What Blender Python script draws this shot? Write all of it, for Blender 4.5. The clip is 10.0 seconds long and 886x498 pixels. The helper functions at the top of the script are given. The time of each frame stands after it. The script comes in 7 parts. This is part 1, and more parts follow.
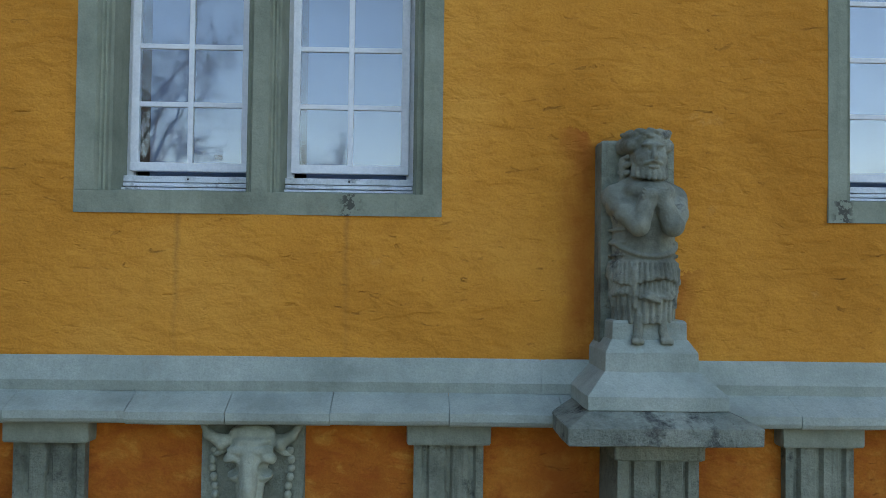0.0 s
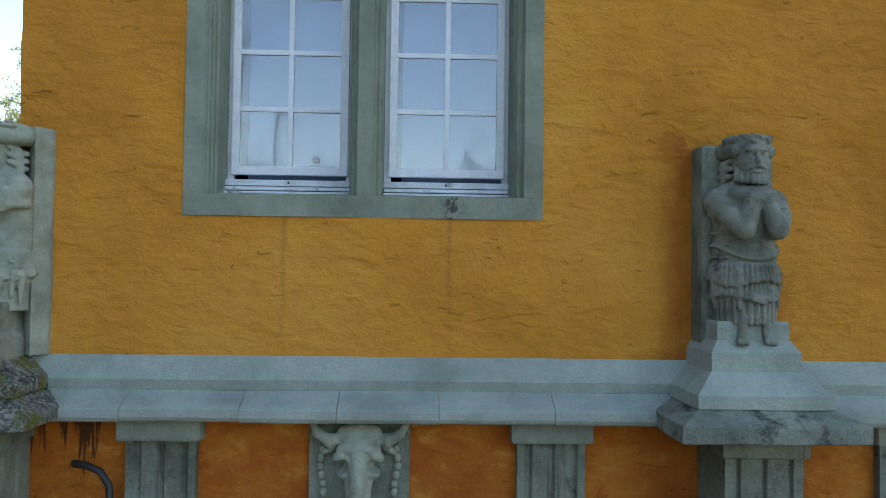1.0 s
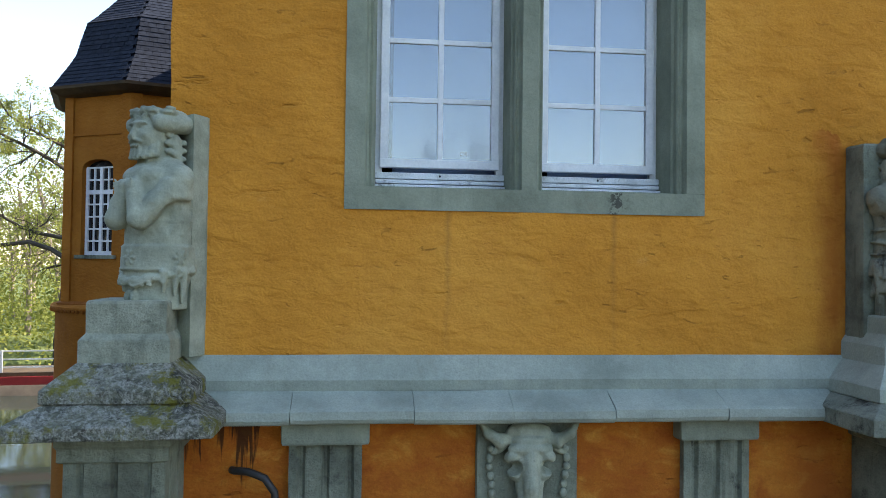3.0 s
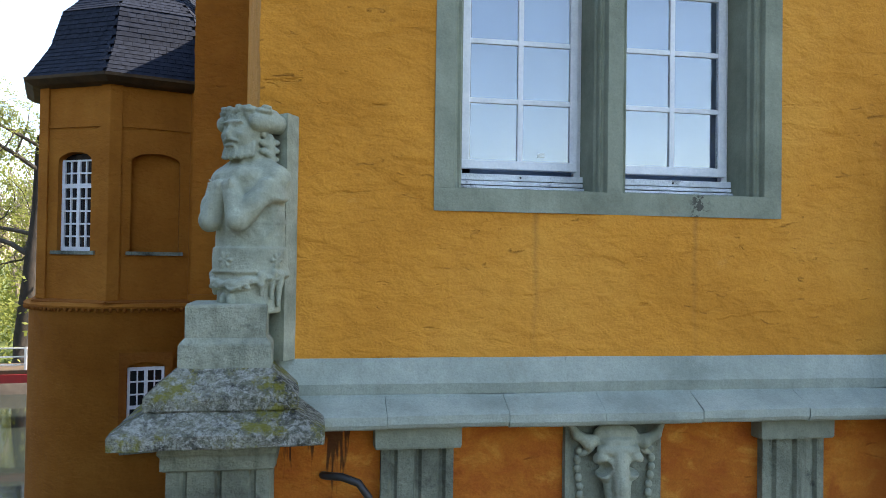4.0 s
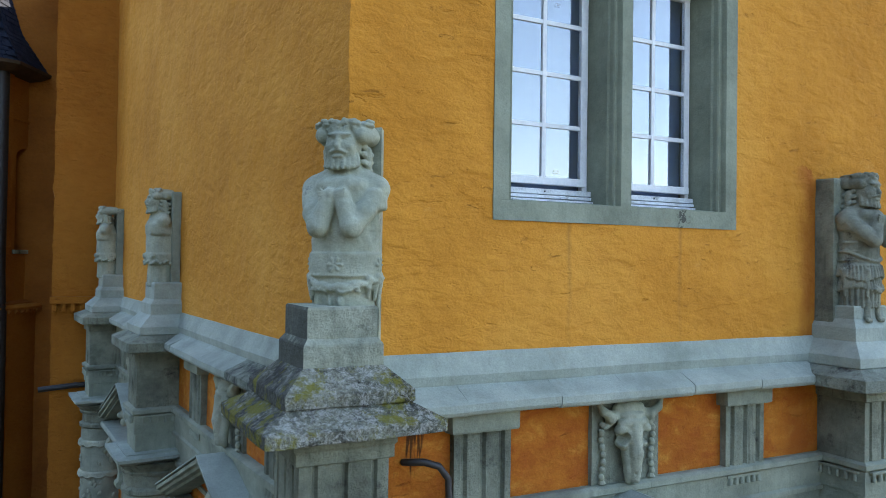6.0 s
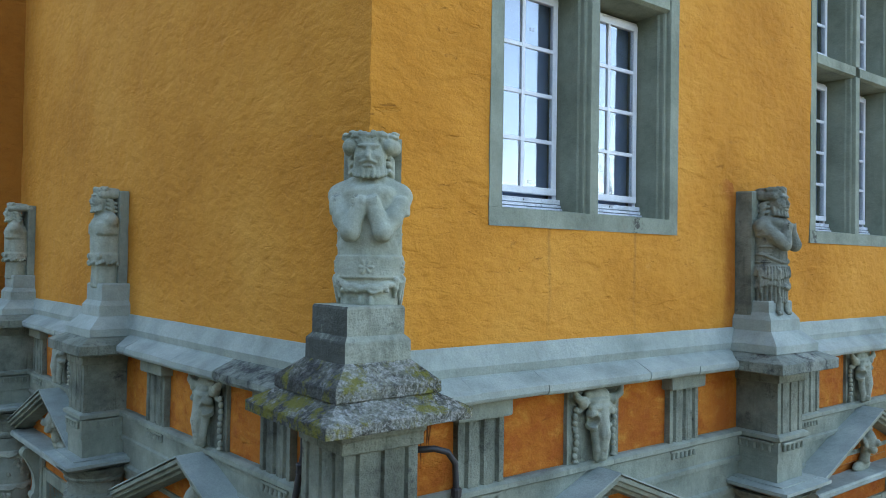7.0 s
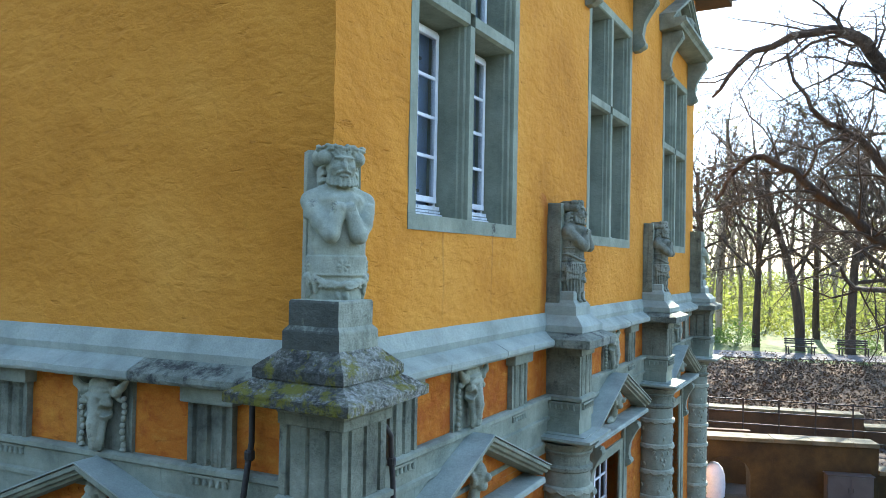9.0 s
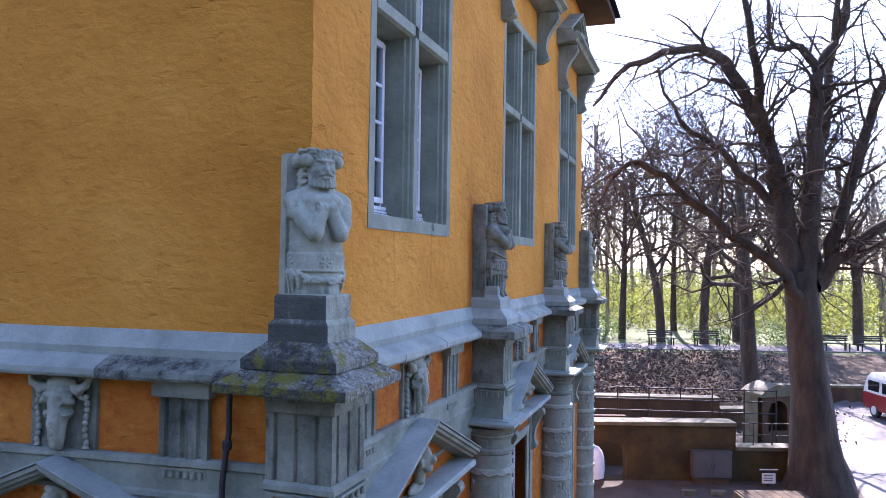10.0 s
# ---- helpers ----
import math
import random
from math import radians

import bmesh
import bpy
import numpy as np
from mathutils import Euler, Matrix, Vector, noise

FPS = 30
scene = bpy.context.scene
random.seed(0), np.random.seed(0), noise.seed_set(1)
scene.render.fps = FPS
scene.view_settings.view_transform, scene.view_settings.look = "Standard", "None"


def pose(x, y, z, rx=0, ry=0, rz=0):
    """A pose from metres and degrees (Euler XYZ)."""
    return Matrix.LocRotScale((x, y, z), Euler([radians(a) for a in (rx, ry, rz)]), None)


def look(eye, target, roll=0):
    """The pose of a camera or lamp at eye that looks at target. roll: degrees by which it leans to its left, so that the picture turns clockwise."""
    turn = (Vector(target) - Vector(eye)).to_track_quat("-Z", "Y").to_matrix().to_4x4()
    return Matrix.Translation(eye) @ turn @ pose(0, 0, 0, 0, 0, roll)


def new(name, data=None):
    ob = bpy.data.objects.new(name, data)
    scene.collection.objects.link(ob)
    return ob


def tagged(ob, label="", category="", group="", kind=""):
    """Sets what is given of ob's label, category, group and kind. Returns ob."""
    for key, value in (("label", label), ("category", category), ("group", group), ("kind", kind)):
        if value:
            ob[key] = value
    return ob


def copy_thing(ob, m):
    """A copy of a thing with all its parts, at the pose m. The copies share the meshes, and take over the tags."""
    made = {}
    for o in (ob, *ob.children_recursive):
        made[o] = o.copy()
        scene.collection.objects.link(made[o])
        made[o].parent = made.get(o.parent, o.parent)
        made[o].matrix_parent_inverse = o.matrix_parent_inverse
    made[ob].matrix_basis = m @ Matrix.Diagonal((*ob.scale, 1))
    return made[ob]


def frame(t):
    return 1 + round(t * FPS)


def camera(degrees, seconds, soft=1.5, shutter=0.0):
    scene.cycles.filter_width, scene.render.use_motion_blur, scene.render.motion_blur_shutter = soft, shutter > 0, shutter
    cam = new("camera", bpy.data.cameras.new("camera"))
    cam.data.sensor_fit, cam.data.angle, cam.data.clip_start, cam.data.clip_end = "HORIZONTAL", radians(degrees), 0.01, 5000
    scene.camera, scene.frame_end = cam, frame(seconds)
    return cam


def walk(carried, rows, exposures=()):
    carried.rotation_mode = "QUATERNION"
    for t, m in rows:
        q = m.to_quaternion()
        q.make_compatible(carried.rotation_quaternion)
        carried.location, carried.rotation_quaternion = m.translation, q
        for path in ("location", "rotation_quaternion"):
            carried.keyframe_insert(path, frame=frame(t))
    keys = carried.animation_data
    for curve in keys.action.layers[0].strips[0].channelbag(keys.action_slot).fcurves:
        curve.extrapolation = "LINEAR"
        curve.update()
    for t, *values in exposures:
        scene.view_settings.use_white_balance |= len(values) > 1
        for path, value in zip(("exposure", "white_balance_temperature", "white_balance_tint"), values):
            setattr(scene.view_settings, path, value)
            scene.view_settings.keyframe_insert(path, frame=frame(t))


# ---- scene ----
cam = camera(62.2, 10.0, soft=0.65)
METRES, EYE, TILT, LEAN, TURN = 8.0, 6.5, 0.0, 0.0, -1.4
ROWS = [
    (0.0, 0.0, 0.0, 0.0, -0.02, 1.39, -0.75),
    (0.5, -0.036, -0.0075, -0.0001, 0.08, 1.5, -0.77),
    (1.0, -0.0772, -0.0108, -0.0009, -0.24, 1.55, -0.78),
    (1.5, -0.115, -0.0086, -0.0033, -0.97, 1.61, -0.77),
    (2.0, -0.157, -0.004, -0.0038, -2.38, 1.46, -0.77),
    (2.5, -0.1972, 0.0013, -0.0045, -3.71, 1.45, -0.74),
    (4.0, -0.3306, 0.0205, 0.0005, -7.91, 0.98, -0.83),
    (4.5, -0.376, 0.0225, 0.0008, -10.87, 0.99, -0.8),
    (5.0, -0.4312, 0.023, 0.0019, -15.17, 0.94, -0.81),
    (6.5, -0.6052, 0.0288, 0.0036, -30.33, 0.95, -0.86),
    (7.0, -0.6644, 0.0386, 0.0045, -35.51, 0.96, -0.9),
    (7.5, -0.7165, 0.0514, 0.0055, -40.32, 0.96, -0.91),
    (8.0, -0.7713, 0.0706, 0.0059, -46.09, 0.95, -0.95),
    (8.5, -0.8204, 0.094, 0.0059, -52.21, 0.9, -1.03),
    (9.0, -0.8729, 0.1273, 0.0054, -59.28, 0.91, -1.07),
    (9.5, -0.917, 0.1565, 0.0043, -65.1, 0.95, -1.02),
    (10.0, -0.9609, 0.1806, 0.0018, -69.25, 0.99, -0.86),
]
EXPOSURES = [(0.0, 2.24, 7150, 10), (2.5, 2.32, 7150, 10), (4.5, 2.72, 7250, 13), (6.5, 2.9, 7150, 11), (7.5, 2.98, 6900, 9), (8.5, 3.08, 6550, 6), (9.0, 3.05, 6400, 7), (9.5, 3.4, 6000, 30), (10.0, 2.8, 5950, 36)]
walk(cam, [(t, pose(0, 0, EYE, TILT, LEAN, TURN) @ pose(METRES * x, METRES * y, METRES * z, 90 + pitch, roll, yaw)) for t, x, y, z, yaw, pitch, roll in ROWS], EXPOSURES)

# ---- daylight ----
SUN_AZ, SUN_EL = 84.0, 42.0     # degrees clockwise from +y, degrees above the horizon
world = bpy.data.worlds.new("sky")
scene.world = world
world.use_nodes = True
wn = world.node_tree
sky = wn.nodes.new("ShaderNodeTexSky")
sky.sky_type, sky.sun_disc = "NISHITA", False
sky.sun_elevation, sky.sun_rotation = radians(SUN_EL), radians(SUN_AZ)
sky.air_density, sky.dust_density, sky.ozone_density = 1.0, 0.25, 1.6
wn.links.new(sky.outputs[0], wn.nodes["Background"].inputs[0])
wn.nodes["Background"].inputs[1].default_value = 0.1
sun = new("sun", bpy.data.lights.new("sun", "SUN"))
sun.data.energy, sun.data.angle, sun.data.color = 3.2, radians(0.55), (1.0, 0.94, 0.85)
az, el = radians(SUN_AZ), radians(SUN_EL)
sun.matrix_world = look((math.sin(az) * math.cos(el) * 50, math.cos(az) * math.cos(el) * 50, math.sin(el) * 50), (0, 0, 0))


# ---- materials ----
def ramp(nt, fac, stops):
    r = nt.nodes.new("ShaderNodeValToRGB")
    while len(r.color_ramp.elements) < len(stops):
        r.color_ramp.elements.new(0.5)
    for e, (p, c) in zip(r.color_ramp.elements, stops):
        e.position = p
        e.color = (*c, 1) if len(c) == 3 else c
    nt.links.new(fac, r.inputs[0])
    return r.outputs[0]


def grey(v):
    return (v, v, v)


def tex_noise(nt, vec, scale, detail=6.0, rough=0.6, distortion=0.0):
    n = nt.nodes.new("ShaderNodeTexNoise")
    n.inputs["Scale"].default_value, n.inputs["Detail"].default_value = scale, detail
    n.inputs["Roughness"].default_value, n.inputs["Distortion"].default_value = rough, distortion
    nt.links.new(vec, n.inputs["Vector"])
    return n.outputs["Fac"]


def mix(nt, fac, a, b, blend="MIX"):
    m = nt.nodes.new("ShaderNodeMix")
    m.data_type, m.blend_type = "RGBA", blend
    for sock, v in ((m.inputs[0], fac), (m.inputs[6], a), (m.inputs[7], b)):
        if isinstance(v, (int, float)):
            sock.default_value = v
        elif isinstance(v, tuple):
            sock.default_value = (*v, 1)
        else:
            nt.links.new(v, sock)
    return m.outputs[2]


def squeeze(nt, vec, sx, sy, sz):
    m = nt.nodes.new("ShaderNodeVectorMath")
    m.operation = "MULTIPLY"
    m.inputs[1].default_value = (sx, sy, sz)
    nt.links.new(vec, m.inputs[0])
    return m.outputs[0]


def base(name, rough=0.85, metal=0.0):
    m = bpy.data.materials.new(name)
    m.use_nodes = True
    nt = m.node_tree
    b = nt.nodes["Principled BSDF"]
    b.inputs["Roughness"].default_value, b.inputs["Metallic"].default_value = rough, metal
    pos = nt.nodes.new("ShaderNodeNewGeometry").outputs["Position"]
    return m, nt, b, pos


def relief(nt, b, height, strength, distance):
    n = nt.nodes.new("ShaderNodeBump")
    n.inputs["Strength"].default_value, n.inputs["Distance"].default_value = strength, distance
    nt.links.new(height, n.inputs["Height"])
    nt.links.new(n.outputs[0], b.inputs["Normal"])


def add(nt, a, b, k=1.0):
    m = nt.nodes.new("ShaderNodeMath")
    m.operation = "MULTIPLY_ADD"
    nt.links.new(b, m.inputs[0])
    m.inputs[1].default_value = k
    nt.links.new(a, m.inputs[2])
    return m.outputs[0]


def plain(name, dark, light, scale=6.0, rough=0.8, bump=0.3, depth=0.004, fine=70.0, metal=0.0, stretch=(1, 1, 1)):
    """Two tones in broad patches and fine grain, with relief."""
    m, nt, b, pos = base(name, rough, metal)
    v = squeeze(nt, pos, *stretch)
    big = tex_noise(nt, v, scale, 5)
    small = tex_noise(nt, v, fine, 4)
    c = ramp(nt, big, [(0.3, dark), (0.7, light)])
    c = mix(nt, 0.35, c, ramp(nt, small, [(0.3, grey(0.25)), (0.7, grey(0.8))]), "OVERLAY")
    nt.links.new(c, b.inputs["Base Color"])
    relief(nt, b, add(nt, small, big, 2.0), bump, depth)
    return m


def calc(nt, op, a, b=0.0):
    n = nt.nodes.new("ShaderNodeMath")
    n.operation = op
    for sock, v in zip(n.inputs, (a, b)):
        if isinstance(v, (int, float)):
            sock.default_value = v
        else:
            nt.links.new(v, sock)
    return n.outputs[0]


def plaster(name, dark, mid, light, worn, worn_from=0.66, pit_tone=(0.10, 0.05, 0.02), blotch=0.0, drips=(), rust=(), runs=()):
    """Brushed lime plaster: smooth swells, short cracks and pits, washed-out patches. blotch: redder and yellower fields;
    drips: x places of long marks under a sill; rust: x places of rusty upright stains; runs: (x0, x1) of dark drip marks under a slab."""
    m, nt, b, pos = base(name, 0.92)
    b.inputs["Specular IOR Level"].default_value = 0.2
    flat = squeeze(nt, pos, 0.8, 0.8, 1.2)
    long = squeeze(nt, pos, 0.55, 0.55, 1.5)
    broad = tex_noise(nt, pos, 0.8, 6, 0.6)
    swell = tex_noise(nt, flat, 3.2, 2, 0.5)
    lumps = tex_noise(nt, flat, 11.0, 3, 0.55, 0.25)
    grain = tex_noise(nt, pos, 85.0, 4, 0.65)
    c = ramp(nt, broad, [(0.3, dark), (0.5, mid), (0.7, light)])
    c = mix(nt, ramp(nt, tex_noise(nt, flat, 3.1, 7, 0.68), [(worn_from, grey(0)), (worn_from + 0.14, grey(0.6))]), c, worn)
    if blotch:
        k = tex_noise(nt, squeeze(nt, pos, 1.0, 1.0, 1.6), 4.2, 7, 0.68, 0.5)
        c = mix(nt, ramp(nt, k, [(0.36, grey(blotch)), (0.5, grey(0))]), c, (0.3, 0.062, 0.01))
        c = mix(nt, ramp(nt, k, [(0.54, grey(0)), (0.7, grey(blotch))]), c, (0.62, 0.29, 0.05))
    c = mix(nt, 0.14, c, ramp(nt, lumps, [(0.3, grey(0.3)), (0.7, grey(0.68))]), "OVERLAY")
    c = mix(nt, 0.2, c, ramp(nt, grain, [(0.3, grey(0.2)), (0.7, grey(0.8))]), "OVERLAY")
    pit = tex_noise(nt, long, 8.0, 4, 0.55, 0.2)
    crack = tex_noise(nt, squeeze(nt, pos, 0.6, 0.6, 1.9), 12.0, 5, 0.6, 0.9)
    where = tex_noise(nt, pos, 1.7, 3, 0.5)
    sparse = calc(nt, "MULTIPLY", ramp(nt, crack, [(0.65, grey(0)), (0.68, grey(1))]), ramp(nt, where, [(0.44, grey(0.1)), (0.6, grey(1))]))
    # pits and cracks tinted darker, from the same masks as their relief
    c = mix(nt, ramp(nt, pit, [(0.76, grey(0)), (0.8, grey(0.3))]), c, pit_tone)
    c = mix(nt, calc(nt, "MULTIPLY", sparse, 0.14), c, pit_tone)
    if drips or rust or runs:
        xyz = nt.nodes.new("ShaderNodeSeparateXYZ")
        nt.links.new(pos, xyz.inputs[0])
        px, pz = xyz.outputs[0], xyz.outputs[2]
        wav = calc(nt, "MULTIPLY", calc(nt, "SUBTRACT", tex_noise(nt, squeeze(nt, pos, 0.2, 0.2, 2.0), 3.0, 3), 0.5), 0.05)
        for x0 in drips:
            off = calc(nt, "ABSOLUTE", calc(nt, "SUBTRACT", calc(nt, "ADD", px, wav), x0))
            band = calc(nt, "MULTIPLY", calc(nt, "LESS_THAN", pz, 6.8), calc(nt, "GREATER_THAN", pz, 5.9))
            fade = calc(nt, "MULTIPLY", band, calc(nt, "MULTIPLY", calc(nt, "SUBTRACT", pz, 5.7), 0.95))
            k = calc(nt, "MULTIPLY", ramp(nt, off, [(0.0, grey(0.36)), (0.01, grey(0.22)), (0.026, grey(0))]), fade)
            c = mix(nt, k, c, (0.15, 0.07, 0.03))
        blur = calc(nt, "MULTIPLY", calc(nt, "SUBTRACT", tex_noise(nt, squeeze(nt, pos, 1.0, 1.0, 0.6), 5.0, 6, 0.65), 0.5), 0.35)
        for x0, z1 in rust:
            off = calc(nt, "ADD", calc(nt, "ABSOLUTE", calc(nt, "SUBTRACT", px, x0)), blur)
            k = calc(nt, "MULTIPLY", ramp(nt, off, [(0.0, grey(0.75)), (0.06, grey(0.5)), (0.17, grey(0))]), calc(nt, "LESS_THAN", calc(nt, "ADD", pz, blur), z1))
            c = mix(nt, k, c, (0.33, 0.085, 0.012))
        for x0, x1 in runs:
            k = tex_noise(nt, squeeze(nt, pos, 1, 1, 0.07), 26.0, 4, 0.6, 0.3)
            low = calc(nt, "MULTIPLY", calc(nt, "SUBTRACT", 5.62, pz), 0.55)
            inside = calc(nt, "MULTIPLY", calc(nt, "GREATER_THAN", px, x0), calc(nt, "LESS_THAN", px, x1))
            k = calc(nt, "MULTIPLY", ramp(nt, calc(nt, "SUBTRACT", k, low), [(0.42, grey(0)), (0.5, grey(0.85))]), inside)
            c = mix(nt, k, c, (0.03, 0.014, 0.008))
    nt.links.new(c, b.inputs["Base Color"])
    step = ramp(nt, tex_noise(nt, squeeze(nt, pos, 0.5, 0.5, 1.6), 5.0, 2, 0.45, 0.15), [(0.62, grey(0)), (0.68, grey(1))])
    h = add(nt, add(nt, add(nt, lumps, swell, 1.5), grain, 0.09), ramp(nt, pit, [(0.66, grey(0)), (0.78, grey(1))]), -0.55)
    h = add(nt, add(nt, h, step, -0.14), sparse, -0.65)
    relief(nt, b, h, 0.85, 0.03)
    return m


def stone(name, dark, mid, light, crust=0.0, lichen=0.0, moss=0.0, streak=0.35, warm=(0.24, 0.2, 0.13), scale=5.0, mottle=0.3, blots=(), west_dark=0.0, bump=0.5):
    """Painted or weathered sandstone: patches, run marks, black crust, pale lichen and moss."""
    m, nt, b, pos = base(name, 0.85)
    b.inputs["Specular IOR Level"].default_value = 0.3
    big = tex_noise(nt, pos, scale * 0.5, 6, 0.6)
    c = ramp(nt, big, [(0.3, dark), (0.5, mid), (0.7, light)])
    runs = tex_noise(nt, squeeze(nt, pos, 1, 1, 0.08), 14.0, 5, 0.6, 0.3)
    c = mix(nt, ramp(nt, runs, [(0.55, grey(0)), (0.72, grey(streak))]), c, dark)
    c = mix(nt, ramp(nt, tex_noise(nt, pos, 2.3, 6, 0.7), [(0.62, grey(0)), (0.75, grey(0.35))]), c, warm)
    grain = tex_noise(nt, pos, 95.0, 4, 0.65)
    c = mix(nt, 0.15, c, ramp(nt, grain, [(0.3, grey(0.2)), (0.7, grey(0.8))]), "OVERLAY")
    mott = tex_noise(nt, pos, 17.0, 5, 0.6)
    c = mix(nt, mottle, c, ramp(nt, mott, [(0.3, grey(0.3)), (0.7, grey(0.7))]), "OVERLAY")
    rough_h = tex_noise(nt, pos, 22.0, 5, 0.65)
    if crust:
        k = tex_noise(nt, pos, 4.5, 8, 0.72)
        c = mix(nt, ramp(nt, k, [(0.62 - 0.25 * crust, grey(0)), (0.74 - 0.25 * crust, grey(0.92))]), c, (0.035, 0.036, 0.032))
    if lichen:
        k = tex_noise(nt, pos, 24.0, 9, 0.8, 0.5)
        c = mix(nt, ramp(nt, k, [(0.66 - 0.2 * lichen, grey(0)), (0.78 - 0.2 * lichen, grey(0.85))]), c, (0.46, 0.46, 0.4))
        k = tex_noise(nt, pos, 70.0, 3, 0.7)
        c = mix(nt, ramp(nt, k, [(0.5, grey(0)), (0.66, grey(0.6 * lichen))]), c, (0.04, 0.042, 0.036))
    if west_dark:                                        # faces turned to -x darkened: their shade and dark crust, put into the colour
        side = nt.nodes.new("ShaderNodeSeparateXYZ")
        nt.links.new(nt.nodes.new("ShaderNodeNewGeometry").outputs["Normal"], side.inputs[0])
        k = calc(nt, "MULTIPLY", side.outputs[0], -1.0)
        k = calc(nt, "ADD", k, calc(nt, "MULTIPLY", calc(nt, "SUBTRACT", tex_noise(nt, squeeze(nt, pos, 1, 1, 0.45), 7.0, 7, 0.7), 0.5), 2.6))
        c = mix(nt, ramp(nt, k, [(0.25, grey(0)), (0.7, grey(west_dark))]), c, (0.03, 0.032, 0.027))
    if blots:                                          # dark spatter on the sill
        xyz = nt.nodes.new("ShaderNodeSeparateXYZ")
        nt.links.new(pos, xyz.inputs[0])
        spat = ramp(nt, tex_noise(nt, pos, 26.0, 3, 0.6), [(0.5, grey(0)), (0.56, grey(0.8))])
        for x0 in blots:
            d = nt.nodes.new("ShaderNodeMath")
            d.operation = "SUBTRACT"
            nt.links.new(xyz.outputs[0], d.inputs[0])
            d.inputs[1].default_value = x0
            e = nt.nodes.new("ShaderNodeMath")
            e.operation = "ABSOLUTE"
            nt.links.new(d.outputs[0], e.inputs[0])
            g = nt.nodes.new("ShaderNodeMath")
            g.operation = "LESS_THAN"
            nt.links.new(xyz.outputs[2], g.inputs[0])
            g.inputs[1].default_value = 6.925
            near = mix(nt, 1.0, ramp(nt, e.outputs[0], [(0.03, grey(1)), (0.075, grey(0))]), g.outputs[0], "MULTIPLY")
            c = mix(nt, mix(nt, 1.0, near, spat, "MULTIPLY"), c, (0.04, 0.035, 0.03))
    if moss:
        k = tex_noise(nt, pos, 4.3, 7, 0.72)
        c = mix(nt, ramp(nt, k, [(0.68 - 0.16 * moss, grey(0)), (0.76 - 0.16 * moss, grey(0.9))]), c, (0.2, 0.185, 0.02))
    nt.links.new(c, b.inputs["Base Color"])
    relief(nt, b, add(nt, grain, rough_h, 6.0), bump, 0.012)
    return m


OCHRE = plaster("ochre_plaster", (0.47, 0.184, 0.021), (0.575, 0.237, 0.031), (0.64, 0.285, 0.046), (0.65, 0.35, 0.12), drips=(-1.44, -0.46), rust=((0.93, 7.3), (1.5, 6.5)))
FRIEZE = plaster("frieze_plaster", (0.33, 0.086, 0.011), (0.42, 0.128, 0.016), (0.51, 0.186, 0.026), (0.58, 0.27, 0.06), 0.62, (0.05, 0.018, 0.01), 0.6, rust=((0.8, 5.8), (1.6, 5.8)), runs=((-2.95, -2.44),))
# two browns darker and redder than OCHRE, for the wing and the turret
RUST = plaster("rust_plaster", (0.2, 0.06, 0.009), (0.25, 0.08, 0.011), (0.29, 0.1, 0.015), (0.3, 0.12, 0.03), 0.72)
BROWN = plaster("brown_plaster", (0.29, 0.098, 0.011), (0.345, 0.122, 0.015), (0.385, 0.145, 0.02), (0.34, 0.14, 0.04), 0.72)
STONE = stone("grey_stone", (0.15, 0.167, 0.126), (0.235, 0.258, 0.196), (0.3, 0.325, 0.248), streak=0.45, mottle=0.18, bump=0.3)
LEDGE = stone("ledge_stone", (0.225, 0.255, 0.212), (0.3, 0.337, 0.282), (0.375, 0.408, 0.344), lichen=0.16, streak=0.22, mottle=0.12, bump=0.25)
LEDGE_OLD = stone("ledge_old", (0.1, 0.113, 0.087), (0.2, 0.222, 0.174), (0.3, 0.32, 0.252), crust=0.5, lichen=0.3)
STAINED = stone("stained_stone", (0.075, 0.0808, 0.0592), (0.2, 0.219, 0.162), (0.29, 0.307, 0.231), crust=0.12, streak=0.75, west_dark=0.12)
CRUST = stone("crusted_stone", (0.08, 0.0837, 0.0574), (0.21, 0.215, 0.152), (0.33, 0.33, 0.244), crust=0.56, lichen=1.0, moss=1.1, west_dark=0.75, bump=1.0)
CARVED = stone("carved_stone", (0.2, 0.219, 0.161), (0.31, 0.33, 0.248), (0.39, 0.406, 0.309), crust=0.04, streak=0.4, mottle=0.2, scale=9.0, bump=0.3)
CARVED_DARK = stone("carved_dark", (0.09, 0.0946, 0.0696), (0.2, 0.209, 0.158), (0.3, 0.307, 0.235), crust=0.16, streak=0.6, mottle=0.2, scale=9.0, bump=0.3)
BLOCK = stone("block_stone", (0.13, 0.14, 0.103), (0.27, 0.286, 0.213), (0.36, 0.372, 0.283), crust=0.1, streak=0.5, moss=0.1, scale=6.0, west_dark=0.8)
JAMB = stone("jamb_stone", (0.17, 0.187, 0.135), (0.235, 0.256, 0.188), (0.29, 0.313, 0.233), streak=0.5, mottle=0.15, blots=(-0.44, 2.47), bump=0.2)
SLATE = plain("slate", (0.004, 0.006, 0.012), (0.017, 0.022, 0.036), 7.0, 0.8, 0.3, 0.004)
SLATE.node_tree.nodes["Principled BSDF"].inputs["Specular IOR Level"].default_value = 0.15
LEAD = plain("lead_sheet", (0.13, 0.18, 0.2), (0.2, 0.25, 0.275), 3.0, 0.7, 0.2, 0.004)
WHITE = plain("white_paint", (0.66, 0.68, 0.7), (0.8, 0.81, 0.82), 9.0, 0.45, 0.15, 0.002)
FLAKY = stone("flaking_paint", (0.5, 0.51, 0.5), (0.68, 0.7, 0.71), (0.76, 0.78, 0.8), crust=0.12, streak=0.15, scale=16.0, bump=0.3)
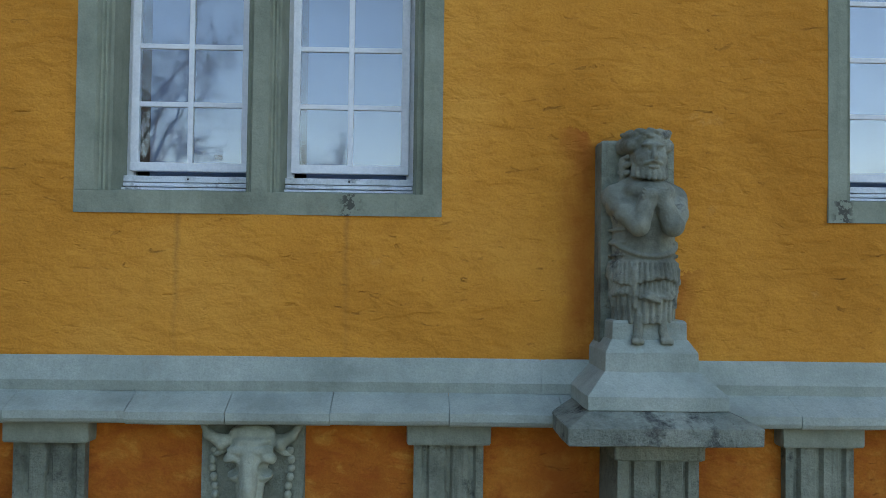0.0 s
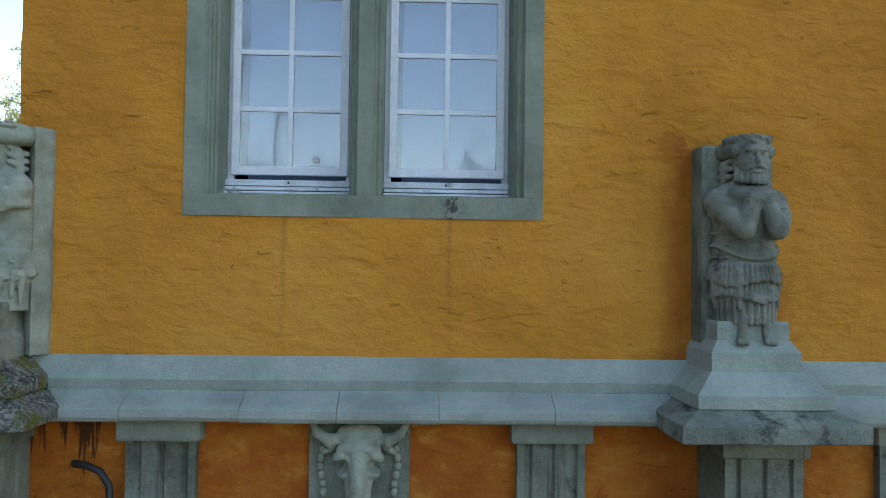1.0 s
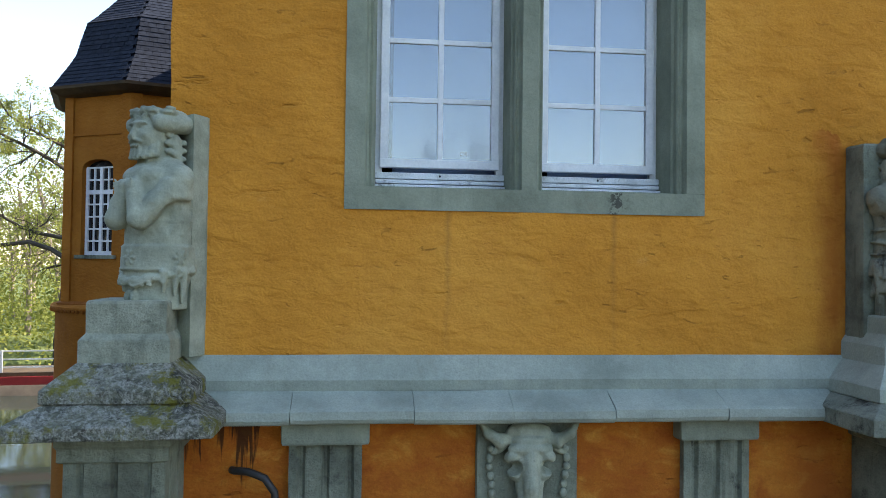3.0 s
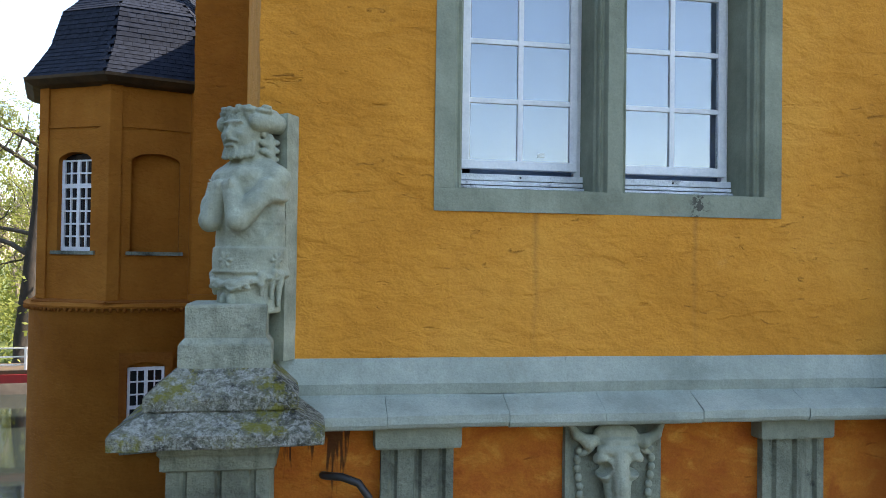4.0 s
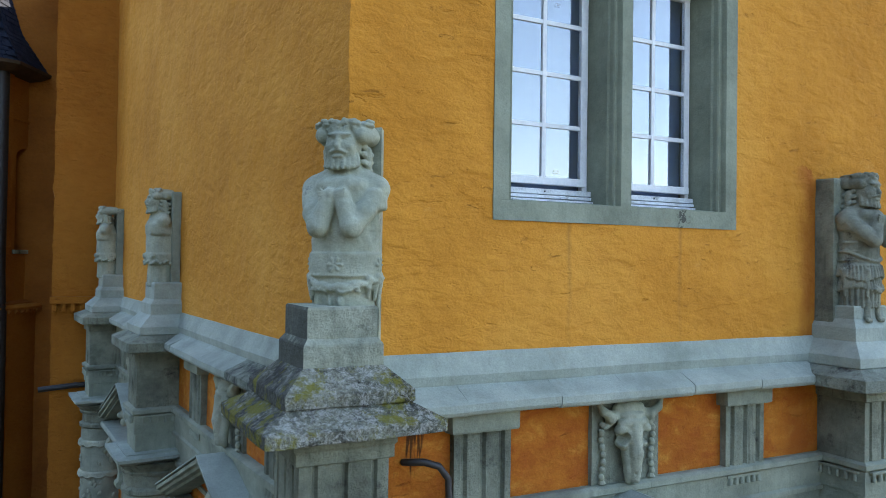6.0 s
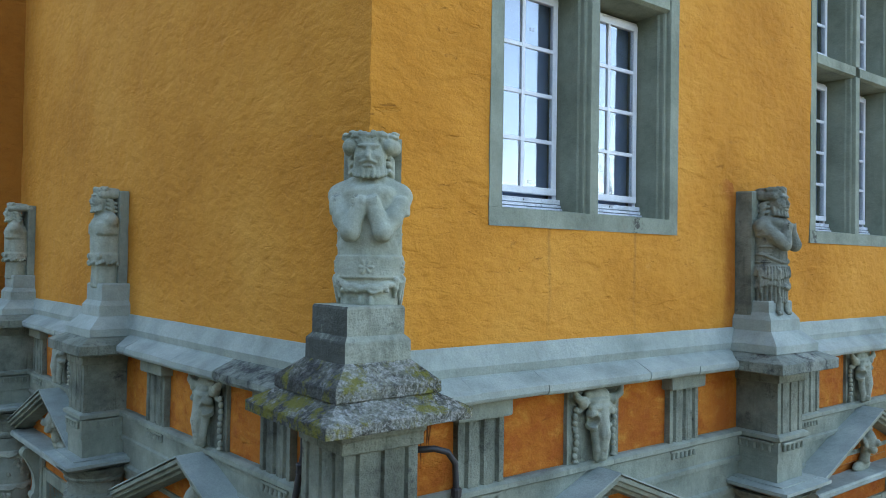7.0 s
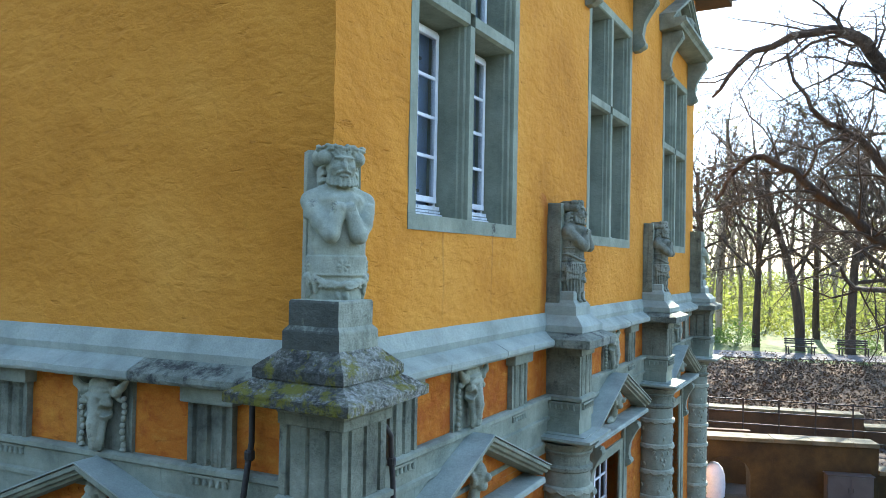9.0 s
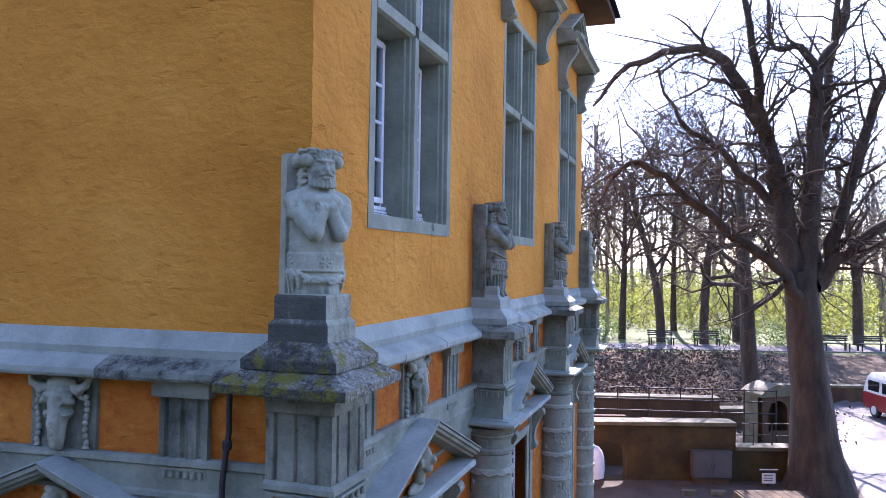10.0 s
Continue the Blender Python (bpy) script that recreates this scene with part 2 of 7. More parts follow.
# blue of the sky mirrored in the glass, put into the blind's colour
BLIND = plain("sky_blue_blind", (0.18, 0.26, 0.41), (0.23, 0.32, 0.48), 2.0, 0.9, 0.05, 0.002, 300.0)
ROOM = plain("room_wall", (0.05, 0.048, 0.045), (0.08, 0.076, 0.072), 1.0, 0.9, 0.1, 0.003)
IRON = plain("black_iron", (0.012, 0.011, 0.011), (0.03, 0.027, 0.025), 12.0, 0.55, 0.2, 0.002)
BARK = plain("bark", (0.011, 0.008, 0.006), (0.036, 0.026, 0.018), 5.0, 0.95, 0.7, 0.02, 35.0, 0.0, (1, 1, 0.3))
BARK_MOSSY = plain("mossy_bark", (0.045, 0.04, 0.022), (0.12, 0.115, 0.05), 2.0, 0.95, 0.7, 0.02, 30.0, 0.0, (1, 1, 0.3))
PARKBARK = plain("park_bark", (0.02, 0.014, 0.009), (0.07, 0.05, 0.03), 4.0, 0.95, 0.6, 0.02, 30.0, 0.0, (1, 1, 0.3))
TWIG = plain("twig", (0.03, 0.024, 0.018), (0.07, 0.055, 0.04), 3.0, 0.9, 0.1, 0.002)
# distance haze is put into this paler twig colour, for the far woods
HAZY_TWIG = plain("hazy_twig", (0.14, 0.11, 0.08), (0.28, 0.225, 0.165), 0.4, 0.9, 0.1, 0.002)
BUD = plain("young_leaf", (0.12, 0.14, 0.022), (0.26, 0.26, 0.055), 1.2, 0.7, 0.1, 0.002)


def let_through(m, tint, share):
    """Thin leaves: part of the light passes through them."""
    nt = m.node_tree
    thin = nt.nodes.new("ShaderNodeBsdfTranslucent")
    thin.inputs["Color"].default_value = (*tint, 1)
    both = nt.nodes.new("ShaderNodeMixShader")
    both.inputs[0].default_value = share
    nt.links.new(nt.nodes["Principled BSDF"].outputs[0], both.inputs[1])
    nt.links.new(thin.outputs[0], both.inputs[2])
    nt.links.new(both.outputs[0], nt.nodes["Material Output"].inputs[0])


let_through(BUD, (0.25, 0.28, 0.06), 0.45)
SHRUB = plain("shrub_leaf", (0.05, 0.09, 0.02), (0.14, 0.2, 0.05), 2.0, 0.6, 0.1, 0.002)
let_through(SHRUB, (0.16, 0.26, 0.05), 0.35)
GRASS = plain("grass", (0.05, 0.075, 0.012), (0.11, 0.135, 0.03), 0.5, 0.9, 0.5, 0.03, 25.0)
LITTER = plain("leaf_litter", (0.025, 0.016, 0.008), (0.14, 0.09, 0.045), 2.2, 0.95, 0.9, 0.05, 16.0)
EARTH = plain("earth", (0.03, 0.022, 0.015), (0.07, 0.055, 0.04), 1.2, 0.95, 0.5, 0.02, 30.0)
# unseen forecourt; tone chosen for the light it throws onto the front wall
COURT = plain("court_bounce", (0.045, 0.04, 0.032), (0.085, 0.075, 0.06), 1.2, 0.95, 0.5, 0.02, 30.0)
GRAVEL = plain("pale_gravel", (0.12, 0.11, 0.098), (0.18, 0.165, 0.15), 2.0, 0.95, 0.4, 0.01, 60.0)
COBBLE = plain("cobble_road", (0.075, 0.072, 0.068), (0.125, 0.12, 0.112), 1.3, 0.8, 0.5, 0.01, 24.0)
BRICK = plain("old_brick", (0.018, 0.013, 0.004), (0.07, 0.045, 0.01), 1.6, 0.9, 0.5, 0.01, 40.0)
COPING = plain("coping_stone", (0.065, 0.063, 0.028), (0.15, 0.138, 0.09), 2.4, 0.85, 0.4, 0.01)
DARKWALL = plain("dark_wall", (0.035, 0.022, 0.011), (0.09, 0.055, 0.024), 1.4, 0.9, 0.4, 0.01, 30.0)
METALGREY = plain("grey_enamel", (0.06, 0.06, 0.06), (0.085, 0.085, 0.083), 2.0, 0.5, 0.05, 0.001)
RED = plain("red_paint", (0.2, 0.014, 0.014), (0.27, 0.02, 0.018), 2.0, 0.35, 0.02, 0.001)
CREAM = plain("cream_paint", (0.62, 0.6, 0.54), (0.7, 0.68, 0.62), 2.0, 0.35, 0.02, 0.001)
TYRE = plain("tyre_rubber", (0.012, 0.012, 0.012), (0.025, 0.025, 0.025), 9.0, 0.8, 0.1, 0.002)

WATER, nt, b, pos = base("moat_water", 0.06)
b.inputs["Base Color"].default_value = (0.02, 0.026, 0.022, 1)
b.inputs["IOR"].default_value = 1.33
relief(nt, b, tex_noise(nt, pos, 2.5, 4), 0.12, 0.02)

GLASS, nt, b, pos = base("window_glass", 0.02)
b.inputs["Base Color"].default_value = (0.93, 0.96, 0.97, 1)
b.inputs["Transmission Weight"].default_value, b.inputs["IOR"].default_value = 1.0, 2.0
relief(nt, b, tex_noise(nt, pos, 3.0, 2), 0.008, 0.02)

DARKGLASS, nt, b, pos = base("dark_glass", 0.05)
b.inputs["Base Color"].default_value = (0.012, 0.014, 0.016, 1)


# ---- building helpers ----
def finish(bm, name):
    bmesh.ops.recalc_face_normals(bm, faces=bm.faces)
    me = bpy.data.meshes.new(name)
    bm.to_mesh(me)
    bm.free()
    return me


def obj(name, bm, material, label="", category="", group="", kind="", m=None, smooth=False):
    me = finish(bm, name) if isinstance(bm, bmesh.types.BMesh) else bm
    if not me.materials:
        me.materials.append(material)
    if smooth:
        me.shade_smooth()
        me.set_sharp_from_angle(angle=radians(48))
    ob = new(name, me)
    if m is not None:
        ob.matrix_basis = m
    return tagged(ob, label, category, group, kind)


def part(name, bm, material, parent, label="", smooth=False, m=None):
    ob = obj(name, bm, material, label, smooth=smooth, m=m)
    ob.parent = parent
    return ob


def empty(name, label, category, group="", kind="", m=None):
    ob = new(name)
    ob.empty_display_size = 0.1
    if m is not None:
        ob.matrix_basis = m
    return tagged(ob, label, category, group, kind)


def box(bm, x0, x1, y0, y1, z0, z1, bevel=0.0):
    r = bmesh.ops.create_cube(bm, size=1.0)
    for v in r["verts"]:
        v.co = Vector((x0 + (v.co.x + 0.5) * (x1 - x0), y0 + (v.co.y + 0.5) * (y1 - y0), z0 + (v.co.z + 0.5) * (z1 - z0)))
    if bevel:
        es = list({e for v in r["verts"] for e in v.link_edges})
        bmesh.ops.bevel(bm, geom=es, offset=bevel, segments=2, affect="EDGES", profile=0.6)
    return bm


def cube(x0, x1, y0, y1, z0, z1, bevel=0.0):
    return box(bmesh.new(), x0, x1, y0, y1, z0, z1, bevel)


def run(bm, profile, x0, x1, cut0=0.0, cut1=0.0, wobble=0.0):
    """A moulding: profile of (out, z), out towards -y, drawn along x from x0 to x1 (mitred by cut0 and cut1 per metre out)."""
    n = max(1, int((x1 - x0) / 0.25)) if wobble else 1
    rings = []
    for i in range(n + 1):
        k = i / n
        ring = []
        for o, z in profile:
            x = (x0 - cut0 * o) * (1 - k) + (x1 + cut1 * o) * k
            d = wobble * noise.noise(Vector((x * 2.1, o * 9, z * 5)))
            ring.append(bm.verts.new((x, -o + d, z + d)))
        rings.append(ring)
    for r0, r1 in zip(rings, rings[1:]):
        for j in range(len(profile)):
            q = (j + 1) % len(profile)
            bm.faces.new((r0[j], r0[q], r1[q], r1[j]))
    bm.faces.new(rings[0][::-1])
    bm.faces.new(rings[-1])
    return bm


def lathe(bm, profile, n=28, cx=0.0, cy=0.0):
    rings = [[bm.verts.new((cx + r * math.cos(2 * math.pi * i / n), cy + r * math.sin(2 * math.pi * i / n), z)) for i in range(n)] for r, z in profile]
    for a, b2 in zip(rings, rings[1:]):
        for i in range(n):
            bm.faces.new((a[i], a[(i + 1) % n], b2[(i + 1) % n], b2[i]))
    bm.faces.new(rings[0][::-1])
    bm.faces.new(rings[-1])
    return bm


def tiers(bm, rows, wear=0.0):
    """Stacked rectangles (x0, x1, y0, y1, z), lofted; wear roughens them."""
    cuts = 7 if wear else 1
    rings = []
    for x0, x1, y0, y1, z in rows:
        c = [(x0, y0), (x1, y0), (x1, y1), (x0, y1)]
        ring = []
        for (ax, ay), (bx, by) in zip(c, c[1:] + c[:1]):
            for i in range(cuts):
                k = i / cuts
                p = Vector((ax + (bx - ax) * k, ay + (by - ay) * k, z))
                if wear:
                    p += wear * Vector((noise.noise(p * 9), noise.noise(p * 9 + Vector((7, 0, 0))), noise.noise(p * 11 + Vector((0, 5, 0)))))
                    if i == 0:
                        p = p * 1.0 + (Vector(((x0 + x1) / 2, (y0 + y1) / 2, z)) - p) * 0.02
                ring.append(bm.verts.new(p))
        rings.append(ring)
    n = len(rings[0])
    for a, b2 in zip(rings, rings[1:]):
        for i in range(n):
            bm.faces.new((a[i], a[(i + 1) % n], b2[(i + 1) % n], b2[i]))
    bm.faces.new(rings[0][::-1])
    bm.faces.new(rings[-1])
    return bm


def tube(bm, pts, r, n=8):
    """A round bar along points; r is one radius or one for each point."""
    rr = r if isinstance(r, (list, tuple)) else [r] * len(pts)
    pts = [Vector(p) for p in pts]
    rings = []
    for i, p in enumerate(pts):
        d = (pts[min(i + 1, len(pts) - 1)] - pts[max(i - 1, 0)]).normalized()
        s = d.cross(Vector((0, 0, 1)) if abs(d.z) < 0.9 else Vector((1, 0, 0))).normalized()
        t = d.cross(s)
        rings.append([bm.verts.new(p + rr[i] * (math.cos(2 * math.pi * k / n) * s + math.sin(2 * math.pi * k / n) * t)) for k in range(n)])
    for a, b2 in zip(rings, rings[1:]):
        for k in range(n):
            bm.faces.new((a[k], a[(k + 1) % n], b2[(k + 1) % n], b2[k]))
    bm.faces.new(rings[0][::-1])
    bm.faces.new(rings[-1])
    return bm


def ball(bm, c, r, q=None, seg=16):
    """An ellipsoid: centre, radii, turned by an Euler in degrees."""
    res = bmesh.ops.create_uvsphere(bm, u_segments=seg, v_segments=max(6, seg // 2), radius=1.0)
    r = r if isinstance(r, tuple) else (r, r, r)
    m = Matrix.Translation(c) @ Euler([radians(a) for a in (q or (0, 0, 0))]).to_matrix().to_4x4() @ Matrix.Diagonal((*r, 1))
    bmesh.ops.transform(bm, matrix=m, verts=res["verts"])
    return bm


def slab_wall(bm, x0, x1, z0, z1, holes, y=0.0, thick=0.5, step=0.12, rough=0.012, seed=0.0):
    """A plastered wall face on y (outside is -y) with holes (x0, x1, z0, z1) through its thickness."""
    def marks(a, b2, cuts):
        ms = sorted({round(v, 4) for v in [a, b2] + [c for c in cuts if a < c < b2]})
        out = []
        for p, q in zip(ms, ms[1:]):
            n = max(1, round((q - p) / step))
            out += [p + (q - p) * i / n for i in range(n)]
        return out + [b2]
    xs = marks(x0, x1, [h for w in holes for h in w[:2]])
    zs = marks(z0, z1, [h for w in holes for h in w[2:]])
    edge = {round(h, 3) for w in holes for h in w[:2]}, {round(h, 3) for w in holes for h in w[2:]}
    front, back = {}, {}
    def vert(i, j):
        if (i, j) not in front:
            p = Vector((xs[i] + seed, 0, zs[j]))
            d = rough * (noise.noise(p * 2.3) + 0.6 * noise.noise(p * 6.1))
            jog = 0.02 * noise.noise(Vector((zs[j] * 7, seed, 1))) + 0.018 * noise.noise(Vector((zs[j] * 23, seed, 4))) if i in (0, len(xs) - 1) else 0
            front[i, j] = bm.verts.new((xs[i] + jog, y + d, zs[j]))
            back[i, j] = bm.verts.new((xs[i], y + thick, zs[j]))
        return front[i, j], back[i, j]
    solid = set()
    for i in range(len(xs) - 1):
        for j in range(len(zs) - 1):
            cx, cz = (xs[i] + xs[i + 1]) / 2, (zs[j] + zs[j + 1]) / 2
            if not any(h[0] < cx < h[1] and h[2] < cz < h[3] for h in holes):
                solid.add((i, j))
    for i, j in solid:
        a, b2, c, d = vert(i, j), vert(i + 1, j), vert(i + 1, j + 1), vert(i, j + 1)
        bm.faces.new((a[0], b2[0], c[0], d[0]))
        bm.faces.new((d[1], c[1], b2[1], a[1]))
        for (di, dj), (p, q) in (((0, -1), (a, b2)), ((1, 0), (b2, c)), ((0, 1), (c, d)), ((-1, 0), (d, a))):
            if (i + di, j + dj) not in solid:
                bm.faces.new((p[0], p[1], q[1], q[0]))
    return bm


# ---- the house ----
FRONT = pose(0, 4.287, 0)                       # wall plane of the long side; outside is -y
LEFT = pose(-2.99, 4.287, 0, 0, 0, -83.7)       # wall plane of the short side, from the corner backwards
BAYS = (-0.969, 3.445, 7.76)                    # middles of the window bays
PIERS = (1.25, 5.62)
CORNER, FAR = (-3.08, 4.23), (9.68, 4.23)
LEFT_BAYS, LEFT_PIERS = (-2.0, -5.75), (-4.08, -7.4)
WIN_HALF, WIN_LOW, WIN_TOP = 1.063, 6.79, 10.2

obj("wall_south_upper", slab_wall(bmesh.new(), -2.992, 9.6, 5.6, 12.3, [(c - WIN_HALF, c + WIN_HALF, WIN_LOW, WIN_TOP) for c in BAYS]), OCHRE,
    "ochre lime-plastered upper house wall with uneven surface", "wall", kind="structure", m=FRONT, smooth=True)
obj("wall_west_upper", slab_wall(bmesh.new(), -8.0, 0.0, 5.6, 12.3, [], seed=31.0), OCHRE,
    "ochre lime-plastered side wall of the house", "wall", kind="structure", m=LEFT, smooth=True)
obj("wall_south_frieze", slab_wall(bmesh.new(), -2.992, 9.6, 5.0, 5.6, [], seed=12.0, rough=0.008), FRIEZE,
    "orange plastered frieze strip under the stone ledge", "wall", kind="structure", m=FRONT, smooth=True)
obj("wall_west_frieze", slab_wall(bmesh.new(), -8.0, 0.0, 5.0, 5.6, [], seed=47.0, rough=0.008), FRIEZE,
    "orange plastered frieze strip on the side wall", "wall", kind="structure", m=LEFT, smooth=True)
LOW = (0.62, 1.25, 3.75)                        # half width, sill and head of the ground-floor windows
obj("wall_south_lower", slab_wall(bmesh.new(), -2.992, 9.6, -2.0, 5.0, [(c - LOW[0], c + LOW[0], LOW[1], LOW[2]) for c in BAYS], seed=5.0, step=0.2), FRIEZE,
    "orange plastered ground-floor wall", "wall", kind="structure", m=FRONT, smooth=True)
obj("wall_west_lower", slab_wall(bmesh.new(), -8.0, 0.0, -2.0, 5.0, [(c - LOW[0], c + LOW[0], LOW[1], LOW[2]) for c in LEFT_BAYS], seed=9.0, step=0.2), FRIEZE,
    "orange plastered ground-floor side wall", "wall", kind="structure", m=LEFT, smooth=True)
# plain walls and slabs that close the house
obj("wall_east", cube(9.1, 9.6, 4.79, 11.6, 0, 12.3), OCHRE, "ochre plastered end wall", "wall", kind="structure")
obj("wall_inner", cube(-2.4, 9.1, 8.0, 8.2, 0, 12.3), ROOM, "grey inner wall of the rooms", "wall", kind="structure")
# added lining over the ochre inside; the room's gloom is in its colour
obj("wall_room_west", cube(-2.47, -2.4, 4.8, 8.0, 5.9, 12.0), ROOM, "dark lining added at the west end of the room", "wall", kind="structure")
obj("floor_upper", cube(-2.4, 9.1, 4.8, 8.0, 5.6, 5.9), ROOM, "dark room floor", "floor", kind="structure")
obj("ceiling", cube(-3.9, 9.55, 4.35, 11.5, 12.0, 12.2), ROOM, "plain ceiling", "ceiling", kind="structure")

BAND_PROFILE = [(-0.06, 5.78), (-0.06, 5.972), (0.008, 5.968), (0.062, 5.835), (0.058, 5.815), (0.05, 5.775)]
LEDGE_PROFILE = [(-0.06, 5.6), (-0.06, 5.779), (0.05, 5.774), (0.062, 5.762), (0.196, 5.7), (0.212, 5.688), (0.214, 5.645), (0.204, 5.626), (0.19, 5.616), (0.07, 5.604)]


def ledge(name, m, x0, x1, label, old):
    """The stone ledge in its separate blocks, with a sloping band above it."""
    top = empty(name, label, "cornice", kind="structure", m=m)
    rng = random.Random(name)
    for nm, prof0, lo, hi in (("band_stone", BAND_PROFILE, 1.3, 2.2), ("ledge_stone", LEDGE_PROFILE, 0.42, 0.8)):
        x = x0
        while x < x1 - 0.05:
            w = min(rng.uniform(lo, hi), x1 - x)
            if x1 - x - w < 0.2:
                w = x1 - x
            dz, do = rng.uniform(-0.004, 0.003), rng.uniform(-0.007, 0.007)
            prof = [(o + (do if o > 0.1 else 0), z + (dz if 5.61 < z < 5.72 else 0)) for o, z in prof0]
            gap = 0.0015 if nm == "ledge_stone" else 0.0006
            part(nm, run(bmesh.new(), prof, x + gap, x + w - gap, wobble=0.006 if nm == "ledge_stone" else 0.003), LEDGE_OLD if nm == "ledge_stone" and old(x + w / 2) else LEDGE, top)
            x += w
    return top


ledge("cornice_south", FRONT, -2.985, 9.6, "blue-grey stone ledge in separate blocks along the wall", lambda x: False)
ledge("cornice_west", LEFT, -8.0, 0.0, "blue-grey stone ledge with black weathering near the corner", lambda x: x > -1.6)

ARCH_PROFILE = [(-0.05, 4.36), (-0.05, 5.035), (0.05, 5.035), (0.085, 5.02), (0.085, 4.985), (0.05, 4.965), (0.04, 4.79), (0.06, 4.775), (0.06, 4.74), (0.028, 4.725), (0.022, 4.52), (0.05, 4.5), (0.05, 4.46), (0.012, 4.44), (0.012, 4.36)]
for nm, m, x0, x1 in (("architrave_south", FRONT, -2.985, 9.6), ("architrave_west", LEFT, -8.0, 0.0)):
    top = empty(nm, "grey stone architrave with stepped mouldings", "architrave", kind="structure", m=m)
    x = x0
    while x < x1 - 0.05:
        w = min(1.1, x1 - x)
        part("architrave_stone", run(bmesh.new(), ARCH_PROFILE, x + 0.001, x + w - 0.001, wobble=0.003), STONE, top)
        x += w

# roof: eaves board, gutter and a plain pitched roof
obj("roof_eaves", cube(-3.6, 10.3, 3.62, 11.9, 12.3, 12.46, 0.02), DARKWALL, "brown boarded roof overhang", "eaves", kind="structure")
bm = bmesh.new()
vs = [bm.verts.new(p) for p in ((-3.7, 3.5, 12.46), (10.4, 3.5, 12.46), (10.4, 11.9, 12.46), (-3.7, 11.9, 12.46), (0.5, 7.7, 16.6), (6.4, 7.7, 16.6))]
for f in ((0, 1, 5, 4), (2, 3, 4, 5), (1, 2, 5), (3, 0, 4), (3, 2, 1, 0)):
    bm.faces.new([vs[i] for i in f])
obj("roof", bm, SLATE, "dark slate hipped roof", "roof", kind="structure")


def stand(bm, poly, z0, z1):
    """An upright prism over a plan."""
    a = [bm.verts.new((x, y, z0)) for x, y in poly]
    b2 = [bm.verts.new((x, y, z1)) for x, y in poly]
    n = len(poly)
    for i in range(n):
        bm.faces.new((a[i], a[(i + 1) % n], b2[(i + 1) % n], b2[i]))
    bm.faces.new(a[::-1])
    bm.faces.new(b2)
    return bm


# ---- stone cross windows ----
def jamb_plan(x, s):
    """From the outer edge x inwards (s is the direction of the opening)."""
    pts = [(0, -0.008), (0.112, -0.008), (0.12, 0.008), (0.124, 0.03), (0.135, 0.036), (0.15, 0.03), (0.158, 0.04), (0.16, 0.075), (0.172, 0.09), (0.176, 0.3), (0.176, 0.48), (0, 0.48)]
    return [(x + s * a, b2) for a, b2 in pts]


MULLION = [(-0.045, -0.008), (0.045, -0.008), (0.052, 0.008), (0.056, 0.03), (0.066, 0.036), (0.078, 0.03), (0.085, 0.04), (0.087, 0.075), (0.098, 0.09), (0.1, 0.3), (0.1, 0.45),
           (-0.1, 0.45), (-0.1, 0.3), (-0.098, 0.09), (-0.087, 0.075), (-0.085, 0.04), (-0.078, 0.03), (-0.066, 0.036), (-0.056, 0.03), (-0.052, 0.008)]
TRANSOM = (8.69, 8.83)
pane_mesh = {}


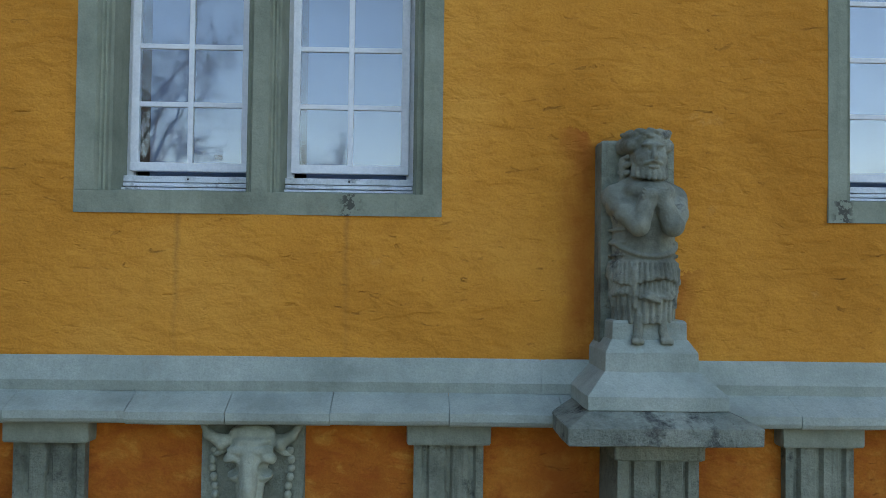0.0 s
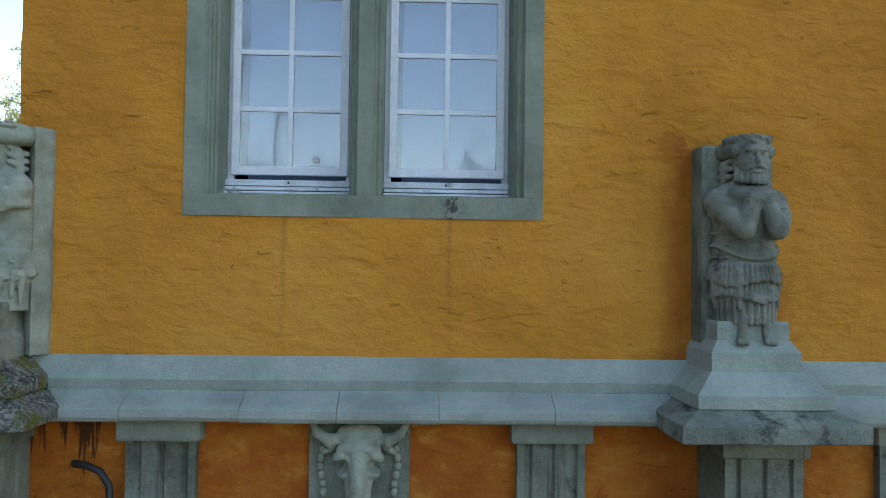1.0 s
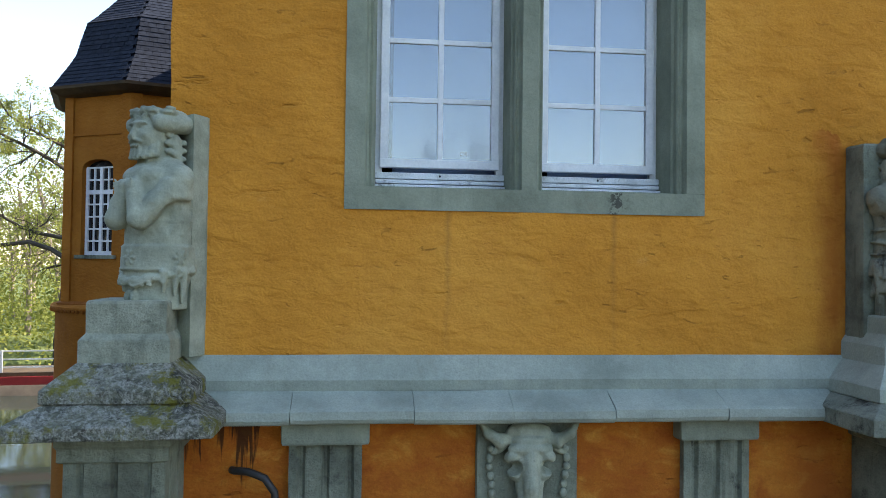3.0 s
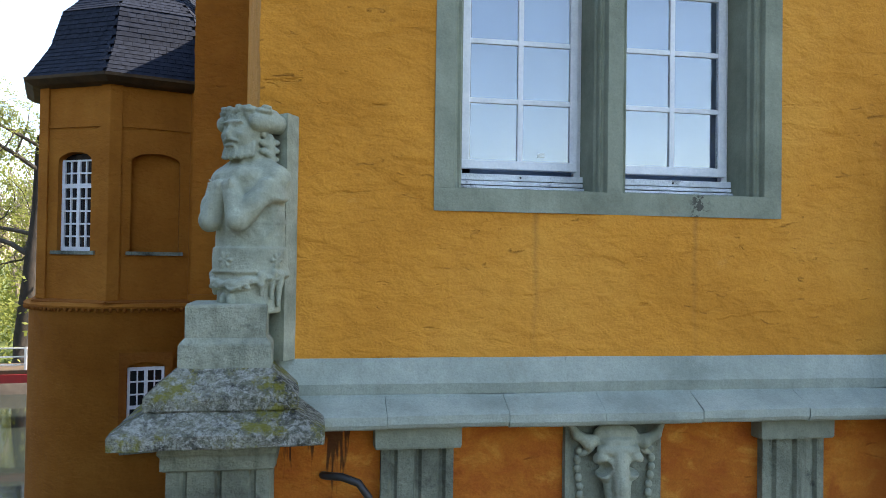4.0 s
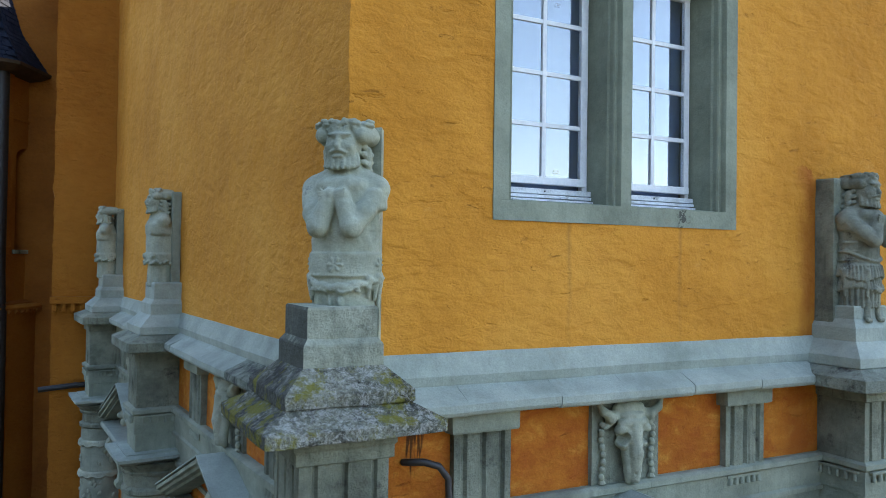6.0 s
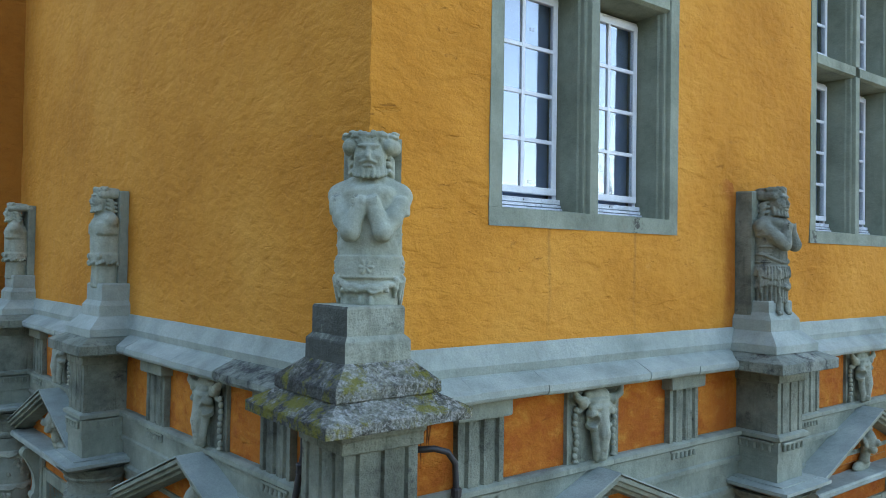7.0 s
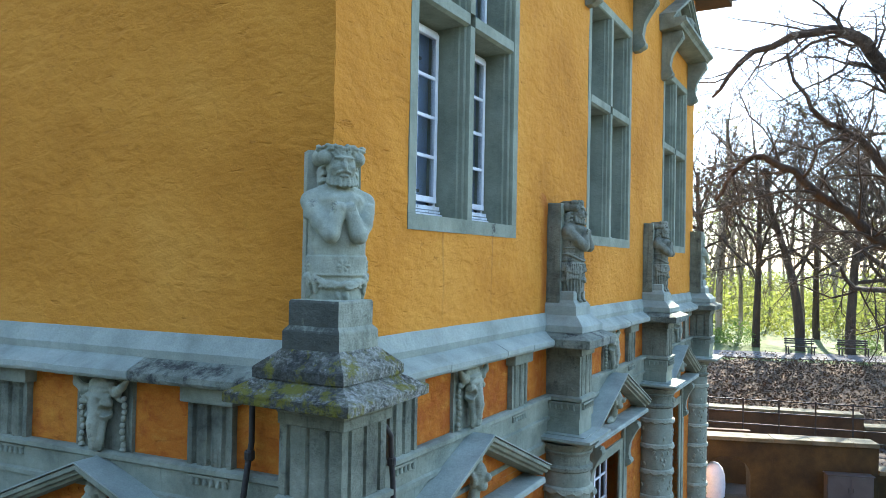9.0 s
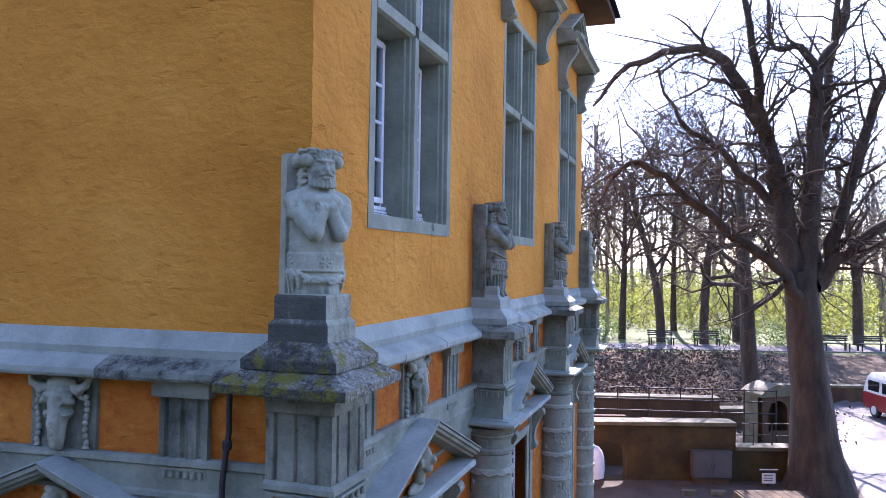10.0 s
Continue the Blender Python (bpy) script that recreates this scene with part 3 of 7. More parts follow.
def casement(win, x0, x1, z0, z1, rows, blind):
    """A white two-column casement in its fixed frame, with panes and a pale blind."""
    y = 0.275
    c = part("casement", cube(x0, x1, y + 0.03, y + 0.075, z0 - 0.03, z0 + 0.045, 0.004), FLAKY, win, "white painted casement with flaking bottom rail")
    for nm, b4, mt in (("frame_rail", (x0, x1, y + 0.03, y + 0.075, z1 - 0.05, z1), WHITE), ("frame_stile", (x0, x0 + 0.045, y + 0.03, y + 0.075, z0 + 0.045, z1 - 0.05), WHITE),
                       ("frame_stile", (x1 - 0.045, x1, y + 0.03, y + 0.075, z0 + 0.045, z1 - 0.05), WHITE),
                       ("weather_bar", (x0, x1, y - 0.018, y + 0.029, z0 + 0.03, z0 + 0.068), FLAKY), ("drip_rail", (x0 + 0.004, x1 - 0.004, y - 0.03, y + 0.029, z0 + 0.001, z0 + 0.024), FLAKY), ("drip_sill", (x0, x1, y - 0.045, y + 0.029, z0 - 0.026, z0 - 0.006), FLAKY)):
        part(nm, cube(*b4, 0.005), mt, c)
    part("screw_head", ball(bmesh.new(), ((x0 + x1) / 2, y - 0.018, z0 + 0.05), (0.007, 0.004, 0.007), None, 8), IRON, c)
    a0, a1, b0, b1 = x0 + 0.03, x1 - 0.03, z0 + 0.1, z1 - 0.035
    for b4 in ((a0, a1, b0, b0 + 0.055), (a0, a1, b1 - 0.055, b1)):
        part("sash_rail", cube(b4[0], b4[1], y - 0.002, y + 0.044, b4[2], b4[3], 0.006), WHITE, c)
    for b4 in ((a0, a0 + 0.052), (a1 - 0.052, a1)):
        part("sash_stile", cube(b4[0], b4[1], y + 0.0005, y + 0.0415, b0 + 0.03, b1 - 0.03, 0.006), WHITE, c)
    gx0, gx1, gz0, gz1 = a0 + 0.052, a1 - 0.052, b0 + 0.055, b1 - 0.055
    mid = (gx0 + gx1) / 2
    part("muntin", cube(mid - 0.017, mid + 0.017, y + 0.003, y + 0.036, gz0 - 0.01, gz1 + 0.01, 0.005), WHITE, c)
    h = (gz1 - gz0) / rows
    for i in range(1, rows):
        z = gz0 + h * i
        part("muntin", cube(gx0 - 0.01, gx1 + 0.01, y + 0.0055, y + 0.033, z - 0.016, z + 0.016, 0.005), WHITE, c)
    key = (round(mid - gx0, 3), round(h, 3))
    if key not in pane_mesh:
        bm2 = cube(-key[0] / 2, key[0] / 2, 0, 0.005, -h / 2, h / 2)
        pane_mesh[key] = finish(bm2, "pane")
    for i in range(rows):
        for k in (-1, 1):
            p = part("pane", pane_mesh[key], GLASS, c, m=pose(mid + k * (mid - gx0) / 2, y + 0.017, gz0 + h * (i + 0.5), random.uniform(-0.25, 0.25), 0, random.uniform(-0.25, 0.25)))
            p.visible_shadow = False
    if blind:
        part("blind", cube(x0 + 0.11, x1 - 0.02, y + 0.12, y + 0.124, z0 + 0.02, z1 - 0.02), BLIND, c, "pale blind behind the panes, coloured like the mirrored sky")


def stone_window(name, m, label):
    w = empty(name, label, "window", "upper windows", "structure", m)
    H = WIN_HALF
    for s in (-1, 1):
        part("jamb", stand(bmesh.new(), [(-s * H + s * a[0], a[1]) for a in jamb_plan(0, 1)], WIN_LOW + 0.13, WIN_TOP - 0.12), JAMB, w)
    sill = [(0.008, WIN_LOW), (-0.46, WIN_LOW), (-0.46, WIN_LOW + 0.16), (-0.2, WIN_LOW + 0.155), (-0.012, WIN_LOW + 0.131), (0.008, WIN_LOW + 0.1295)]
    part("sill", run(bmesh.new(), sill, -H, H, wobble=0.003), JAMB, w, "grey stone sill with run marks")
    hd = WIN_TOP
    head = [(0.009, hd), (0.009, hd - 0.11), (-0.01, hd - 0.125), (-0.07, hd - 0.13), (-0.3, hd - 0.15), (-0.46, hd - 0.15), (-0.46, hd)]
    part("lintel", run(bmesh.new(), head, -H, H), JAMB, w)
    part("mullion", stand(bmesh.new(), MULLION, WIN_LOW + 0.1, TRANSOM[0] + 0.01), JAMB, w)
    part("mullion", stand(bmesh.new(), MULLION, TRANSOM[1] - 0.01, hd - 0.1), JAMB, w)
    tz0, tz1 = TRANSOM
    tr = [(0.007, tz0 + 0.02), (0.007, tz1 - 0.02), (-0.03, tz1), (-0.3, tz1 + 0.01), (-0.45, tz1 + 0.01), (-0.45, tz0 - 0.01), (-0.3, tz0 - 0.01), (-0.03, tz0)]
    for s in (-1, 1):
        part("transom", run(bmesh.new(), tr, 0.05 if s > 0 else -(H - 0.13), (H - 0.13) if s > 0 else -0.05), JAMB, w)
    for a, b2 in ((-(H - 0.172), -0.098), (0.098, H - 0.172)):
        casement(w, a, b2, WIN_LOW + 0.178, TRANSOM[0] - 0.03, 4, True)
        casement(w, a, b2, TRANSOM[1] + 0.01, WIN_TOP - 0.15, 3, True)
    return w


win = stone_window("window_1", FRONT @ pose(BAYS[0], 0, 0), "grey stone cross window with white casements")
for i, c in enumerate(BAYS[1:]):
    w = copy_thing(win, FRONT @ pose(c, 0, 0))
    w.name = "window_%d" % (i + 2)


for z in (7.16, 8.36):
    part("catch", cube(-0.36, -0.315, 0.352, 0.366, z, z + 0.028, 0.004), IRON, win, "small black window catch")


# ---- triglyphs, drops, ox skulls ----
def fluted(w, out, n, groove, depth=0.035):
    """Plan of a fluted slab: n upright channels."""
    pts = [(-w, 0.02), (-w, -out)]
    pitch = 2 * w / n
    for i in range(n):
        c = -w + pitch * (i + 0.5)
        pts += [(c - groove, -out), (c - groove * 0.35, -out + depth), (c + groove * 0.35, -out + depth), (c + groove, -out)]
    return pts + [(w, -out), (w, 0.02)]


def drops(top, w, out, z, n=6):
    part("drop_band", cube(-w, w, -out - 0.012, -out + 0.02, z - 0.022, z, 0.004), STONE, top)
    for i in range(n):
        x = -w + 2 * w * (i + 0.5) / n
        part("drop", lathe(bmesh.new(), [(0.021, z - 0.07), (0.022, z - 0.065), (0.013, z - 0.02)], 10, x, -out - 0.004), STONE, top)


def triglyph(w):
    t = empty("triglyph", "fluted grey stone triglyph with a plain cap block", "triglyph", "frieze triglyphs")
    part("shaft", stand(bmesh.new(), fluted(w, 0.055, 3, w * 0.12, 0.024), 5.03, 5.5), STAINED, t)
    part("cap_block", tiers(bmesh.new(), [(-w - 0.035, w + 0.035, -0.1, 0.02, 5.488), (-w - 0.04, w + 0.04, -0.105, 0.02, 5.5), (-w - 0.04, w + 0.04, -0.105, 0.02, 5.6)], 0.004), STONE, t)
    drops(t, w * 0.9, 0.05, 4.965)
    return t


class Clay:
    """Carving: rounded forms melted together on a fine grid and skinned as one mesh."""

    def __init__(self, lo, hi, h):
        self.lo, self.h = np.array(lo, float), h
        n = np.ceil((np.array(hi) - self.lo) / h).astype(int) + 1
        self.g = np.ones(tuple(n), np.float32)

    def put(self, fn, lo, hi, k, cut=False):
        pad = k + 3 * self.h
        a = np.maximum(np.floor((np.array(lo) - pad - self.lo) / self.h).astype(int), 0)
        b2 = np.minimum(np.ceil((np.array(hi) + pad - self.lo) / self.h).astype(int) + 1, self.g.shape)
        if np.any(b2 <= a):
            return
        ax = [self.lo[i] + self.h * np.arange(a[i], b2[i]) for i in range(3)]
        d = fn(ax[0][:, None, None], ax[1][None, :, None], ax[2][None, None, :])
        sl = self.g[a[0]:b2[0], a[1]:b2[1], a[2]:b2[2]]
        if cut:
            d = -d
            t = np.clip(0.5 - 0.5 * (d - sl) / k, 0, 1)
            sl[...] = d * (1 - t) + sl * t + k * t * (1 - t)
        else:
            t = np.clip(0.5 + 0.5 * (d - sl) / k, 0, 1)
            sl[...] = d * (1 - t) + sl * t - k * t * (1 - t)

    def ball(self, c, r, q=None, k=0.012, cut=False):
        r = r if isinstance(r, tuple) else (r, r, r)
        m = np.array(Euler([radians(v) for v in (q or (0, 0, 0))]).to_matrix().transposed())

        def fn(x, y, z):
            p = (x - c[0], y - c[1], z - c[2])
            u = [(m[i][0] * p[0] + m[i][1] * p[1] + m[i][2] * p[2]) for i in range(3)]
            k0 = np.sqrt(sum((u[i] / r[i]) ** 2 for i in range(3)))
            k1 = np.sqrt(sum((u[i] / r[i] ** 2) ** 2 for i in range(3))) + 1e-6
            return k0 * (k0 - 1) / k1
        big = max(r)
        self.put(fn, [v - big for v in c], [v + big for v in c], k, cut)

    def tube(self, pts, rr, k=0.01, flat=1.0):
        rr = rr if isinstance(rr, (list, tuple)) else [rr] * len(pts)
        for (a, b2), (r0, r1) in zip(zip(pts, pts[1:]), zip(rr, rr[1:])):
            a, b2 = np.array(a, float), np.array(b2, float)
            d = b2 - a
            l2 = float(d @ d) + 1e-9

            def fn(x, y, z, a=a, d=d, l2=l2, r0=r0, r1=r1):
                p = (x - a[0], y - a[1], z - a[2])
                t = np.clip((p[0] * d[0] + p[1] * d[1] + p[2] * d[2]) / l2, 0, 1)
                return np.sqrt((p[0] - t * d[0]) ** 2 + ((p[1] - t * d[1]) / flat) ** 2 + (p[2] - t * d[2]) ** 2) - (r0 + t * (r1 - r0))
            r = max(r0, r1)
            self.put(fn, np.minimum(a, b2) - r, np.maximum(a, b2) + r, k)

    def drum(self, c, rx, ry, z0, z1, k=0.01, edge=0.01):
        """An upright oval drum with eased rims."""
        mid, half = (z0 + z1) / 2, (z1 - z0) / 2 - edge

        def fn(x, y, z):
            u, v = (x - c[0]), (y - c[1])
            q = np.sqrt((u / rx) ** 2 + (v / ry) ** 2)
            d = (q - 1) * min(rx, ry) + edge + 0 * z
            e = np.abs(z - mid) - half + 0 * d
            return np.minimum(np.maximum(d, e), 0) + np.sqrt(np.maximum(d, 0) ** 2 + np.maximum(e, 0) ** 2) - edge
        self.put(fn, (c[0] - rx, c[1] - ry, z0), (c[0] + rx, c[1] + ry, z1), k)

    def erode(self, amount, scale, seed):
        rs = np.random.RandomState(seed)
        ax = [self.lo[i] + self.h * np.arange(self.g.shape[i]) for i in range(3)]
        x, y, z = ax[0][:, None, None], ax[1][None, :, None], ax[2][None, None, :]
        total = 0
        for f in (1, 1, 1.7, 2.3, 3.1, 4.2, 5.5):
            w = rs.normal(size=3) * scale * f
            total = total + np.sin(w[0] * x + w[1] * y + w[2] * z + rs.uniform(0, 6.28)) / f ** 0.7
        self.g += (amount * total).astype(np.float32)

    def mesh(self, name):
        g = self.g
        s = g < 0
        sh = tuple(n - 1 for n in g.shape)
        acc, cnt = np.zeros(sh + (3,)), np.zeros(sh)
        corner = [(i, j, k) for i in (0, 1) for j in (0, 1) for k in (0, 1)]
        view = lambda arr, o: arr[o[0]:o[0] + sh[0], o[1]:o[1] + sh[1], o[2]:o[2] + sh[2]]
        for o in corner:
            for axis_i in range(3):
                if o[axis_i]:
                    continue
                q = tuple(v + (i == axis_i) for i, v in enumerate(o))
                ga, gb = view(g, o), view(g, q)
                hit = view(s, o) != view(s, q)
                t = np.where(hit, ga / np.where(hit, ga - gb, 1), 0)
                for i in range(3):
                    acc[..., i] += hit * (o[i] + (t if i == axis_i else 0))
                cnt += hit
        cells = np.argwhere(cnt > 0)
        index = -np.ones(sh, int)
        index[tuple(cells.T)] = np.arange(len(cells))
        v = self.lo + self.h * (cells + acc[tuple(cells.T)] / cnt[tuple(cells.T)][:, None])
        quads = []
        for axis_i in range(3):
            u, w = [(1, 2), (2, 0), (0, 1)][axis_i]
            a = [slice(1, -1)] * 3
            a[axis_i] = slice(0, -1)
            b2 = list(a)
            b2[axis_i] = slice(1, None)
            sa, sb = s[tuple(a)], s[tuple(b2)]
            for flip in (False, True):
                e = np.argwhere((sa & ~sb) if not flip else (~sa & sb))
                e = e + np.array([0 if i == axis_i else 1 for i in range(3)])
                du, dw = np.eye(3, dtype=int)[u], np.eye(3, dtype=int)[w]
                ring = [e - du - dw, e - dw, e, e - du]
                f = np.stack([index[tuple(r.T)] for r in ring], 1)
                quads.append(f[:, ::-1] if flip else f)
        quads = np.concatenate(quads)
        me = bpy.data.meshes.new(name)
        me.from_pydata(v.tolist(), [], quads.tolist())
        me.shade_smooth()
        return me


def ox_skull():
    t = empty("ox_skull_relief", "carved grey stone ox skull with bead strings on a panel", "relief", "frieze ox skulls")
    part("backplate", stand(bmesh.new(), [(-0.3, 0.02), (-0.29, -0.03), (-0.26, -0.022), (0.26, -0.022), (0.29, -0.03), (0.3, 0.02)], 5.03, 5.6), STAINED, t)
    c = Clay((-0.32, -0.22, 5.0), (0.32, 0.02, 5.64), 0.0075)
    c.ball((0, -0.05, 5.54), (0.13, 0.06, 0.055))
    c.ball((0, -0.085, 5.5), (0.105, 0.055, 0.035))
    c.ball((0, -0.1, 5.455), (0.13, 0.055, 0.04))
    c.ball((0, -0.08, 5.37), (0.12, 0.07, 0.09))
    for s in (-1, 1):
        c.ball((s * 0.1, -0.1, 5.415), (0.05, 0.045, 0.035), (0, s * 25, 0))
        c.ball((s * 0.085, -0.085, 5.31), (0.045, 0.05, 0.035), (0, s * -30, 0))
        c.tube([(s * 0.1, -0.05, 5.5), (s * 0.17, -0.075, 5.495), (s * 0.235, -0.085, 5.535), (s * 0.28, -0.07, 5.6)], [0.036, 0.036, 0.03, 0.014])
        c.ball((s * 0.165, -0.07, 5.49), (0.03, 0.05, 0.045))
        c.ball((s * 0.17, -0.05, 5.44), (0.06, 0.025, 0.02), (0, s * 28, 0))
        c.tube([(s * 0.05, -0.085, 5.28), (s * 0.04, -0.1, 5.13), (s * 0.025, -0.09, 5.06)], [0.035, 0.03, 0.026])
    c.tube([(0, -0.115, 5.42), (0, -0.14, 5.25), (0, -0.125, 5.08)], [0.05, 0.045, 0.035])
    for s in (-1, 1):
        c.ball((s * 0.098, -0.135, 5.352), (0.05, 0.09, 0.04), (0, s * 20, 0), 0.004, True)
        c.ball((s * 0.02, -0.175, 5.12), (0.011, 0.03, 0.02), None, 0.004, True)
    c.erode(0.0012, 22, 3)
    skull = c.mesh("skull")
    part("skull", skull, CARVED, t)
    for s in (-1, 1):
        for i in range(8):
            part("bead", ball(bmesh.new(), (s * (0.215 + 0.01 * math.sin(i)), -0.045, 5.44 - i * 0.05), (0.022, 0.022, 0.022 + 0.004 * (i % 2)), None, 10), CARVED, t, smooth=True)
        part("tassel", tube(bmesh.new(), [(s * 0.215, -0.04, 5.08), (s * 0.215, -0.045, 5.045)], [0.012, 0.03], 6), CARVED, t)
    return t


trig = triglyph(0.2)
skull = ox_skull()
spots = [(FRONT, c + d) for c in BAYS for d in (-1.14, 1.12)] + [(LEFT, c + d) for c in LEFT_BAYS for d in (-1.03, 1.05)]
for k, (m, x) in enumerate(spots):
    if k:
        copy_thing(trig, m @ pose(x, 0, 0))
    else:
        trig.matrix_basis = m @ pose(x, 0, 0)
for k, (m, x) in enumerate([(FRONT, c) for c in BAYS] + [(LEFT, c) for c in LEFT_BAYS]):
    if k:
        copy_thing(skull, m @ pose(x, 0, 0))
    else:
        skull.matrix_basis = m @ pose(x, 0, 0)


# ---- piers with pedestals ----
def pier(label, hx, front, side_flutes):
    """Fluted pier of the frieze zone with its mouldings; its front stands at -front from its own origin, its back at the wall."""
    t = empty("pier", label, "pier", "entablature piers")
    slab2 = lambda g, z0, z1, e=0.0: [(-hx - g, hx + g, -front - g, 0.0, z0), (-hx - g - e, hx + g + e, -front - g - e, 0.0, z1)]
    part("pier_core", cube(-hx + 0.035, hx - 0.035, -front + 0.035, -0.002, 5.0, 5.61), STAINED, t)
    part("fluted_face", stand(bmesh.new(), [(x, y - front + 0.036) for x, y in fluted(hx, 0.035, 3, hx * 0.075, 0.022)], 5.03, 5.5), STAINED, t)
    for s in (-1, 1):
        if side_flutes:
            half = front / 2
            f = part("fluted_face", stand(bmesh.new(), fluted(half - 0.018, 0.035, 3, half * 0.075, 0.022), 5.03, 5.5), STAINED, t)
            f.matrix_basis = pose(s * (hx - 0.036), -half + 0.018, 0, 0, 0, s * 90)
        else:
            part("side_face", cube(min(s * hx, s * (hx - 0.034)), max(s * hx, s * (hx - 0.034)), -front + 0.037, -0.001, 5.03, 5.5, 0.004), STAINED, t)
    part("cap_block", tiers(bmesh.new(), slab2(0.012, 5.49, 5.5, 0.016) + slab2(0.028, 5.56, 5.575, 0.012) + slab2(0.04, 5.585, 5.612), 0.004), STAINED, t)
    part("base_fillet", tiers(bmesh.new(), slab2(0.01, 4.965, 4.985, 0.03) + slab2(0.04, 5.02, 5.036, -0.03)), STONE, t)
    part("architrave_block", tiers(bmesh.new(), slab2(0.0, 4.6, 4.78) + slab2(0.014, 4.785, 4.964)), STONE, t)
    part("abacus", tiers(bmesh.new(), slab2(0.06, 4.5, 4.55, 0.12) + slab2(0.19, 4.555, 4.585) + slab2(0.1, 4.6, 4.61), 0.004), LEDGE, t)
    for q, w, off in ((0, hx, front), (90, front / 2, hx), (-90, front / 2, hx)):
        rot = pose(0, 0, 0, 0, 0, q) if q == 0 else pose(0, -front / 2, 0, 0, 0, q)
        band = part("drop_band", cube(-w * 0.85, w * 0.85, -off - 0.045, -off - 0.013, 4.945, 4.965, 0.003), STONE, t, m=rot)
        for i in range(5):
            part("drop", lathe(bmesh.new(), [(0.017, 4.885), (0.018, 4.89), (0.011, 4.945)], 8, w * 0.85 * (i - 2) / 2.4, -off - 0.032), STONE, band)
    return t


def column():
    """A round column with raised leaf rings."""
    t = empty("column", "grey stone column with scalloped leaf rings", "column", "facade columns")
    r = 0.285
    part("shaft", lathe(bmesh.new(), [(r + 0.03, 0.9), (r + 0.01, 1.0), (r, 1.6), (r - 0.01, 4.1), (r - 0.02, 4.2)], 32), STONE, t, smooth=True)
    part("base", lathe(bmesh.new(), [(0.42, -2.0), (0.42, 0.7), (0.38, 0.76), (0.4, 0.82), (0.33, 0.9)], 32), STONE, t)
    part("capital", lathe(bmesh.new(), [(0.26, 4.16), (0.3, 4.19), (0.3, 4.225), (0.262, 4.25), (0.262, 4.36), (0.29, 4.37), (0.3, 4.395), (0.29, 4.41), (0.34, 4.47), (0.365, 4.5)], 32), STAINED, t, smooth=True)
    rng = random.Random(4)
    for k in range(8):
        z = 3.98 - k * 0.42
        bm = bmesh.new()
        n = 44
        rows = []
        for i in range(n):
            a = 2 * math.pi * i / n
            d = 0.035 * abs(math.sin(a * 6)) + rng.uniform(0, 0.008)
            rows.append([bm.verts.new((rr * math.cos(a), rr * math.sin(a), zz)) for rr, zz in ((r - 0.01, z + 0.03), (r + 0.018, z + 0.012), (r + 0.03, z - 0.01 - d), (r + 0.014, z - 0.026 - d), (r - 0.02, z - 0.02 - d))])
        for i in range(n):
            p, q = rows[i], rows[(i + 1) % n]
            for j in range(4):
                bm.faces.new((p[j], q[j], q[j + 1], p[j + 1]))
        part("leaf_ring", bm, CARVED, t)
        bm = bmesh.new()
        for i in range(24):
            a, zz = rng.uniform(0, 6.28), z - rng.uniform(0.1, 0.34)
            ball(bm, (math.cos(a) * (r - 0.014), math.sin(a) * (r - 0.014), zz), (0.028, 0.026, 0.036), (rng.uniform(-30, 30), 0, math.degrees(a)), 6)
        part("leaf_relief", bm, CARVED, t, smooth=True)
    return t


PED = [(0.5, 5.612), (0.505, 5.617), (0.505, 5.7), (0.498, 5.706), (0.368, 5.762), (0.372, 5.764), (0.376, 5.768), (0.376, 5.838), (0.37, 5.846), (0.262, 5.95)]


PED_CORNER = [(0.48, 5.636), (0.488, 5.641), (0.488, 5.697), (0.48, 5.704), (0.345, 5.78), (0.35, 5.782), (0.358, 5.788), (0.358, 5.848), (0.35, 5.857), (0.228, 5.965)]


def corner_pedestal(label):
    """The narrower, crusted pedestal on the house corner."""
    t = empty("statue_pedestal", label, "pedestal", "statue pedestals")
    sq = lambda rows: [(-a, a, -a, a, z) for a, z in rows]
    part("bed_block", cube(-0.32, 0.32, -0.32, 0.32, 5.605, 5.642, 0.006), STAINED, t)
    part("eaves_slab", tiers(bmesh.new(), sq(PED_CORNER[:5]), 0.006), CRUST, t)
    part("sloping_slab", tiers(bmesh.new(), sq([(0.325, 5.765)] + PED_CORNER[5:]), 0.006), CRUST, t)
    part("lower_block", tiers(bmesh.new(), sq([(0.226, 5.955), (0.226, 6.074), (0.222, 6.084), (0.196, 6.114)]), 0.002), BLOCK, t)
    part("upper_block", tiers(bmesh.new(), sq([(0.198, 6.105), (0.199, 6.262), (0.192, 6.276)]), 0.002), BLOCK, t)
    return t


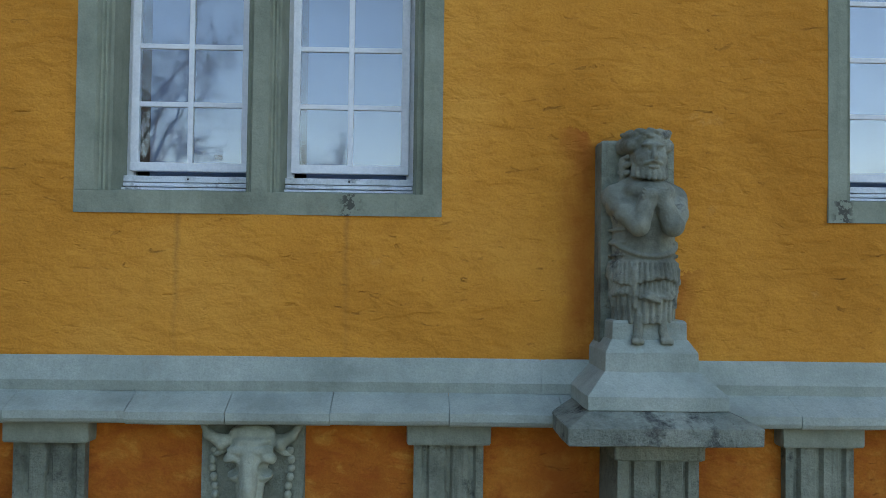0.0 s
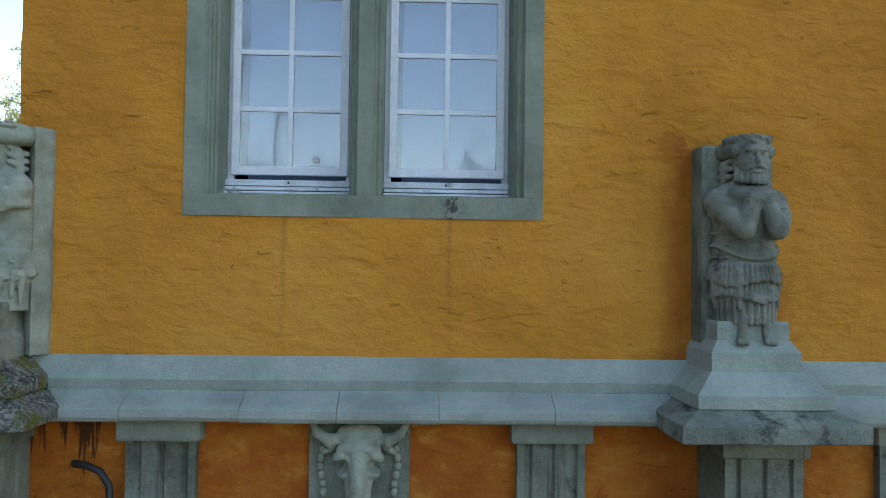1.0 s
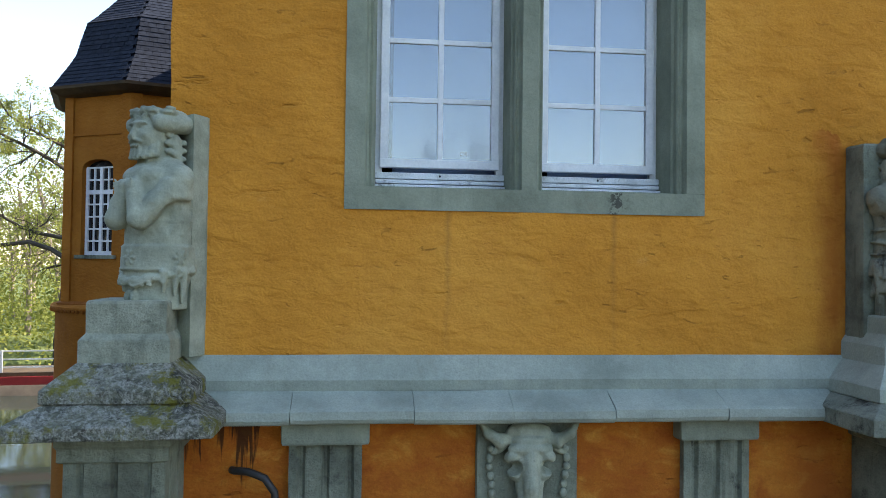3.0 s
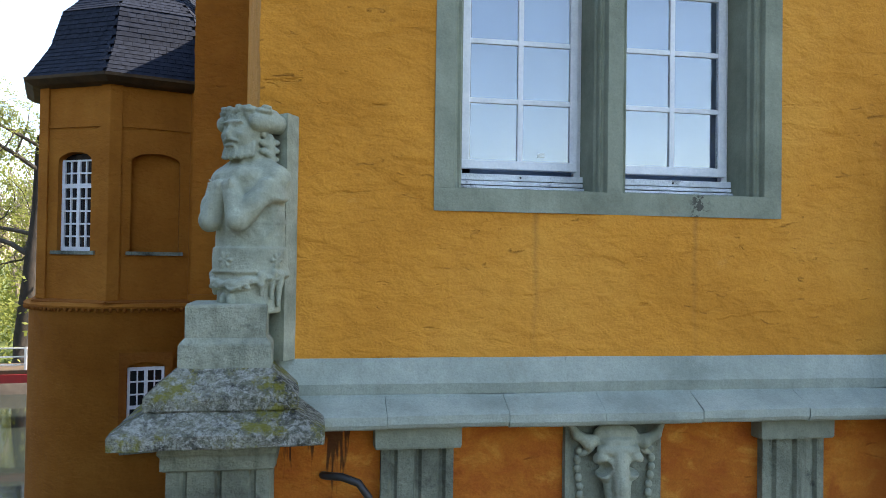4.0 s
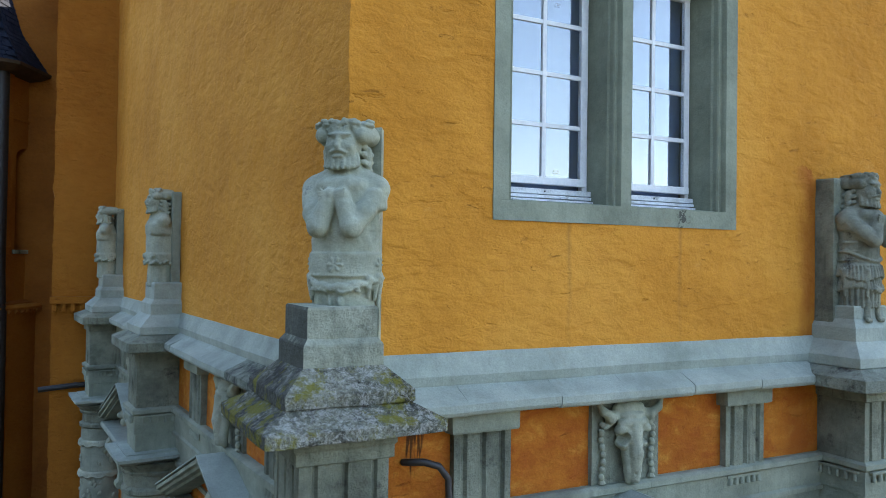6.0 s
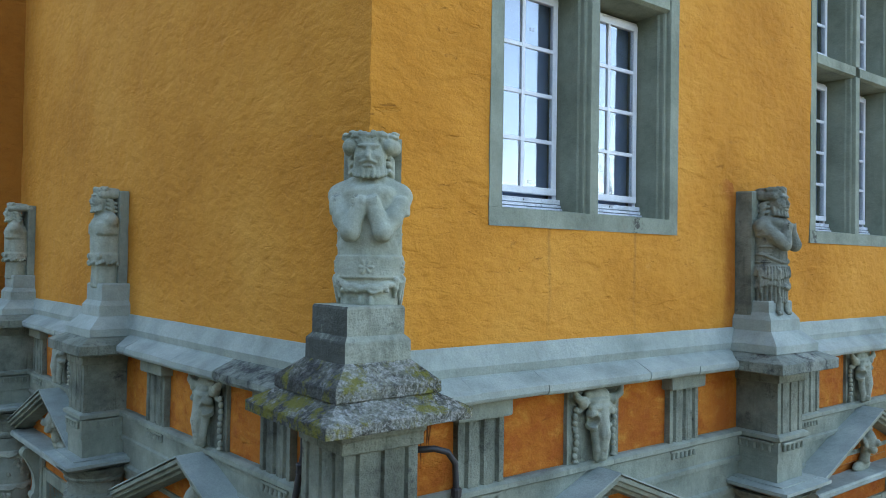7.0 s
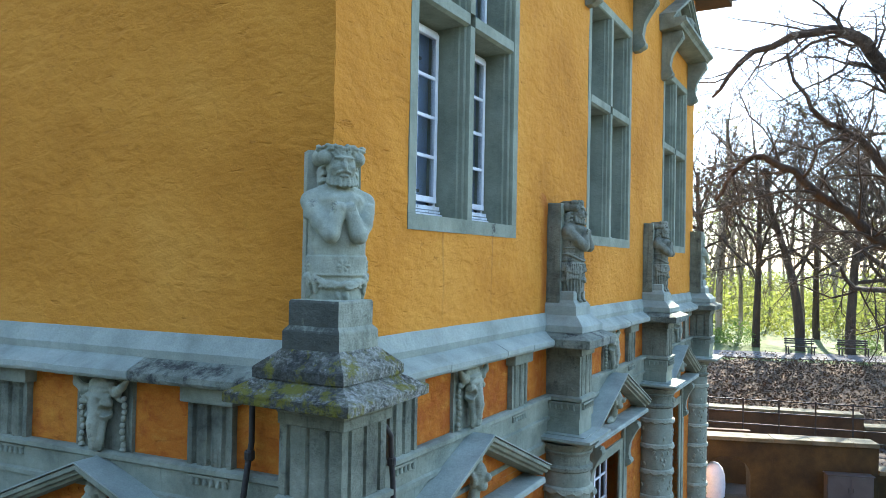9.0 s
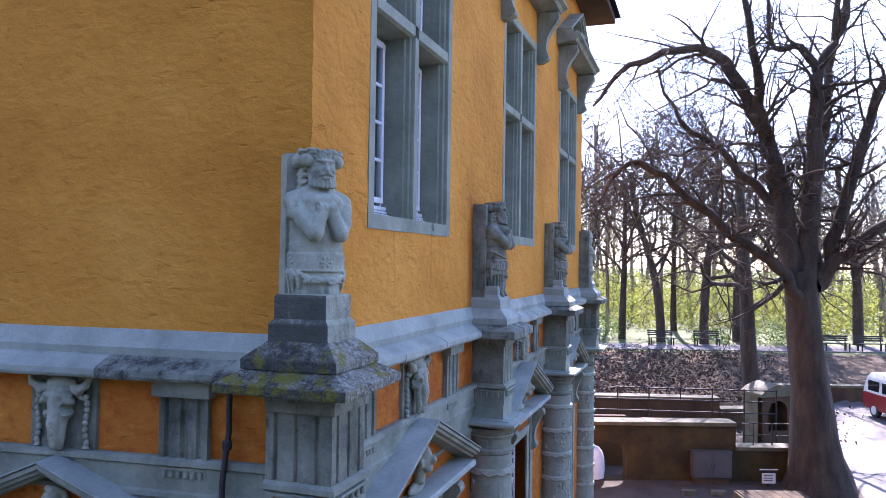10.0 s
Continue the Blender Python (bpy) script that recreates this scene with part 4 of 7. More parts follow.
def pedestal(label, mat_low, mat_up, wear, top, group=""):
    """Stepped, sloping pedestal for a statue: eaves slab, second slab, two blocks."""
    t = empty("statue_pedestal", label, "pedestal", "statue pedestals")
    sq = lambda rows: [(-a, a, -a, a, z) for a, z in rows]
    part("eaves_slab", tiers(bmesh.new(), sq(PED[:5]), wear), mat_low, t)
    part("sloping_slab", tiers(bmesh.new(), sq([(0.35, 5.755)] + PED[5:]), wear), mat_low if mat_low is CRUST else LEDGE, t)
    part("lower_block", tiers(bmesh.new(), sq([(0.258, 5.94), (0.256, 6.052), (0.252, 6.06), (0.212, 6.118)]), wear * 0.5), mat_up, t)
    if top == "tall":
        part("upper_block", tiers(bmesh.new(), sq([(0.224, 6.06), (0.222, 6.255), (0.21, 6.268)]), wear * 0.5), mat_up, t)
    else:
        part("upper_block", tiers(bmesh.new(), sq([(0.208, 6.105), (0.206, 6.21), (0.198, 6.222)]), wear * 0.5), mat_up, t)
    return t


wall_pier = pier("fluted grey stone pier with stained sides under a statue", 0.217, 0.405, False)
wall_pier.matrix_basis = FRONT @ pose(PIERS[0], 0, 0)
col = column()
col.matrix_basis = FRONT @ pose(PIERS[0], -0.19, 0)
ped = pedestal("stepped grey stone statue pedestal with sloping slabs", LEDGE_OLD, LEDGE, 0.004, "low")
ped.matrix_basis = FRONT @ pose(PIERS[0] - 0.025, -0.117, 0)
for m, x in [(FRONT, PIERS[1])] + [(LEFT, u) for u in LEFT_PIERS]:
    copy_thing(wall_pier, m @ pose(x, 0, 0))
    copy_thing(col, m @ pose(x, -0.19, 0))
    if m is FRONT:
        copy_thing(ped, m @ pose(x - 0.025, -0.117, 0))
tped = pedestal("stepped grey stone statue pedestal with a square block", STAINED, LEDGE, 0.004, "tall")
tped.matrix_basis = LEFT @ pose(LEFT_PIERS[0], -0.04, 0)
copy_thing(tped, LEFT @ pose(LEFT_PIERS[1], -0.04, 0))
corner_pier = pier("fluted grey stone corner pier with dark run marks", 0.24, 0.5, True)
corner_pier.matrix_basis = pose(-3.116, 4.385, 0)
copy_thing(corner_pier, pose(FAR[0], 4.385, 0))
copy_thing(col, pose(*CORNER, 0))
copy_thing(col, pose(*FAR, 0))
cped = corner_pedestal("mossy black-crusted stone pedestal on the house corner")
cped.matrix_basis = pose(-3.112, 4.178, 0, 0, 0, 2)
copy_thing(ped, pose(*FAR, 0))

# ---- slabs behind the statues ----
slab = obj("back_slab", tiers(bmesh.new(), [(-0.21, 0.21, -0.165, 0.0, 5.97), (-0.21, 0.21, -0.165, 0.0, 7.215), (-0.2, 0.2, -0.157, 0.0, 7.23)], 0.004), STAINED,
           "upright grey stone slab behind a statue", "slab", "statue slabs")
slab.matrix_basis = FRONT @ pose(PIERS[0] - 0.05, 0, 0)
copy_thing(slab, FRONT @ pose(PIERS[1] - 0.05, 0, 0))
lslab = obj("back_slab", tiers(bmesh.new(), [(-0.16, 0.17, -0.09, 0.0, 6.1), (-0.16, 0.17, -0.09, 0.0, 7.17), (-0.15, 0.16, -0.083, 0.0, 7.185)], 0.004), STONE,
            "narrow grey stone slab behind a side-wall statue", "slab", "statue slabs")
lslab.matrix_basis = LEFT @ pose(LEFT_PIERS[0], 0, 0)
copy_thing(lslab, LEFT @ pose(LEFT_PIERS[1], 0, 0))
CSLAB = [(-3.088, 4.425), (-2.834, 4.166), (-2.782, 4.262), (-2.76, 4.45), (-2.98, 4.56)]
obj("back_slab", stand(bmesh.new(), CSLAB, 5.97, 7.275), CARVED, "grey stone slab set across the house corner behind the statue", "slab", "statue slabs")
obj("back_slab", tiers(bmesh.new(), [(9.38, 9.78, 4.06, 4.5, 5.97), (9.38, 9.78, 4.06, 4.5, 7.27)], 0.004), STAINED, "square grey stone pier behind the far corner statue", "slab", "statue slabs")


# ---- statues ----
def herm(kind, seed):
    """A bearded half-figure with volute locks, hands laid on the chest (or armless), on a draped body, facing -y; one mesh."""
    rng = random.Random(seed)
    corner, wall, torso = kind == "corner", kind == "wall", kind == "torso"
    c = Clay((-0.34, -0.31, -0.14), (0.34, 0.26, 1.12), 0.0065)
    up = 0.1 if wall else 0.0                           # how much higher the elbows sit
    hz = 0.915 if wall else 0.895                       # height of the face's middle
    sh = 0.165 if wall else 0.175
    # core: skirt, waist, chest and neck
    if corner:
        c.drum((0, 0.03), 0.172, 0.158, -0.04, 0.13, 0.012, 0.016)
        c.drum((0, 0.03), 0.192, 0.165, 0.1, 0.6, 0.03, 0.03)
    elif wall:
        c.drum((0, 0.03), 0.16, 0.15, -0.01, 0.2, 0.01, 0.014)
        c.drum((0, 0.03), 0.172, 0.155, 0.16, 0.62, 0.03, 0.03)
    else:
        c.drum((0, 0.03), 0.148, 0.135, -0.08, 0.24, 0.01, 0.014)
        c.drum((0, 0.03), 0.182, 0.165, 0.2, 0.62, 0.02, 0.02)
    c.ball((0, 0.01, 0.6 + up * 0.3), (0.2, 0.15, 0.14), None, 0.03)
    c.tube([(0, 0.02, 0.66), (0, -0.01, 0.82)], [0.095, 0.084], 0.025)
    for s in (-1, 1):
        # sloping mantle over the shoulder with a sharp sleeve hem
        c.tube([(s * 0.05, 0.02, 0.7 + up * 0.2), (s * sh, 0.015, 0.655 + up * 0.25)], [0.085, 0.078], 0.03)
        if torso:
            c.drum((s * 0.125, 0.0), 0.085, 0.12, 0.5, 0.64, 0.02, 0.03)
            for z in (0.46, 0.37):
                c.tube([(s * 0.03, -0.125, z), (s * 0.12, -0.09, z), (s * 0.165, 0.0, z), (s * 0.165, 0.08, z)], 0.007, 0.004)
            c.ball((s * 0.13, -0.11, 0.4), (0.014, 0.03, 0.014), None, 0.004, True)
            continue
        hem = 0.535 + up * 0.55
        c.drum((s * (sh + 0.004), 0.0), 0.06 if corner else 0.046, 0.09, hem, 0.65 + up * 0.3, 0.012, 0.02)
        el = (s * 0.094, -0.165, 0.435 + up * 0.85)
        c.tube([(s * sh, -0.03, 0.6 + up * 0.5), (s * 0.14, -0.1, 0.515 + up * 0.7), el], [0.058, 0.06, 0.056], 0.02)
        reach = (s * 0.035, -0.15, 0.6 + up * 0.75)
        c.tube([el, reach], [0.057, 0.046], 0.014)
        # flat palm and spread fingers
        c.ball((reach[0], reach[1] - 0.03, reach[2] + 0.008), (0.04, 0.018, 0.034), (0, s * 20, 0), 0.008)
        for f in range(4):
            a = radians(-32 + 22 * f)
            tip = (reach[0] + s * (0.05 * math.cos(a)) * (1 if s < 0 else 0.6), reach[1] - 0.04, reach[2] + 0.012 + 0.05 * math.sin(a))
            c.tube([(reach[0], reach[1] - 0.04, reach[2]), tip], [0.009, 0.007], 0.002)
        # shaded bay behind the arm and folds across the flank
        c.ball((s * 0.185, -0.06, 0.44 + up * 0.6), (0.03, 0.04, 0.075), None, 0.02, True)
        for z in (0.5, 0.43, 0.36):
            c.tube([(s * 0.14, -0.07, z), (s * 0.188, 0.02, z), (s * 0.178, 0.1, z)], [0.006, 0.009, 0.006], 0.006)
    if not torso:
        c.ball((0, -0.075, 0.665 + up * 0.5), (0.14, 0.075, 0.06), None, 0.03)
    # cords of the neck
    for s in (-1, 1):
        c.tube([(s * 0.05, -0.06, 0.78), (s * 0.018, -0.095, 0.7 + up * 0.3)], [0.016, 0.01], 0.014)
    # head: flat-fronted face, deep eyes, nose, moustache and square-cut beard
    c.ball((0, -0.03, hz), (0.097, 0.1, 0.118), None, 0.012)
    c.ball((0, -0.085, hz - 0.025), (0.086, 0.052, 0.095), None, 0.012)
    c.ball((0, -0.12, hz + 0.044), (0.07, 0.018, 0.011), None, 0.012)
    c.tube([(0, -0.125, hz + 0.03), (0, -0.148, hz - 0.022)], [0.011, 0.018], 0.007)
    for s in (-1, 1):
        c.ball((s * 0.037, -0.138, hz + 0.016), (0.025, 0.02, 0.013), (0, s * 6, 0), 0.005, True)
        c.ball((s * 0.037, -0.114, hz + 0.014), (0.015, 0.01, 0.008), None, 0.003)
        c.ball((s * 0.05, -0.11, hz - 0.022), (0.028, 0.022, 0.02), None, 0.012)
        c.tube([(s * 0.006, -0.146, hz - 0.042), (s * 0.045, -0.128, hz - 0.055)], [0.011, 0.008], 0.005)
    c.ball((0, -0.148, hz - 0.062), (0.026, 0.02, 0.0065), None, 0.003, True)
    c.tube([(-0.022, -0.136, hz - 0.076), (0.022, -0.136, hz - 0.076)], 0.008, 0.005)
    for i in range(9):                                   # chunky ends of the beard
        a = (i - 4) / 4 * 1.25
        x, y = 0.09 * math.sin(a), -0.03 - 0.095 * math.cos(a)
        z = hz - 0.1 - 0.028 * math.cos(a)
        c.tube([(x * 0.9, y + 0.01, z + 0.055), (x, y, z + 0.005 * (i % 2) - 0.006)], [0.016, 0.02], 0.004)
        c.ball((x * 1.02, y - 0.012, z - 0.012), 0.0125, None, 0.003)
    # hair over the brow in rough locks
    for i in range(60):
        a = rng.uniform(-1.7, 1.7)
        z = hz + rng.uniform(0.06, 0.125)
        c.ball((0.112 * math.sin(a), -0.02 - 0.078 * math.cos(a), z), (rng.uniform(0.014, 0.026), 0.018, rng.uniform(0.011, 0.02)), (0, rng.uniform(-60, 60), 0), 0.004)
    c.ball((0, 0.01, hz + 0.062), (0.148 if corner else 0.12, 0.092, 0.066), None, 0.012)
    top = hz + 0.128
    c.drum((0, 0.03), 0.15 if corner else 0.12, 0.125, top - 0.05, top, 0.012, 0.02)
    for i in range(26):
        a = rng.uniform(-1.5, 1.5)
        c.ball(((0.15 if corner else 0.12) * math.sin(a), 0.0 - 0.1 * math.cos(a), top - rng.uniform(0.0, 0.03)), (rng.uniform(0.016, 0.03), 0.02, 0.014), None, 0.004)
    # volute rolls running back to the slab, with curls hanging under them
    vx, vr = (0.112, 0.053) if corner else (0.094, 0.047)
    for s in (-1, 1):
        c.tube([(s * vx, -0.055, hz + 0.05), (s * (vx + 0.01), 0.05, hz + 0.056), (s * vx * 0.92, 0.15 if corner else 0.2, hz + 0.06)], [vr * 0.86, vr, vr * 0.95], 0.008)
        for k in range(14):                              # shallow groove round the scroll
            a = k * 0.45
            q = vr * (0.78 - 0.03 * k)
            c.ball((s * (vx + q * math.cos(a)), -0.112, hz + 0.05 + q * math.sin(a)), (0.006, 0.012, 0.006), None, 0.004, True)
        for i in range(12):
            c.ball((s * (0.104 + 0.012 * (i % 2)), 0.0 + 0.026 * (i % 4), hz - 0.006 - 0.011 * i), (0.024, 0.022, 0.017), (0, s * 25, 0), 0.004)
        c.tube([(s * 0.112, 0.03, hz - 0.03), (s * 0.115, 0.05, hz - 0.15)], [0.03, 0.022], 0.008)
    if corner:
        # plain broad belt with an incised rosette, side rosettes and a ragged cloth roll
        c.drum((0, 0.03), 0.203, 0.18, 0.165, 0.3, 0.006, 0.008)
        c.drum((0, 0.03), 0.207, 0.184, 0.172, 0.181, 0.003, 0.003)
        for a0 in (0.0, 1.45, -1.45):
            for k in range(6):
                q = k * math.pi / 3
                pts = []
                for r in (0.008, 0.034):
                    a = a0 + r * math.cos(q) / 0.19
                    pts.append((0.205 * math.sin(a), 0.03 - 0.182 * math.cos(a), 0.235 + r * math.sin(q)))
                c.tube(pts, [0.006, 0.009], 0.003)
        ring = [(0.192 * math.sin(a), 0.03 - 0.172 * math.cos(a), 0.142 - 0.03 * math.cos(a * 1.6) + 0.006 * math.sin(13 * a)) for a in [x * 0.11 - 2.2 for x in range(41)]]
        c.tube(ring, 0.019, 0.006)
        for i in range(46):
            a = rng.uniform(-2.1, 2.1)
            z = 0.122 - 0.03 * math.cos(a * 1.6) + rng.uniform(-0.012, 0.018)
            c.ball((0.2 * math.sin(a), 0.03 - 0.18 * math.cos(a), z), (rng.uniform(0.012, 0.024), 0.014, rng.uniform(0.007, 0.013)), (0, rng.uniform(-40, 40), 0), 0.004)
        for s in (-1, 1):
            for k, (a, z) in enumerate(((1.0, 0.16), (1.35, 0.17), (1.62, 0.16))):
                c.tube([(s * 0.198 * math.sin(a), 0.03 - 0.176 * math.cos(a), z), (s * 0.186 * math.sin(a + 0.05), 0.03 - 0.166 * math.cos(a), z - 0.1 - 0.03 * k)], [0.024, 0.01], 0.006)
            c.ball((s * 0.028, -0.125, 0.03), (0.018, 0.03, 0.036), None, 0.003)
    elif wall:
        # vest with a curved lower edge
        vest = [(0.178 * math.sin(a), 0.03 - 0.162 * math.cos(a), 0.41 - 0.055 * math.cos(1.4 * a)) for a in [x * 0.12 - 1.5 for x in range(26)]]
        c.tube(vest, 0.009, 0.012)
        # two tiers of ragged drapery, a mask-like knot and hanging folds
        for z0, z1, rr in ((0.235, 0.335, 0.183), (0.15, 0.235, 0.172)):
            c.drum((0, 0.03), rr, rr * 0.91, z0, z1, 0.006, 0.012)
            for i in range(30):
                a = -2.1 + 4.2 * i / 29
                dip = 0.018 * math.sin(3.1 * a + z0 * 30) + 0.006 * (i % 2)
                c.tube([((rr + 0.004) * math.sin(a), 0.03 - (rr + 0.004) * 0.91 * math.cos(a), z1 - 0.015), ((rr + 0.007) * math.sin(a), 0.03 - (rr + 0.007) * 0.91 * math.cos(a), z0 - 0.01 + dip)], [0.008, 0.016], 0.004)
        for i in range(26):
            a = rng.uniform(-0.35, 0.75)
            c.ball((0.185 * math.sin(a), 0.03 - 0.172 * math.cos(a), 0.17 - 0.05 * math.cos((a - 0.2) * 2.4) + rng.uniform(-0.012, 0.02)), (rng.uniform(0.012, 0.024), 0.016, rng.uniform(0.009, 0.016)), None, 0.004)
        for a in (-1.5, -0.55, 0.95, 1.5):
            c.tube([(0.19 * math.sin(a), 0.03 - 0.172 * math.cos(a), 0.28), (0.18 * math.sin(a), 0.03 - 0.162 * math.cos(a), 0.08)], [0.022, 0.01], 0.006)
        for i in range(15):
            a = (i - 7) / 7 * 1.7
            c.tube([(0.163 * math.sin(a), 0.03 - 0.153 * math.cos(a), 0.17), (0.162 * math.sin(a), 0.03 - 0.152 * math.cos(a), 0.0)], [0.012, 0.013], 0.003)
        for s in (-1, 1):
            x = s * 0.068
            c.tube([(x, -0.1, 0.03), (x, -0.092, -0.05), (x + s * 0.008, -0.1, -0.085)], [0.024, 0.024, 0.026], 0.005)
            for f in range(4):
                c.ball((x + s * 0.012 + (f - 1.5) * 0.017, -0.122, -0.1 - 0.004 * (f % 2)), (0.012, 0.015, 0.018), None, 0.003)
    else:
        # curled apron edge over small legs
        c.drum((0, 0.03), 0.192, 0.176, 0.18, 0.3, 0.02, 0.02)
        for i in range(24):
            a = -2.3 + 4.6 * i / 23
            c.ball((0.19 * math.sin(a), 0.03 - 0.178 * math.cos(a), 0.18 + 0.014 * (i % 3)), (0.024, 0.018, 0.02), None, 0.005)
        for a in (-0.8, 0.0, 0.8):
            c.ball((0.18 * math.sin(a), 0.03 - 0.172 * math.cos(a), 0.27), (0.045, 0.03, 0.035), None, 0.012)
            c.ball((0.185 * math.sin(a), 0.03 - 0.192 * math.cos(a), 0.27), (0.02, 0.02, 0.014), None, 0.004, True)
        for s in (-1, 1):
            c.tube([(s * 0.06, -0.07, 0.18), (s * 0.062, -0.085, -0.05)], [0.034, 0.03], 0.004)
    c.erode(0.0010, 20, seed)
    return c.mesh("statue")


me_corner, me_a, me_b = herm("corner", 1), herm("wall", 2), herm("wall", 8)
me_t = herm("torso", 15)
obj("statue", me_corner, CARVED, "weathered grey stone half-figure with crossed arms on the corner pedestal", "statue", "facade statues", m=pose(-3.035, 4.195, 6.262, 0, 0, -38))
obj("statue", me_a, CARVED_DARK, "stained grey stone half-figure with crossed arms and tasselled skirt", "statue", "facade statues", m=FRONT @ pose(PIERS[0] - 0.028, -0.235, 6.215, 0, 0, 3))
obj("statue", me_b, CARVED_DARK, "dark stained stone half-figure against its slab", "statue", "facade statues", m=FRONT @ pose(PIERS[1] - 0.028, -0.235, 6.215))
obj("statue", me_t, CARVED, "armless grey stone torso figure on the side wall", "statue", "facade statues", m=LEFT @ pose(LEFT_PIERS[0], -0.18, 6.29) @ Matrix.Diagonal((0.9, 0.9, 0.9, 1)))
obj("statue", me_t.copy(), CARVED, "armless grey stone torso figure in the wall angle", "statue", "facade statues", m=LEFT @ pose(LEFT_PIERS[1], -0.2, 6.29, 0, 0, -20) @ Matrix.Diagonal((0.9, 0.9, 0.9, 1)))
obj("statue", me_corner.copy(), CARVED_DARK, "grey stone half-figure on the far corner", "statue", "facade statues", m=pose(FAR[0] + 0.02, FAR[1] - 0.06, 6.2, 0, 0, 42))


# ---- ground-floor windows with pediments ----
RAKE = [(-0.02, -0.1), (-0.02, 0.03), (0.28, 0.03), (0.292, 0.018), (0.292, -0.012), (0.265, -0.022), (0.258, -0.05), (0.215, -0.06), (0.208, -0.085), (0.1, -0.1)]


def raking(half, z_apex, z_end, s):
    """One sloping side of a gable, cut upright at the apex."""
    bm2 = bmesh.new()
    rings = []
    for k in (0.0, 1.0):
        x, z = s * half * k, z_apex + (z_end - z_apex) * k
        rings.append([bm2.verts.new((x, -o, z + dz)) for o, dz in RAKE])
    n = len(RAKE)
    for j in range(n):
        bm2.faces.new((rings[0][j], rings[0][(j + 1) % n], rings[1][(j + 1) % n], rings[1][j]))
    bm2.faces.new(rings[0][::-1])
    bm2.faces.new(rings[1])
    return bm2


def scroll(h, depth, w):
    """An S-shaped bracket, top at z=0."""
    bm2 = bmesh.new()
    pts = [(-depth, 0), (-depth * 1.02, -0.08 * h), (-depth * 0.95, -0.2 * h), (-depth * 0.72, -0.33 * h), (-depth * 0.5, -0.5 * h), (-depth * 0.42, -0.7 * h), (-depth * 0.5, -0.83 * h), (-depth * 0.45, -0.95 * h), (-depth * 0.25, -h), (0, -h), (0, 0)]
    a = [bm2.verts.new((-w / 2, y, z)) for y, z in pts]
    b2 = [bm2.verts.new((w / 2, y, z)) for y, z in pts]
    n = len(pts)
    for i in range(n):
        bm2.faces.new((a[i], a[(i + 1) % n], b2[(i + 1) % n], b2[i]))
    bm2.faces.new(a[::-1])
    bm2.faces.new(b2)
    for y, z, r in ((-depth * 0.82, -0.1 * h, 0.1 * h), (-depth * 0.38, -0.88 * h, 0.08 * h)):
        tube(bm2, [(-w / 2 - 0.015, y, z), (w / 2 + 0.015, y, z)], r, 10)
    return bm2


